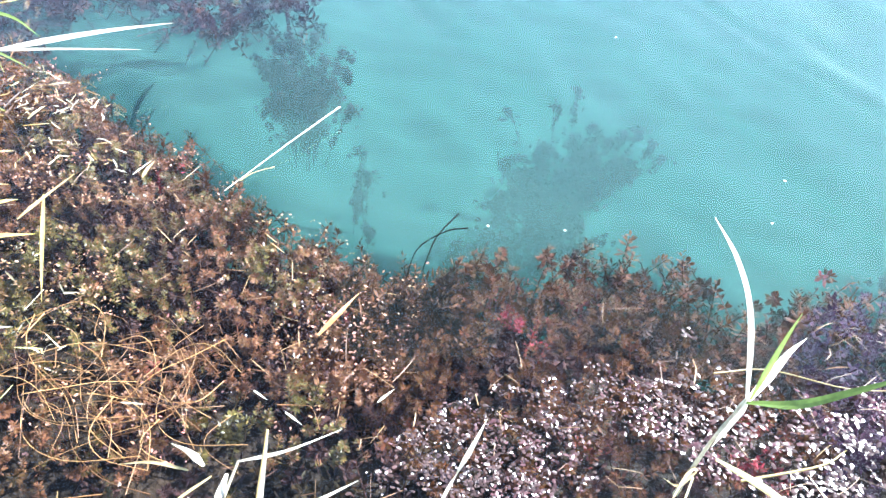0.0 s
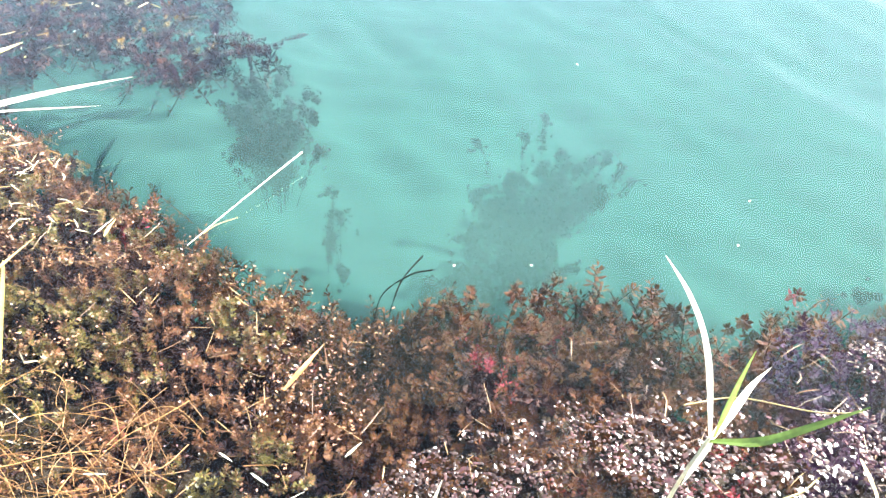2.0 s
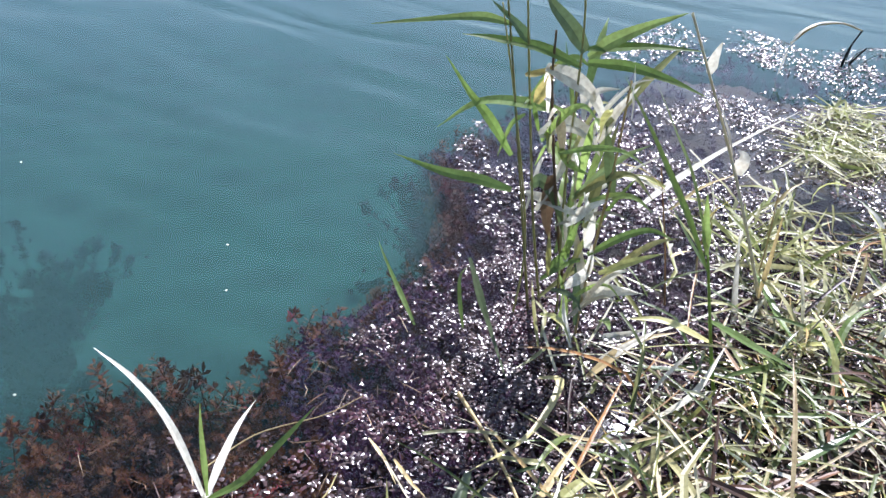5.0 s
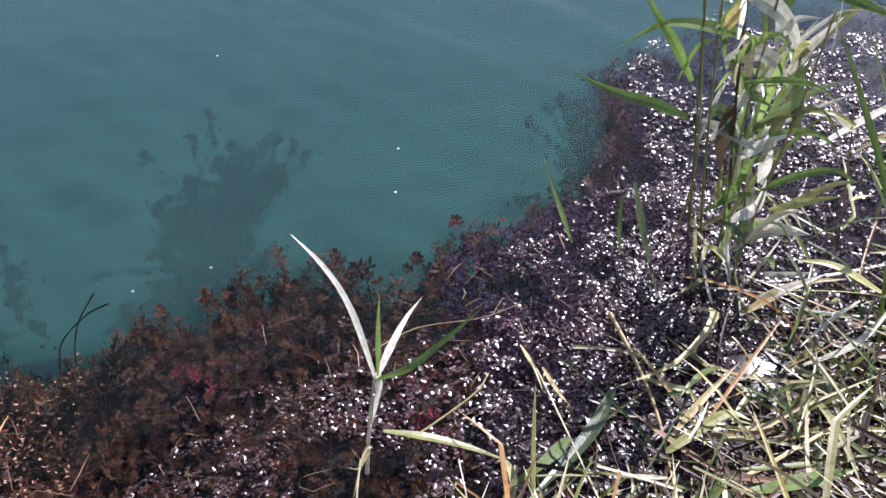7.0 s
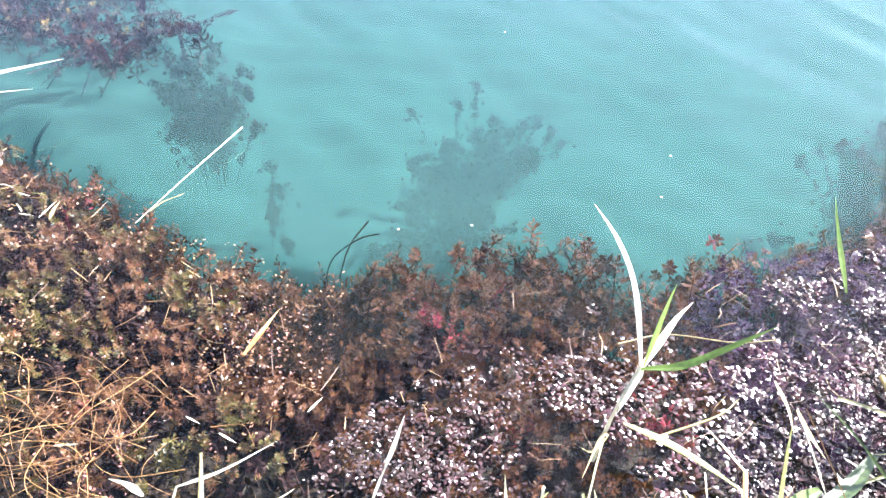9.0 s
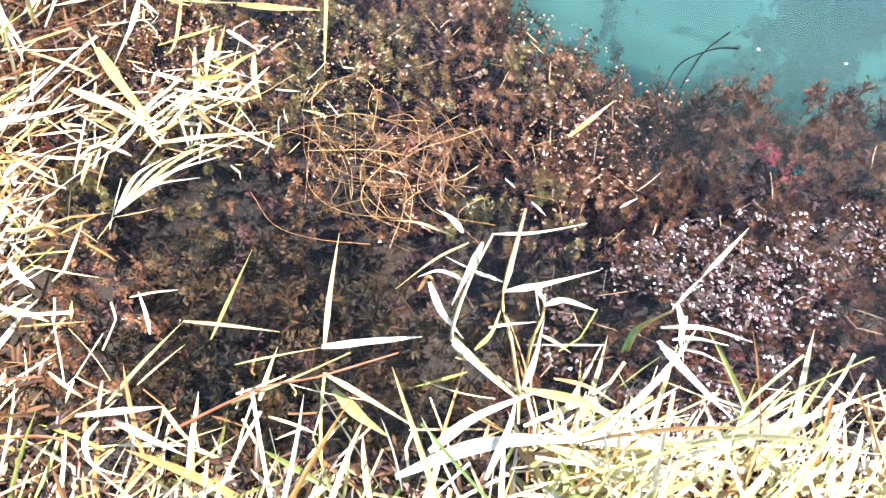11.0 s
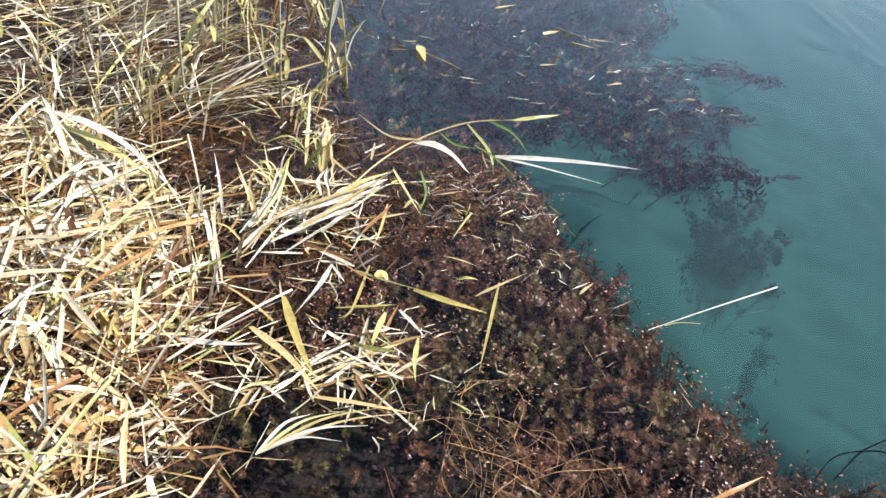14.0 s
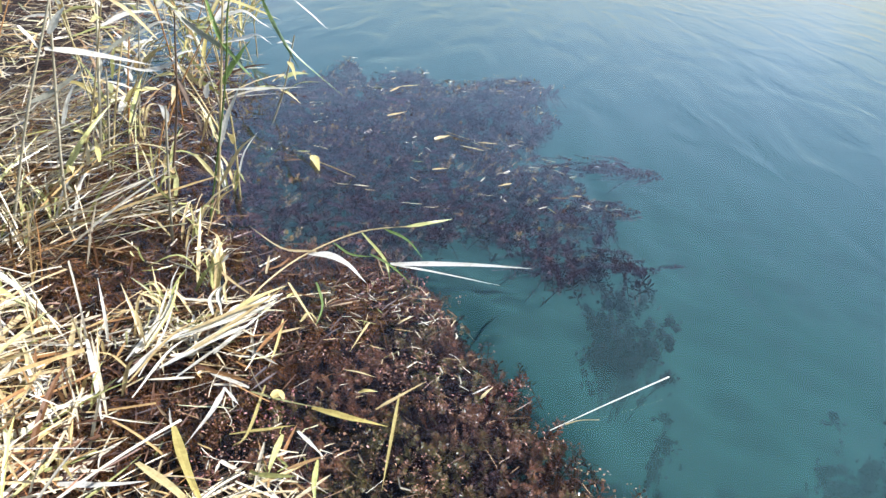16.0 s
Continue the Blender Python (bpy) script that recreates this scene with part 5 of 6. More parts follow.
reed_leaf(leaning, [(-1.866, 1.99, 0.15), (-1.732, 1.974, 0.15), (-1.597, 1.969, 0.11)], 0.012, 'green')
reed_leaf(leaning, [(-2.031, 1.671, 0.06), (-1.858, 1.598, 0.05), (-1.732, 1.561, 0.02)], 0.016, 'straw')
reed_leaf(leaning, [(-1.952, 1.758, 0.06), (-1.817, 1.668, 0.04), (-1.735, 1.557, 0.02)], 0.012, 'green')
reed_leaf(leaning, [(-2.055, 1.952, 0.15), (-1.937, 1.941, 0.14), (-1.866, 2.01, 0.13)], 0.012, 'green')
reed_leaf(leaning, [(-2.071, 1.865, 0.13), (-2.206, 1.788, 0.12), (-2.536, 1.859, 0.1)], 0.016, 'straw')
reed_leaf(leaning, [(-2.062, 1.491, 0.06), (-2.302, 1.528, 0.06), (-2.587, 1.642, 0.06)], 0.014, 'straw')
fallen_leaf([(-1.893, 0.849, 0.04), (-1.95, 1.059, 0.08), (-1.911, 1.223, 0.1)], 0.0181, 'pale')
fallen_leaf([(-1.887, 0.821, 0.04), (-1.939, 1.021, 0.08), (-1.901, 1.177, 0.1)], 0.0138, 'pale')
fallen_leaf([(-1.836, 0.828, 0.06), (-1.946, 1.083, 0.1), (-1.93, 1.28, 0.12)], 0.0109, 'straw')
fallen_leaf([(-1.806, 0.822, 0.02), (-1.92, 1.049, 0.06), (-1.917, 1.218, 0.08)], 0.008, 'pale')
fallen_leaf([(-1.942, 1.123, 0.08), (-1.9, 1.265, 0.1), (-1.869, 1.423, 0.1)], 0.0362, 'pale')
fallen_leaf([(-1.932, 1.083, 0.08), (-1.89, 1.222, 0.1), (-1.858, 1.377, 0.1)], 0.0275, 'pale')
fallen_leaf([(-1.921, 1.12, 0.1), (-1.897, 1.291, 0.12), (-1.879, 1.481, 0.12)], 0.0217, 'straw')
fallen_leaf([(-1.881, 1.104, 0.06), (-1.868, 1.253, 0.08), (-1.862, 1.417, 0.08)], 0.0159, 'pale')
fallen_leaf([(-1.883, 1.176, 0.06), (-1.87, 1.292, 0.09), (-1.892, 1.498, 0.1)], 0.0326, 'pale')
fallen_leaf([(-1.873, 1.132, 0.06), (-1.86, 1.249, 0.09), (-1.882, 1.455, 0.1)], 0.0248, 'pale')
fallen_leaf([(-1.854, 1.168, 0.08), (-1.866, 1.319, 0.11), (-1.928, 1.585, 0.12)], 0.0196, 'straw')
fallen_leaf([(-1.818, 1.147, 0.04), (-1.838, 1.28, 0.07), (-1.908, 1.515, 0.08)], 0.0144, 'pale')
fallen_leaf([(-1.879, 1.01, 0.04), (-1.842, 1.172, 0.08), (-1.827, 1.337, 0.09)], 0.0268, 'pale')
fallen_leaf([(-1.87, 0.964, 0.04), (-1.833, 1.132, 0.08), (-1.818, 1.302, 0.09)], 0.0204, 'pale')
fallen_leaf([(-1.855, 1.043, 0.06), (-1.838, 1.197, 0.1), (-1.841, 1.355, 0.11)], 0.0161, 'straw')
fallen_leaf([(-1.806, 0.976, 0.02), (-1.812, 1.162, 0.06), (-1.833, 1.349, 0.07)], 0.0117, 'pale')
fallen_leaf([(-1.992, 0.949, 0.05), (-2.07, 1.114, 0.1), (-2.222, 1.263, 0.13)], 0.0196, 'pale')
fallen_leaf([(-1.971, 0.899, 0.05), (-2.057, 1.074, 0.1), (-2.222, 1.232, 0.13)], 0.0149, 'pale')
fallen_leaf([(-1.964, 0.969, 0.07), (-2.067, 1.14, 0.12), (-2.245, 1.303, 0.15)], 0.0117, 'straw')
fallen_leaf([(-1.884, 0.893, 0.03), (-2.037, 1.103, 0.08), (-2.281, 1.313, 0.11)], 0.0086, 'pale')
fallen_leaf([(-1.917, 1.277, 0.1), (-1.915, 1.38, 0.11), (-1.913, 1.543, 0.1)], 0.0399, 'pale')
fallen_leaf([(-1.905, 1.224, 0.1), (-1.904, 1.334, 0.11), (-1.9, 1.51, 0.1)], 0.0303, 'pale')
fallen_leaf([(-1.903, 1.303, 0.12), (-1.913, 1.408, 0.13), (-1.927, 1.574, 0.12)], 0.0239, 'straw')
fallen_leaf([(-1.858, 1.242, 0.08), (-1.881, 1.366, 0.09), (-1.905, 1.555, 0.08)], 0.0175, 'pale')
fallen_leaf([(-1.998, 1.31, 0.09), (-2.052, 1.338, 0.12), (-2.076, 1.396, 0.14)], 0.0181, 'pale')
fallen_leaf([(-1.975, 1.259, 0.09), (-2.039, 1.292, 0.12), (-2.068, 1.358, 0.14)], 0.0138, 'pale')
fallen_leaf([(-1.984, 1.329, 0.11), (-2.051, 1.367, 0.14), (-2.087, 1.433, 0.16)], 0.0109, 'straw')
fallen_leaf([(-1.923, 1.268, 0.07), (-2.016, 1.324, 0.1), (-2.073, 1.408, 0.12)], 0.008, 'pale')

# a bundle of long blades bent down onto the litter
fallen_leaf([(-2.966, 0.6, 0.25), (-2.683, 0.666, 0.28), (-2.513, 0.753, 0.22), (-2.258, 0.832, 0.08)], 0.05, 'pale')
fallen_leaf([(-2.918, 0.577, 0.22), (-2.627, 0.658, 0.24), (-2.438, 0.734, 0.18), (-2.333, 0.821, 0.08)], 0.045, 'yellowgreen')
fallen_leaf([(-2.843, 0.543, 0.18), (-2.609, 0.603, 0.2), (-2.433, 0.662, 0.14), (-2.314, 0.701, 0.06)], 0.04, 'pale')
fallen_leaf([(-2.762, 0.509, 0.15), (-2.577, 0.563, 0.16), (-2.436, 0.637, 0.1), (-2.324, 0.651, 0.05)], 0.036, 'pale')
fallen_leaf([(-3.036, 0.615, 0.2), (-2.731, 0.633, 0.22), (-2.511, 0.677, 0.15), (-2.285, 0.602, 0.04)], 0.03, 'grey')
fallen_leaf([(-2.656, 0.501, 0.1), (-2.461, 0.55, 0.12), (-2.268, 0.596, 0.05)], 0.03, 'straw')

# leaves afloat on the mat beside the bank
fallen_leaf([(-1.566, 1.114, 0.02), (-1.423, 1.158, 0.03), (-1.307, 1.22, 0.03)], 0.014, 'yellowgreen')
fallen_leaf([(-1.355, 1.2, 0.02), (-1.22, 1.24, 0.03), (-1.109, 1.306, 0.02)], 0.024, 'yellow')
fallen_leaf([(-1.206, 1.466, 0.02), (-1.037, 1.237, 0.03), (-0.922, 1.079, 0.02)], 0.012, 'yellow')
fallen_leaf([(-1.2, 1.342, 0.02), (-1.186, 1.438, 0.03), (-1.187, 1.59, 0.02)], 0.014, 'straw')
fallen_leaf([(-1.576, 0.825, 0.03), (-1.357, 0.73, 0.04), (-1.197, 0.681, 0.03)], 0.034, 'yellow')
fallen_leaf([(-1.504, 0.659, 0.03), (-1.316, 0.664, 0.04), (-1.136, 0.656, 0.03)], 0.034, 'straw')
fallen_leaf([(-1.556, 0.454, 0.05), (-1.467, 0.537, 0.05), (-1.406, 0.631, 0.04)], 0.02, 'pale')
fallen_leaf([(-1.773, 0.523, 0.04), (-1.669, 0.511, 0.04), (-1.564, 0.503, 0.03)], 0.024, 'yellow')
fallen_leaf([(-1.595, 1.033, 0.06), (-1.533, 0.938, 0.05), (-1.473, 0.798, 0.03)], 0.018, 'pale')
fallen_leaf([(-1.602, 1.035, 0.06), (-1.542, 1.025, 0.05), (-1.51, 1.025, 0.04)], 0.016, 'pale')
fallen_leaf([(-1.306, 1.035, 0.03), (-1.238, 0.945, 0.04), (-1.189, 0.872, 0.02)], 0.02, 'yellowgreen')
fallen_leaf([(-1.288, 1.079, 0.03), (-1.205, 1.065, 0.03), (-1.133, 1.052, 0.03)], 0.016, 'pale')
fallen_leaf([(-1.143, 1.033, 0.03), (-1.065, 0.948, 0.04), (-1.008, 0.903, 0.02)], 0.016, 'yellowgreen')
fallen_leaf([(-1.207, 0.803, 0.02), (-1.172, 0.901, 0.03), (-1.147, 1.048, 0.03)], 0.014, 'straw')
fallen_leaf([(-1.141, 0.637, 0.02), (-1.025, 0.72, 0.03), (-0.907, 0.819, 0.02)], 0.018, 'straw')
for tip, wide, kind in (((-0.909, 0.807), 0.008, "straw"), ((-0.977, 0.751), 0.009, "yellow"), ((-0.947, 0.679), 0.010, "pale"), ((-0.945, 0.593), 0.009, "pale"), ((-1.03, 0.66), 0.009, "yellowgreen"), ((-1.075, 0.59), 0.010, "pale")):
    fallen_leaf([(-1.05, 0.40, 0.03), (0.5 * tip[0] - 0.54, 0.5 * tip[1] + 0.21, 0.05), (*tip, 0.035)], wide, kind)
fallen_leaf([(-1.562, 1.173, 0.02), (-1.387, 0.963, 0.03), (-1.381, 0.902, 0.02)], 0.01, 'yellow')
fallen_leaf([(-1.433, 0.93, 0.02), (-1.364, 1.013, 0.03), (-1.326, 1.1, 0.02)], 0.016, 'yellow')
fallen_leaf([(-1.848, 1.49, 0.03), (-1.729, 1.362, 0.03), (-1.64, 1.249, 0.02)], 0.012, 'yellow')
fallen_leaf([(-1.749, 1.493, 0.06), (-1.779, 1.563, 0.06), (-1.733, 1.568, 0.04)], 0.014, 'straw')
fallen_leaf([(-1.613, 1.735, 0.02), (-1.572, 1.646, 0.02), (-1.522, 1.536, 0.01)], 0.01, 'straw')
fallen_leaf([(-1.452, 1.439, 0.01), (-1.395, 1.455, 0.02), (-1.33, 1.476, 0.02)], 0.01, 'straw')
fallen_leaf([(-0.994, 1.654, 0.01), (-0.994, 1.685, 0.02), (-0.998, 1.733, 0.02)], 0.012, 'straw')
fallen_leaf([(-1.536, 1.82, 0.01), (-1.529, 1.852, 0.02), (-1.535, 1.916, 0.01)], 0.01, 'straw')
fallen_leaf([(-1.485, 1.136, 0.03), (-1.48, 1.168, 0.03), (-1.444, 1.156, 0.02)], 0.034, 'yellow')
fallen_leaf([(-1.317, 1.378, 0.01), (-1.295, 1.397, 0.02), (-1.272, 1.431, 0.01)], 0.016, 'yellow')
fallen_leaf([(-2.011, 0.55, 0.06), (-2.088, 0.631, 0.1), (-2.213, 0.663, 0.12)], 0.024, 'straw')
fallen_leaf([(-2.268, 0.88, 0.1), (-2.073, 0.757, 0.08), (-1.935, 0.686, 0.04)], 0.02, 'straw')
fallen_leaf([(-2.08, 0.826, 0.12), (-1.892, 0.75, 0.08), (-1.716, 0.672, 0.03)], 0.02, 'pale')
fallen_leaf([(-1.994, 0.571, 0.06), (-1.984, 0.62, 0.1), (-1.974, 0.652, 0.08)], 0.024, 'pale')
fallen_leaf([(-3.346, 2.983, 0.01), (-3.212, 2.89, 0.02), (-3.095, 2.813, 0.01)], 0.055, 'yellow')
fallen_stalk([(-3.226, 2.922, 0.01), (-3.049, 2.901, 0.02), (-2.883, 2.907, 0.01)], 0.004, 'straw')

# reed stalks standing at the far side of the bank
stalk = reed_plant((-3.174, 1.314, 0), 'dry upright reed stalk standing in the shallows')
reed_stem(stalk, [(-3.217, 1.333, -0.02), (-3.173, 1.315, 0.352), (-3.163, 1.337, 0.786), (-3.155, 1.355, 1.113)], 0.008, 'greystraw')
reed_leaf(stalk, [(-3.174, 1.313, 0.869), (-3.115, 1.433, 0.853), (-3.048, 1.549, 0.829), (-2.952, 1.685, 0.798)], 0.03, 'pale')
reed_leaf(stalk, [(-3.208, 1.233, 0.638), (-3.174, 1.315, 0.676), (-3.137, 1.392, 0.736), (-3.09, 1.479, 0.814)], 0.03, 'grey')
reed_leaf(stalk, [(-3.162, 1.34, 0.535), (-3.149, 1.367, 0.636), (-3.133, 1.399, 0.711)], 0.02, 'pale')
stalk = reed_plant((-3.253, 1.078, 0), 'dry upright reed stalk standing in the shallows')
reed_stem(stalk, [(-3.297, 1.094, -0.02), (-3.203, 1.2, 0.549), (-3.139, 1.328, 1.027), (-3.126, 1.351, 1.139)], 0.007, 'greystraw')
reed_leaf(stalk, [(-3.192, 1.224, 0.968), (-3.172, 1.264, 0.911), (-3.156, 1.295, 0.852)], 0.02, 'pale')
reed_leaf(stalk, [(-3.141, 1.323, 0.934), (-3.121, 1.359, 1.004), (-3.102, 1.391, 1.051)], 0.03, 'pale')
stalk = reed_plant((-3.891, 1.862, 0), 'dry upright reed stalk standing in the shallows')
reed_stem(stalk, [(-3.942, 1.888, -0.02), (-3.875, 1.892, 0.466), (-3.858, 1.924, 0.947), (-3.855, 1.93, 1.061)], 0.009, 'greystraw')
reed_leaf(stalk, [(-3.866, 1.909, 0.652), (-3.782, 2.055, 0.774), (-3.695, 2.182, 0.898)], 0.024, 'grey')
reed_leaf(stalk, [(-3.876, 1.89, 0.529), (-3.867, 1.909, 0.621), (-3.87, 1.903, 0.712)], 0.03, 'pale')
stalk = reed_plant((-3.866, 1.893, 0), 'dry upright reed stalk standing in the shallows')
reed_stem(stalk, [(-3.918, 1.92, -0.02), (-3.85, 1.924, 0.435), (-3.848, 1.928, 0.592)], 0.008, 'greystraw')
stalk = reed_plant((-2.951, 1.977, 0), 'dry upright reed stalk standing in the shallows')
reed_stem(stalk, [(-2.991, 2.004, -0.02), (-2.929, 2.008, 0.534), (-2.907, 2.039, 1.145)], 0.008, 'straw')
reed_leaf(stalk, [(-2.922, 2.018, 0.68), (-2.883, 2.07, 0.785), (-2.836, 2.127, 0.889)], 0.034, 'green')
reed_leaf(stalk, [(-2.909, 2.036, 0.994), (-2.853, 2.107, 1.023), (-2.803, 2.165, 0.976), (-2.765, 2.207, 0.947)], 0.026, 'pale')
reed_leaf(stalk, [(-2.912, 2.031, 0.877), (-2.856, 2.104, 0.898), (-2.813, 2.154, 0.917), (-2.769, 2.202, 0.878)], 0.02, 'pale')
reed_leaf(stalk, [(-2.957, 1.968, 1.092), (-2.926, 2.012, 0.915), (-2.875, 2.08, 0.785), (-2.826, 2.14, 0.706)], 0.03, 'green')
reed_leaf(stalk, [(-2.937, 1.998, 0.361), (-2.914, 2.029, 0.506), (-2.869, 2.087, 0.676)], 0.03, 'pale')
reed_leaf(stalk, [(-2.923, 2.017, 0.647), (-2.826, 2.139, 0.659), (-2.734, 2.238, 0.667), (-2.655, 2.314, 0.679)], 0.016, 'pale')
reed_leaf(stalk, [(-2.942, 1.99, 0.15), (-2.885, 2.067, 0.331), (-2.831, 2.134, 0.421)], 0.02, 'straw')
reed_leaf(stalk, [(-2.945, 1.986, 0.181), (-2.995, 1.91, 0.304), (-3.022, 1.865, 0.335)], 0.02, 'straw')
stalk = reed_plant((-3.092, 1.787, 0), 'dry upright reed stalk standing in the shallows')
reed_stem(stalk, [(-3.133, 1.812, -0.02), (-3.055, 1.845, 0.531), (-3.043, 1.864, 1.01)], 0.007, 'brown')
reed_leaf(stalk, [(-3.043, 1.864, 1.01), (-3, 1.926, 0.936), (-2.908, 2.042, 0.837), (-2.84, 2.118, 0.719)], 0.034, 'grey')
reed_leaf(stalk, [(-3.049, 1.855, 0.697), (-3.033, 1.879, 0.629), (-3.014, 1.906, 0.531)], 0.04, 'brown')
reed_leaf(stalk, [(-3.049, 1.855, 0.777), (-3.116, 1.746, 0.737), (-3.193, 1.597, 0.778)], 0.02, 'pale')
stalk = reed_plant((-4.256, 2.312, 0), 'dry upright reed stalk standing in the shallows')
reed_stem(stalk, [(-4.312, 2.343, -0.02), (-4.234, 2.35, 0.472), (-4.22, 2.374, 0.911)], 0.007, 'greystraw')
reed_leaf(stalk, [(-4.229, 2.359, 0.679), (-4.164, 2.463, 0.749), (-4.109, 2.543, 0.735)], 0.02, 'pale')
stalk = reed_plant((-4.185, 2.211, 0), 'dry upright reed stalk standing in the shallows')
reed_stem(stalk, [(-4.24, 2.241, -0.02), (-4.174, 2.231, 0.394), (-4.157, 2.26, 0.698)], 0.007, 'orange')
stalk = reed_plant((-3.485, 1.952, 0), 'dry upright reed stalk standing in the shallows')
reed_stem(stalk, [(-3.532, 1.979, -0.02), (-3.458, 1.996, 0.291), (-3.428, 2.044, 0.477)], 0.006, 'orange')
overhang = reed_plant((-2.91, 1.95, 0), 'green reed arching high over the water')
reed_stem(overhang, [(-2.95, 1.93, -0.02), (-2.873, 2.002, 0.686), (-2.852, 2.029, 1.078), (-2.794, 2.102, 1.23), (-2.771, 2.128, 1.134)], 0.005, 'green')
reed_leaf(overhang, [(-2.771, 2.128, 1.134), (-2.713, 2.191, 0.949), (-2.648, 2.255, 0.835), (-2.463, 2.407, 0.65)], 0.022, 'green')
reed_leaf(overhang, [(-2.656, 2.247, 1.094), (-2.598, 2.3, 1.036), (-2.537, 2.351, 0.972)], 0.012, 'pale')
reed_leaf(overhang, [(-2.755, 2.145, 1.061), (-2.685, 2.218, 0.885), (-2.638, 2.264, 0.769)], 0.016, 'shadegreen')
reed_leaf(overhang, [(-2.795, 2.1, 1.157), (-2.728, 2.174, 1.113), (-2.656, 2.247, 1.094)], 0.012, 'green')

# small floating things
floating_stick([(-0.552, 2.214, 0.05), (-0.644, 1.933, 0.03), (-0.731, 1.69, 0)], [(-0.704, 1.743, 0.01), (-0.675, 1.785, 0.02), (-0.628, 1.836, 0.02)])
fallen_leaf([(-0.216, 1.207, 0.01), (-0.186, 1.277, 0.03), (-0.164, 1.367, 0.03)], 0.014, 'orange')
fallen_leaf([(-0.195, 0.963, 0.008), (-0.169, 0.95, 0.012), (-0.146, 0.942, 0.008)], 0.0066, 'pale')
fallen_leaf([(-0.003, 1.055, 0.008), (0.01, 1.076, 0.012), (0.022, 1.104, 0.008)], 0.0066, 'pale')
fallen_leaf([(-0.562, 0.87, 0.008), (-0.532, 0.875, 0.012), (-0.507, 0.884, 0.008)], 0.0077, 'pale')
fallen_leaf([(-1.032, 1.658, 0.008), (-1.022, 1.697, 0.012), (-1.02, 1.747, 0.008)], 0.0055, 'pale')
fallen_leaf([(-0.29, 0.997, 0.008), (-0.269, 0.987, 0.012), (-0.251, 0.982, 0.008)], 0.0055, 'pale')
fallen_leaf([(-1.545, 1.906, 0.008), (-1.535, 1.858, 0.012), (-1.536, 1.821, 0.008)], 0.0077, 'pale')
fallen_leaf([(-1.487, 1.904, 0.008), (-1.461, 1.899, 0.012), (-1.446, 1.904, 0.008)], 0.0066, 'pale')
fallen_leaf([(-3.154, 4.114, 0.008), (-3.013, 4.095, 0.012), (-2.891, 4.098, 0.008)], 0.02, 'straw')
fallen_leaf([(-3.1, 3.907, 0.008), (-3.084, 3.975, 0.012), (-3.084, 4.067, 0.008)], 0.03, 'straw')
fallen_leaf([(-4.243, 4.672, 0.008), (-4.275, 4.778, 0.012), (-4.331, 4.914, 0.008)], 0.02, 'straw')
fallen_leaf([(-4.316, 4.898, 0.008), (-4.268, 5.002, 0.012), (-4.241, 5.135, 0.008)], 0.014, 'straw')
fallen_leaf([(-3.718, 4.078, 0.008), (-3.703, 4.173, 0.012), (-3.707, 4.294, 0.008)], 0.03, 'straw')
fallen_leaf([(-2.882, 3.936, 0.008), (-2.778, 3.947, 0.012), (-2.691, 3.978, 0.008)], 0.02, 'straw')
fallen_leaf([(-2.68, 3.39, 0.008), (-2.646, 3.433, 0.012), (-2.626, 3.494, 0.008)], 0.02, 'straw')
fallen_leaf([(-2.857, 4.1, 0.008), (-2.792, 4.131, 0.012), (-2.743, 4.184, 0.008)], 0.014, 'straw')
fallen_leaf([(-2.2, 3.578, 0.008), (-2.207, 3.513, 0.012), (-2.227, 3.467, 0.008)], 0.02, 'straw')
bare_twig([(0.013, 1.725, 0.08), (-0.023, 1.633, 0.06), (-0.035, 1.565, 0.02), (-0.043, 1.559, -0.02)])
bare_twig([(4.66, 2.97, -0.02), (4.64, 2.95, 0.12), (4.69, 2.95, 0.205)])
bare_twig([(4.66, 2.95, -0.02), (4.70, 2.95, 0.06), (4.81, 2.95, 0.093)])
bare_twig([(4.72, 2.95, -0.03), (4.83, 2.95, 0.02), (4.94, 2.95, 0.052)])
fallen_leaf([(4.12, 2.95, 0.02), (4.16, 2.95, 0.199), (4.277, 2.95, 0.273), (4.441, 2.95, 0.278), (4.657, 2.95, 0.228)], 0.02, 'pale')
bare_twig([(0.054, 1.683, 0.07), (-0.002, 1.647, 0.07), (-0.066, 1.582, 0.04), (-0.079, 1.521, -0.02)])
surface_fleck(0.33, 3.291)
surface_fleck(1.002, 2.38)
surface_fleck(0.947, 2.116)
surface_fleck(0.093, 1.797)
surface_fleck(0.322, 1.855)


# more blades of the tall reeds, drooping all along their stems
for n in range(52):
    foot = Vector((1.86, 1.6, 0)) + Vector((blade_rng.uniform(-0.05, 0.15), blade_rng.uniform(-0.1, 0.08), 0))
    z = blade_rng.uniform(0.03, 0.8) ** 1.15
    a, long = blade_rng.uniform(-2.6, 1.4), blade_rng.uniform(0.18, 0.36)
    out = Vector((math.cos(a), math.sin(a), 0))
    p0 = foot + Vector((-0.09, 0.05, 1)) * z
    rise, fall = blade_rng.uniform(0.2, 1.7), blade_rng.uniform(0.0, 0.9)
    pts = [p0, p0 + out * (0.3 * long) + Vector((0, 0, rise * 0.35 * long)), p0 + out * (0.55 * long) + Vector((0, 0, (0.6 * rise - 0.15 * fall) * long)),
           p0 + out * (0.78 * long) + Vector((0, 0, (0.8 * rise - 0.6 * fall) * long))]
    kind = blade_rng.choice(("pale", "pale", "green", "green", "yellowgreen", "yellowgreen", "shadegreen", "greystraw"))
    reed_leaf(tall, [tuple(q) for q in pts], blade_rng.uniform(0.012, 0.03), kind, SHOREWARD)



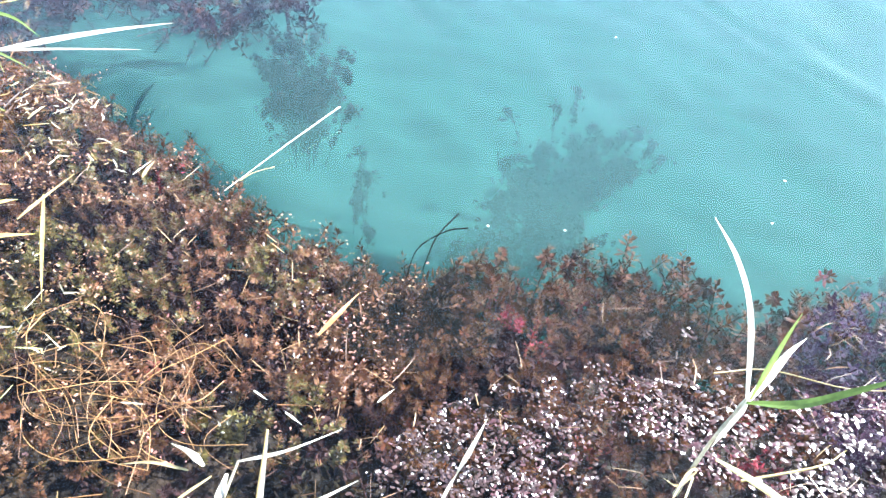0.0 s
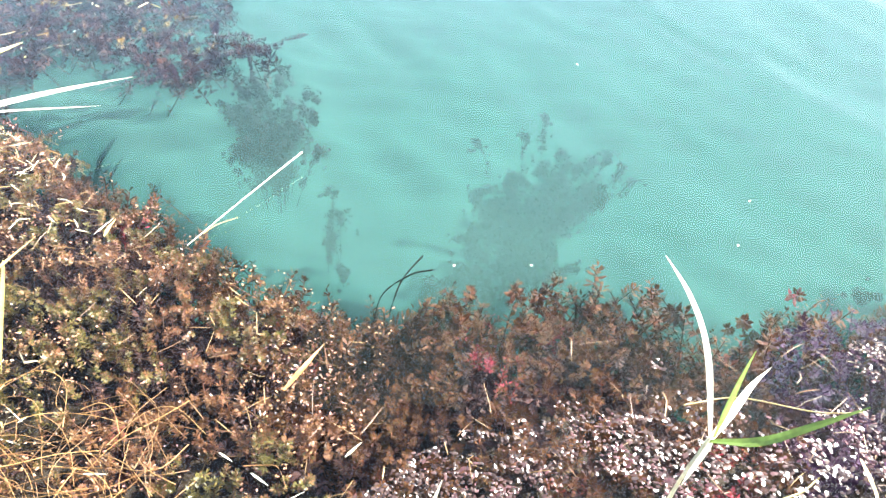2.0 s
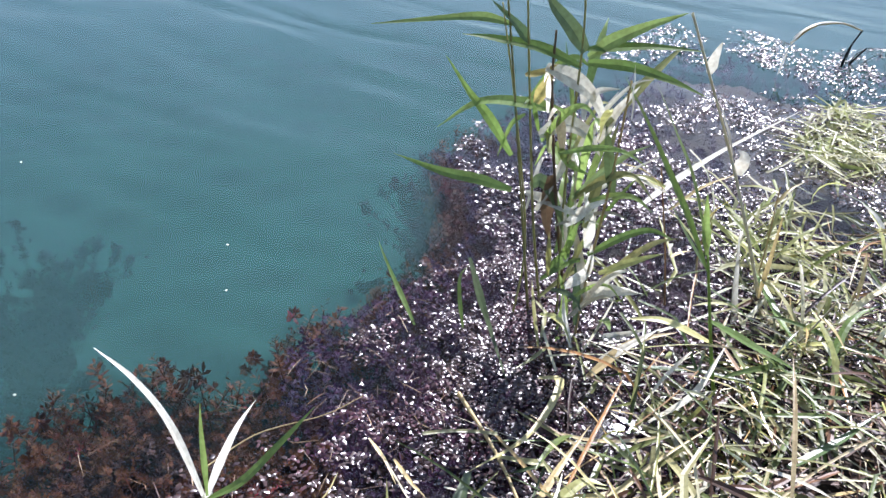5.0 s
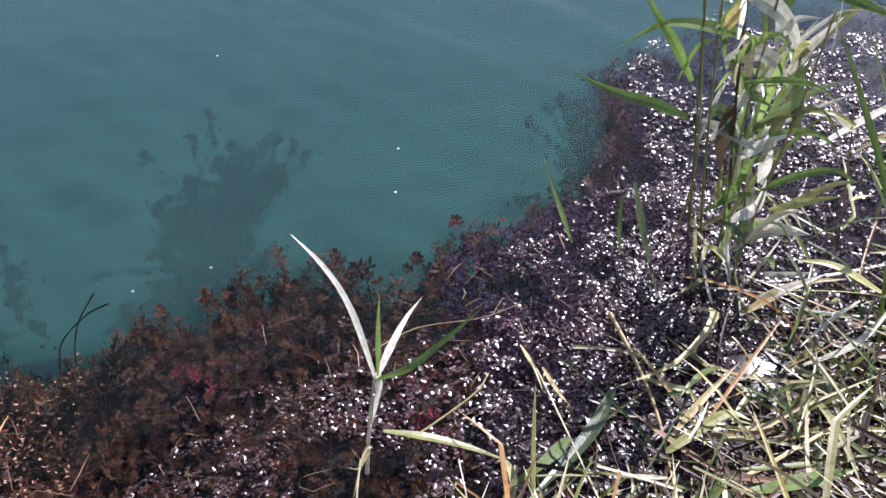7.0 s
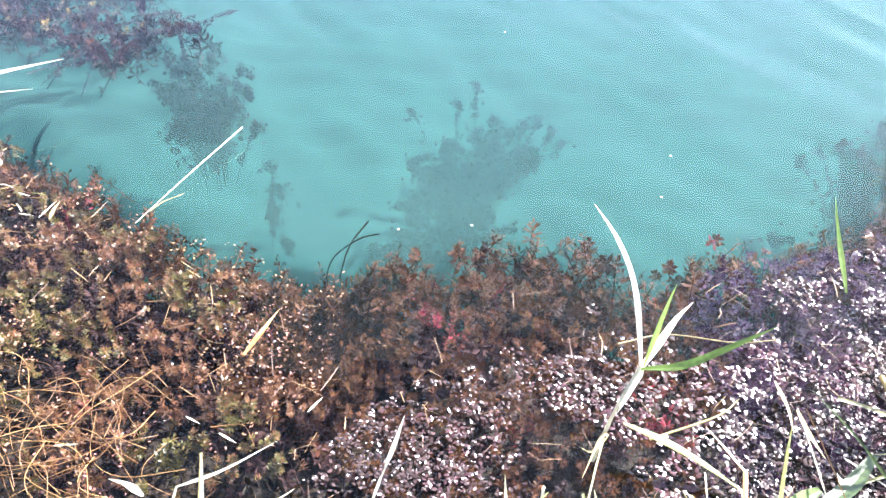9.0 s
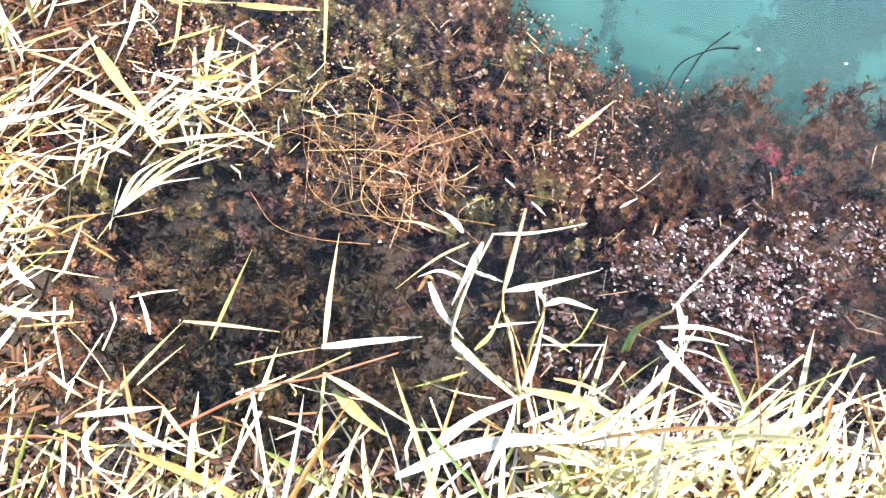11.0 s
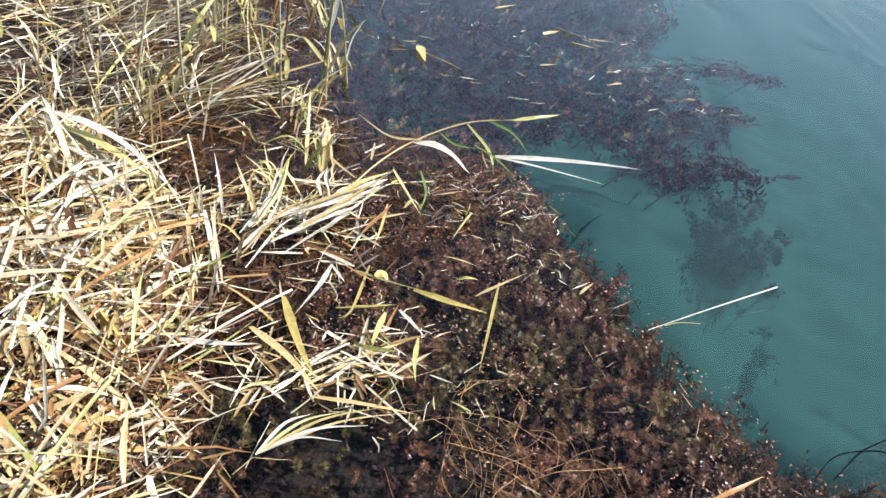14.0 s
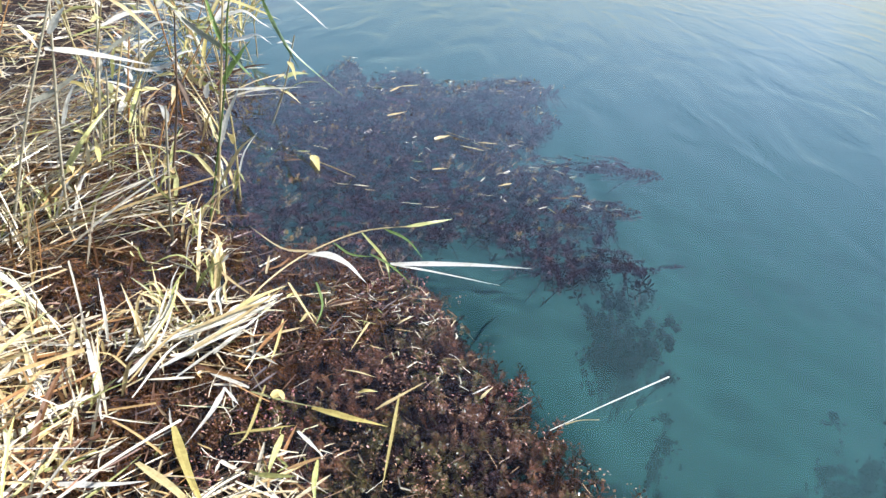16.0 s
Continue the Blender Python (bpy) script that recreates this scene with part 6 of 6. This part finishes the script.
TUFTS = [(-2.19, 1.22, 26, 0.36), (-2.34, 1.5, 24, 0.4), (-3.46, 2.02, 20, 0.5), (-4.21, 2.05, 12, 0.5), (-4.3, 2.35, 14, 0.55), (-3.2, 2.23, 16, 0.42), (-2.94, 0.77, 16, 0.4), (-3.27, 1.11, 14, 0.4), (-3.27, 1.33, 12, 0.45), (-2.26, 0.64, 14, 0.3), (-1.91, 0.73, 12, 0.3), (-2.79, 1.72, 22, 0.4), (-2.07, 0.97, 16, 0.34), (-4.03, 2.74, 12, 0.5)]


def reed_tuft(x, y, n, tall_by):
    """Thin blades fanning up from one foot, some of them snapped over."""
    tuft = thing("reed_tuft", (x, y, 0), "tuft of thin yellowing reed blades in the shallows", "reed", "reed tufts")
    for _ in range(n * 3 // 5):
        a, out, long = blade_rng.uniform(0, 6.283), blade_rng.uniform(0.1, 0.75), tall_by * blade_rng.uniform(0.5, 1.0)
        foot = Vector((blade_rng.gauss(0, 0.045), blade_rng.gauss(0, 0.045), -0.01))
        way = Vector((out * math.cos(a), out * math.sin(a), 1)).normalized()
        over = Vector((math.cos(a + blade_rng.uniform(-0.5, 0.5)), math.sin(a), -0.4 if blade_rng.random() < 0.35 else 0.7))
        pts = [foot, foot + way * (0.55 * long), foot + way * (0.62 * long) + over * (0.3 * long)]
        kind = blade_rng.choice(("straw", "yellowgreen", "straw", "pale", "straw", "yellowgreen"))
        part("blade", blade_mesh("blade", pts, blade_rng.uniform(0.007, 0.02), LEAF[kind], 9, turn=Vector((0.6, 0.1, 0.5))), tuft, WORDS[kind] + " blade")


for x, y, n, tall_by in TUFTS:
    reed_tuft(x, y, n, tall_by)


# dead reeds standing in the shallows: a few plants, then copies of them
stand_ins = []
for n in range(6):
    plant = thing("reed", (0, 0, 0), "dry standing reed with broken straw leaves", "reed", "dry reeds in the shallows")
    tall_by, lean = blade_rng.uniform(0.45, 1.1), blade_rng.uniform(0.05, 0.3)
    reed_stem(plant, [(0, 0, -0.05), (0.3 * lean, 0.02, 0.4 * tall_by), (lean, 0.0, tall_by)], blade_rng.uniform(0.005, 0.009), blade_rng.choice(("straw", "greystraw", "straw", "orange")))
    for k in range(blade_rng.randint(4, 7)):
        u, a, long = blade_rng.uniform(0.15, 1.0), blade_rng.uniform(0, 6.28), blade_rng.uniform(0.18, 0.42)
        p0, out = Vector((lean * u * u, 0, tall_by * u)), Vector((math.cos(a), math.sin(a), 0))
        rise = blade_rng.uniform(-0.2, 1.3)
        reed_leaf(plant, [tuple(p0), tuple(p0 + out * 0.45 * long + Vector((0, 0, 0.4 * rise * long))), tuple(p0 + out * long + Vector((0, 0, (rise - 0.2) * 0.75 * long)))],
                  blade_rng.uniform(0.02, 0.042), blade_rng.choice(("straw", "straw", "pale", "yellowgreen", "yellow", "yellowgreen")))
    stand_ins.append(plant)
for n in range(44):
    if n < 38:
        k = blade_rng.random()
        x, y = -3.25 - 3.6 * k + blade_rng.gauss(0, 0.3), 1.75 + 2.6 * k + blade_rng.gauss(0, 0.45)
    else:
        x, y = blade_rng.uniform(1.75, 3.0), blade_rng.uniform(1.0, 1.75)
    m = pose(x, y, -0.02, blade_rng.gauss(0, 14), blade_rng.gauss(0, 14), blade_rng.uniform(0, 360))
    if n < 6:
        stand_ins[n].matrix_basis = m
    elif n >= 38:
        copy_thing(stand_ins[n % 6], m @ Matrix.Scale(0.5, 4))
    else:
        copy_thing(stand_ins[n % 6], m)


# ---- brown root tangle ----
def root_tangle():
    r = random.Random(5)
    tangle = thing("root_tangle", (-0.52, 0.88, 0), "matted brown roots and grass stalks on the weed", "roots")
    for n in range(64):
        a = r.gauss(-0.25, 0.6) + (math.pi if r.random() < 0.5 else 0)
        cx, cy = r.gauss(-0.05, 0.16), r.gauss(0.0, 0.085)
        long = r.uniform(0.12, 0.36)
        bend = r.uniform(-1.9, 1.9) * long
        pts = []
        for u in (-0.5, -0.17, 0.17, 0.5):
            along, across = u * long, bend * (0.25 - u * u)
            pts.append((cx + along * math.cos(a) - across * math.sin(a), cy + along * math.sin(a) + across * math.cos(a), 0.004 + 0.03 * (0.25 - u * u) * 4 * r.random()))
        part("root", stalk_mesh("root", pts, r.uniform(0.0008, 0.0015), TANGLE, 12, 3, 9.0), tangle)


root_tangle()


# ---- litter of dead reeds on the bank ----
def litter_arrays(pts, z, yaw, pitch, length, width, r, n=5, bend=0.25, droop=1.6):
    """Many folded blades at once: arrays of one mesh."""
    m = len(pts)
    u = np.linspace(0, 1, n + 1)
    kink = r.uniform(0.25, 0.75, m)
    kinked = (r.uniform(0, 1, m) < 0.3) * r.normal(0, 1.0, m)
    curve = r.normal(0, 0.6 * bend, m)
    ang = yaw[:, None] + curve[:, None] * u[None] + kinked[:, None] * (u[None] > kink[:, None])
    tilt = pitch[:, None] * (1 - droop * u[None])
    step = (length / n)[:, None]
    dx, dy, dz = np.cos(ang) * np.cos(tilt) * step, np.sin(ang) * np.cos(tilt) * step, np.sin(tilt) * step
    path = np.stack([np.cumsum(d, 1) - d[:, :1] for d in (dx, dy, dz)], -1) + np.c_[pts, z][:, None]
    side = np.stack([-np.sin(ang), np.cos(ang), np.zeros_like(ang)], -1)
    roll = r.normal(0, 0.5, m)[:, None, None]
    side = side * np.cos(roll) + np.array([0, 0, 1.0]) * np.sin(roll)
    leafy = (r.uniform(0, 1, m) < 0.6)[:, None]
    w = 0.5 * width[:, None] * np.where(leafy, np.minimum(1, 0.4 + 2.2 * u) * (1 - u ** 3) ** 0.7 + 0.04, 0.55)
    mid = path.copy()
    mid[..., 2] -= 0.25 * w
    v = np.stack([path + side * w[..., None], mid, path - side * w[..., None]], 2)
    k = np.arange(n)[:, None] * 3
    quad = np.concatenate([k + [0, 1, 4, 3], k + [1, 2, 5, 4]], 0)
    f = quad[None] + (np.arange(m) * 3 * (n + 1))[:, None, None]
    return v.reshape(-1, 3), f.reshape(-1, 4)


def litter(name, pts, material, label, r, length=(0.12, 0.45), width=(0.005, 0.016), pile=0.09, pitch=0.22, yaw=None, category="reed litter", droop=0.9, lift=0.02, n=5):
    m = len(pts)
    z = np.maximum(ground_height(pts), 0.0) + 0.004 + pile * r.uniform(0, 1, m) ** 1.6
    yaw = r.uniform(0, 6.283, m) if yaw is None else yaw
    v, f = litter_arrays(pts, z, yaw, r.normal(lift, pitch, m), r.uniform(*length, m), r.uniform(*width, m), r, n, droop=droop)
    floor_z = np.maximum(ground_height(v[:, :2]), 0.0) + 0.002
    v[:, 2] = np.maximum(v[:, 2], floor_z)
    return tagged(mesh_object(name, v, f, material), label, category, kind="stuff")


r = np.random.RandomState(77)
left_bank = [(-13, 8.3), (-9.2, 5.0), (-6.2, 2.5), (-4.4, 1.32), (-3.2, 0.84), (-2.45, 0.62), (-1.85, 0.48), (-1.45, 0.32), (-1.17, 0.08), (-0.98, -0.12), (-0.7, -0.7), (-5, -0.7), (-12, 3)]
p = scatter(left_bank, 7000, r)
p = p[r.uniform(0, 1, len(p)) < np.clip(4.2 / np.hypot(p[:, 0], p[:, 1]), 0.35, 1)]
p = p[ripple(p, 6, 41) + 0.7 * ripple(p, 15, 43) + 0.45 > r.uniform(-0.7, 0.7, len(p))]
lie = 2.6 + 1.3 * ripple(p, 1.9, 42)  # the way the straw was laid by wind and waves
litter("reed_litter", p, LITTER, "thick layer of dry straw-coloured reed litter", r, (0.1, 0.36), (0.005, 0.019), 0.17, 0.42, lie + r.normal(0, 0.75, len(p)))
near_litter = [(-3.0, 0.8), (-2.3, 0.62), (-1.75, 0.52), (-1.42, 0.4), (-1.14, 0.14), (-0.95, -0.12), (-0.8, -0.5), (-1.6, -0.4), (-3.2, 0.3)]
p = scatter(near_litter, 900, r)
litter("reed_litter", p, LITTER, "broad bleached reed blades heaped on the bank", r, (0.12, 0.42), (0.007, 0.026), 0.15, 0.5, 2.6 + 1.4 * ripple(p, 2.6, 48) + r.normal(0, 0.8, len(p)))
stubs = scatter([(-5.0, 2.3), (-3.6, 1.7), (-2.5, 1.1), (-1.7, 0.7), (-1.2, 0.4), (-1.6, 0.1), (-2.6, 0.3), (-4.8, 1.2)], 130, r)
litter("reed_stubble", stubs, LITTER, "snapped reed stems standing up out of the litter", r, (0.12, 0.42), (0.007, 0.015), 0.02, 0.22, category="reed litter", droop=0.1, lift=1.3)
stubs = scatter([(-3.2, 1.1), (-2.4, 0.95), (-1.8, 0.75), (-1.45, 0.5), (-1.9, 0.3), (-3.2, 0.6)], 110, r)
litter("reed_stubble", stubs, LITTER, "snapped reed stems standing at the edge of the litter", r, (0.1, 0.32), (0.008, 0.016), 0.01, 0.18, category="reed litter", droop=0.1, lift=1.35)
p = scatter(left_bank, 1150, r)
litter("reed_litter", p, LITTER, "long pale reed straws on top of the litter", r, (0.25, 0.6), (0.009, 0.024), 0.16, 0.35)
clumps = [(-3.4, 2.0), (-2.6, 1.75), (-2.1, 1.75), (-1.75, 1.35), (-1.45, 1.0), (-1.1, 0.95), (-0.95, 0.75), (-1.15, 0.45), (-1.7, 0.65), (-2.5, 1.0)]
p = clustered(scatter(clumps, 1700, r), 7, 44, 0.2, r)
litter("reed_litter", p, LITTER, "loose clumps of straw on the drowned weed", r, (0.05, 0.24), (0.004, 0.016), 0.04, 0.15)
thicket = [(-9.5, 7.0), (-6.2, 4.5), (-4.7, 3.3), (-3.9, 2.4), (-3.2, 1.8), (-3.6, 1.3), (-6.5, 2.6), (-11, 5)]
p = clustered(scatter(thicket, 900, r), 3.5, 71, 0.4, r)
litter("reed_litter", p, LITTER, "dead reeds standing and leaning in a thicket", r, (0.3, 0.8), (0.009, 0.024), 0.05, 0.75)

MOULD = thin_leaf("leaf_mould", [(0, (0.03, 0.014, 0.007)), (0.6, (0.07, 0.032, 0.014)), (0.9, (0.16, 0.075, 0.03)), (1, (0.40, 0.28, 0.13))], 0.1, 0.5)
RUSTY = thin_leaf("rusty_reed", [(0, (0.10, 0.045, 0.018)), (0.5, (0.26, 0.12, 0.04)), (0.85, (0.46, 0.25, 0.08)), (1, (0.60, 0.42, 0.18))], 0.1, 0.45)
shore = np.concatenate([scatter(zone, n, r) for zone, n in ((left_bank, 2500), ([(-3.0, 1.2), (-2.4, 0.92), (-1.8, 0.66), (-1.4, 0.42), (-1.1, 0.15), (-0.95, -0.1), (-0.7, -0.5), (-1.6, -0.5), (-3.2, 0.4)], 4500), ([(-1.2, -0.3), (-1.0, 0.1), (-0.66, -0.1), (-0.28, 0.15), (0.2, 0.45), (0.7, 0.62), (1.2, 0.75), (1.2, 0.1), (0, -0.5)], 3000),
                                                            ([(1.0, 0.6), (1.6, 0.95), (2.6, 1.15), (4.5, 1.6), (4.5, 0.4), (1.2, 0.1)], 2500))])
shore = shore[np.hypot(shore[:, 0], shore[:, 1]) < 5.5]
p = clustered(scatter(thicket, 2600, r), 3, 72, 0.6, r)
litter("leaf_mould", p, MOULD, "brown rotting reed blades under the standing reeds", r, (0.08, 0.28), (0.008, 0.02), 0.05, 0.25, category="leaf mould", n=3)
drowned = scatter(SHALLOWS, 2600, r)
litter("leaf_mould", drowned[ashore(drowned) < 0], MOULD, "brown soaked reed scraps afloat in the shallows", r, (0.03, 0.16), (0.003, 0.010), 0.012, 0.06, category="leaf mould", n=3)
litter("leaf_mould", shore, MOULD, "brown rotting crumbs of reed covering the soil", r, (0.02, 0.10), (0.004, 0.014), 0.025, 0.2, category="leaf mould", n=3)

back_bank = [(-6, -0.6), (-2, -0.65), (-0.9, -0.75), (0.3, -0.25), (1.2, 0.15), (2.4, 0.15), (4.5, 0.65), (5.0, -3.2), (-6, -3.4)]
p = clustered(scatter(back_bank, 3800, r), 3, 95, 0.7, r)
litter("reed_litter", p, LITTER, "thinner dry reed litter farther up the bank", r, (0.1, 0.4), (0.006, 0.02), 0.06, 0.2, n=3)
p = clustered(scatter(back_bank, 1000, r), 4, 97, 0.7, r)
litter("leaf_mould", p, MOULD, "brown rotting blades up the bank", r, (0.06, 0.25), (0.006, 0.02), 0.03, 0.2, category="leaf mould", n=3)

p = scatter([(-5.6, 2.5), (-4.2, 1.95), (-3.2, 1.5), (-2.6, 0.95), (-3.2, 0.6), (-5.0, 1.2)], 420, r)
litter("reed_litter", p, LITTER, "long dead reeds leaning over the litter", r, (0.3, 0.75), (0.006, 0.017), 0.1, 0.2, r.normal(0.72, 0.4, len(p)), droop=0.3, lift=0.5)
p = scatter(near_litter, 1500, r)
litter("leaf_mould", p, RUSTY, "thin rust-brown reed bits between the straws", r, (0.05, 0.22), (0.003, 0.009), 0.09, 0.4, category="leaf mould", n=3)

corner = [(-1.35, 0.42), (-1.1, 0.16), (-0.95, -0.08), (-0.88, -0.35), (-1.2, -0.3), (-1.6, 0.15)]
p = scatter(corner, 170, r)
litter("reed_litter", p, LITTER, "golden broken reed blades piled in the corner of the bank", r, (0.06, 0.26), (0.006, 0.022), 0.12, 0.45)

hollow = [(-0.95, -0.2), (-0.7, -0.2), (-0.45, -0.02), (-0.2, 0.1), (-0.02, 0.25), (0.1, 0.1), (-0.3, -0.35), (-0.9, -0.45)]
p = scatter(hollow, 170, r)
litter("reed_litter", p, LITTER, "bright straw lying loose over the brown mould of the hollow", r, (0.08, 0.3), (0.005, 0.018), 0.07, 0.35)
p = scatter(hollow, 70, r)
litter("reed_litter", p, PALELITTER, "yellow-green blades in the hollow of the bank", r, (0.1, 0.3), (0.005, 0.014), 0.08, 0.5)

# straws combed along the near bank, and the green tufts in it
front_bank = [(-1.05, -0.4), (-0.66, -0.48), (-0.28, -0.22), (-0.04, 0.05), (0.2, 0.22), (0.48, 0.31), (0.72, 0.43), (1.0, 0.54), (1.35, 0.62), (1.3, 0.1), (0.4, -0.3), (-0.6, -0.8)]
p = scatter(front_bank, 1400, r)
front = litter("reed_litter", p, LITTER, "pale reed straw lying along the near bank", r, (0.1, 0.38), (0.005, 0.017), 0.12, 0.35, r.normal(0.5, 1.1, len(p)))
heap = [(0.05, 0.42), (0.4, 0.55), (0.72, 0.7), (1.0, 0.8), (1.1, 0.5), (0.9, 0.25), (0.2, 0.1)]
p = scatter(heap, 900, r)
litter("reed_litter", p, LITTER, "heap of bright straw at the lip of the near bank", r, (0.1, 0.36), (0.004, 0.015), 0.11, 0.35, r.normal(0.35, 0.9, len(p)))
p = scatter(heap, 260, r)
litter("reed_litter", p, PALELITTER, "yellow-green blades over the straw heap", r, (0.14, 0.42), (0.006, 0.018), 0.13, 0.4, r.normal(0.35, 0.8, len(p)))
p = scatter(front_bank, 500, r)
litter("reed_litter", p, GREENLITTER, "yellow-green blades among the straw of the near bank", r, (0.12, 0.4), (0.006, 0.02), 0.12, 0.4)
right_bank = [(0.95, 0.62), (1.25, 0.92), (1.7, 1.15), (2.2, 1.3), (2.8, 1.45), (3.6, 1.6), (4.6, 1.75), (4.5, 0.6), (2.4, 0.1), (1.2, 0.1)]
p = scatter(right_bank, 600, r)
litter("reed_litter", p, GREENLITTER, "mixed green and dry reed grass on the bank", r, (0.12, 0.42), (0.005, 0.02), 0.14, 0.5)
p = scatter(right_bank, 430, r)
litter("reed_litter", p, LITTER, "dry straw among the green grass of the bank", r, (0.1, 0.45), (0.004, 0.013), 0.14, 0.45)

p = scatter(right_bank, 1000, r)
litter("reed_litter", p, MOULD, "rotting brown blades low among the grass", r, (0.1, 0.3), (0.006, 0.02), 0.07, 0.3)
tufts = [(1.35, 1.05), (1.7, 1.45), (2.0, 1.75), (2.5, 1.8), (3.2, 1.9), (3.4, 1.2), (2.2, 0.85), (1.5, 0.8)]
p = clustered(scatter(tufts, 950, r), 5, 61, 0.3, r)
litter("reed_litter", p, PALELITTER, "bleached reed blades sticking up from the bay's edge", r, (0.12, 0.36), (0.008, 0.022), 0.08, 0.7)
p = clustered(scatter(tufts, 300, r), 5, 63, 0.2, r)
litter("reed_litter", p, GREENLITTER, "green reed blades sprouting among dead ones", r, (0.15, 0.4), (0.007, 0.018), 0.06, 0.8)

p = scatter([(3.4, 2.08), (3.8, 2.42), (4.15, 2.5), (4.15, 2.25), (3.75, 1.85), (3.5, 1.95)], 420, r)
litter("reed_litter", p, PALELITTER, "heap of bleached reed drifted onto the bay weed", r, (0.06, 0.26), (0.006, 0.02), 0.06, 0.25)

# loose straws and crumbs afloat off the bank
rim = []
for (x0, y0), (x1, y1) in zip(BANK[3:-3], BANK[4:-2]):
    n = int(65 * math.hypot(x1 - x0, y1 - y0))
    k = r.uniform(0, 1, n)[:, None]
    q = np.array([[x0, y0]]) * (1 - k) + np.array([[x1, y1]]) * k
    out = np.array([-(y1 - y0), x1 - x0]) / math.hypot(x1 - x0, y1 - y0)
    rim.append(q + out * np.abs(r.normal(0, 0.16, (n, 1))))
p = np.concatenate(rim)
litter("floating_straw", p, LITTER, "short straws afloat along the bank", r, (0.04, 0.2), (0.004, 0.01), 0.02, 0.06)
afloat = [(-2.3, 1.75), (-2.0, 2.2), (-1.5, 2.1), (-0.95, 1.75), (-0.75, 1.2), (-0.8, 0.75), (-1.1, 0.5), (-1.5, 0.9)]
p = clustered(scatter(afloat, 800, r), 6, 81, 0.2, r)
litter("floating_straw", p, LITTER, "short straws scattered over the weed", r, (0.015, 0.09), (0.002, 0.006), 0.012, 0.05)
p = clustered(scatter(FAR_MAT, 800, r), 3, 46, 0.2, r)
litter("floating_straw", p, LITTER, "straw crumbs caught in the far weed", r, (0.02, 0.12), (0.003, 0.008), 0.012, 0.05)

STEMS = thin_leaf("weed_stem", [(0, (0.10, 0.04, 0.02)), (0.5, (0.20, 0.11, 0.045)), (1, (0.36, 0.24, 0.11))], 0.0, 0.5)
p = clustered(scatter(EDGE[3:28] + [(1.6, 1.3), (0.9, 0.75), (0.2, 0.5), (-0.3, 0.6), (-0.8, 0.7), (-1.3, 1.0)], 620, r), 5, 91, 0.4, r)
litter("weed_stem", p[off_edge(p) > 0.07], STEMS, "thin bare weed stems lying on the mat", r, (0.03, 0.11), (0.0016, 0.003), 0.008, 0.12, category="water plant")

# single straws that lie on top, each on its own
straws = []
for k in range(10):
    v, f = litter_arrays(np.zeros((1, 2)), np.zeros(1), np.zeros(1), np.array([0.05]), r.uniform(0.14, 0.42, 1), r.uniform(0.005, 0.014, 1), r, 8, 0.2)
    shape = mesh_object("straw", v, f, LEAF[("pale", "straw", "straw", "yellowgreen", "pale", "greystraw", "straw", "pale", "straw", "yellow")[k]])
    straws.append(shape.data)
    bpy.data.objects.remove(shape)
top_zone = [(-2.4, 0.75), (-1.9, 0.5), (-1.45, 0.25), (-1.15, 0.0), (-0.9, -0.25), (-0.6, -0.4), (-0.28, -0.14), (-0.05, 0.16), (0.4, 0.34), (0.9, 0.5), (1.7, 0.75), (1.7, 0.3), (0.3, -0.2), (-0.8, -0.6), (-2.2, 0.0)]
for x, y in scatter(top_zone, 240, r):
    straw = new("straw", straws[r.randint(0, 10)])
    z = max(float(ground_height(np.array([[x, y]]))[0]), 0.0)
    straw.parent = front
    straw.matrix_local = pose(x, y, z + r.uniform(0.06, 0.17), r.normal(0, 14), r.normal(0, 14), r.uniform(0, 360))
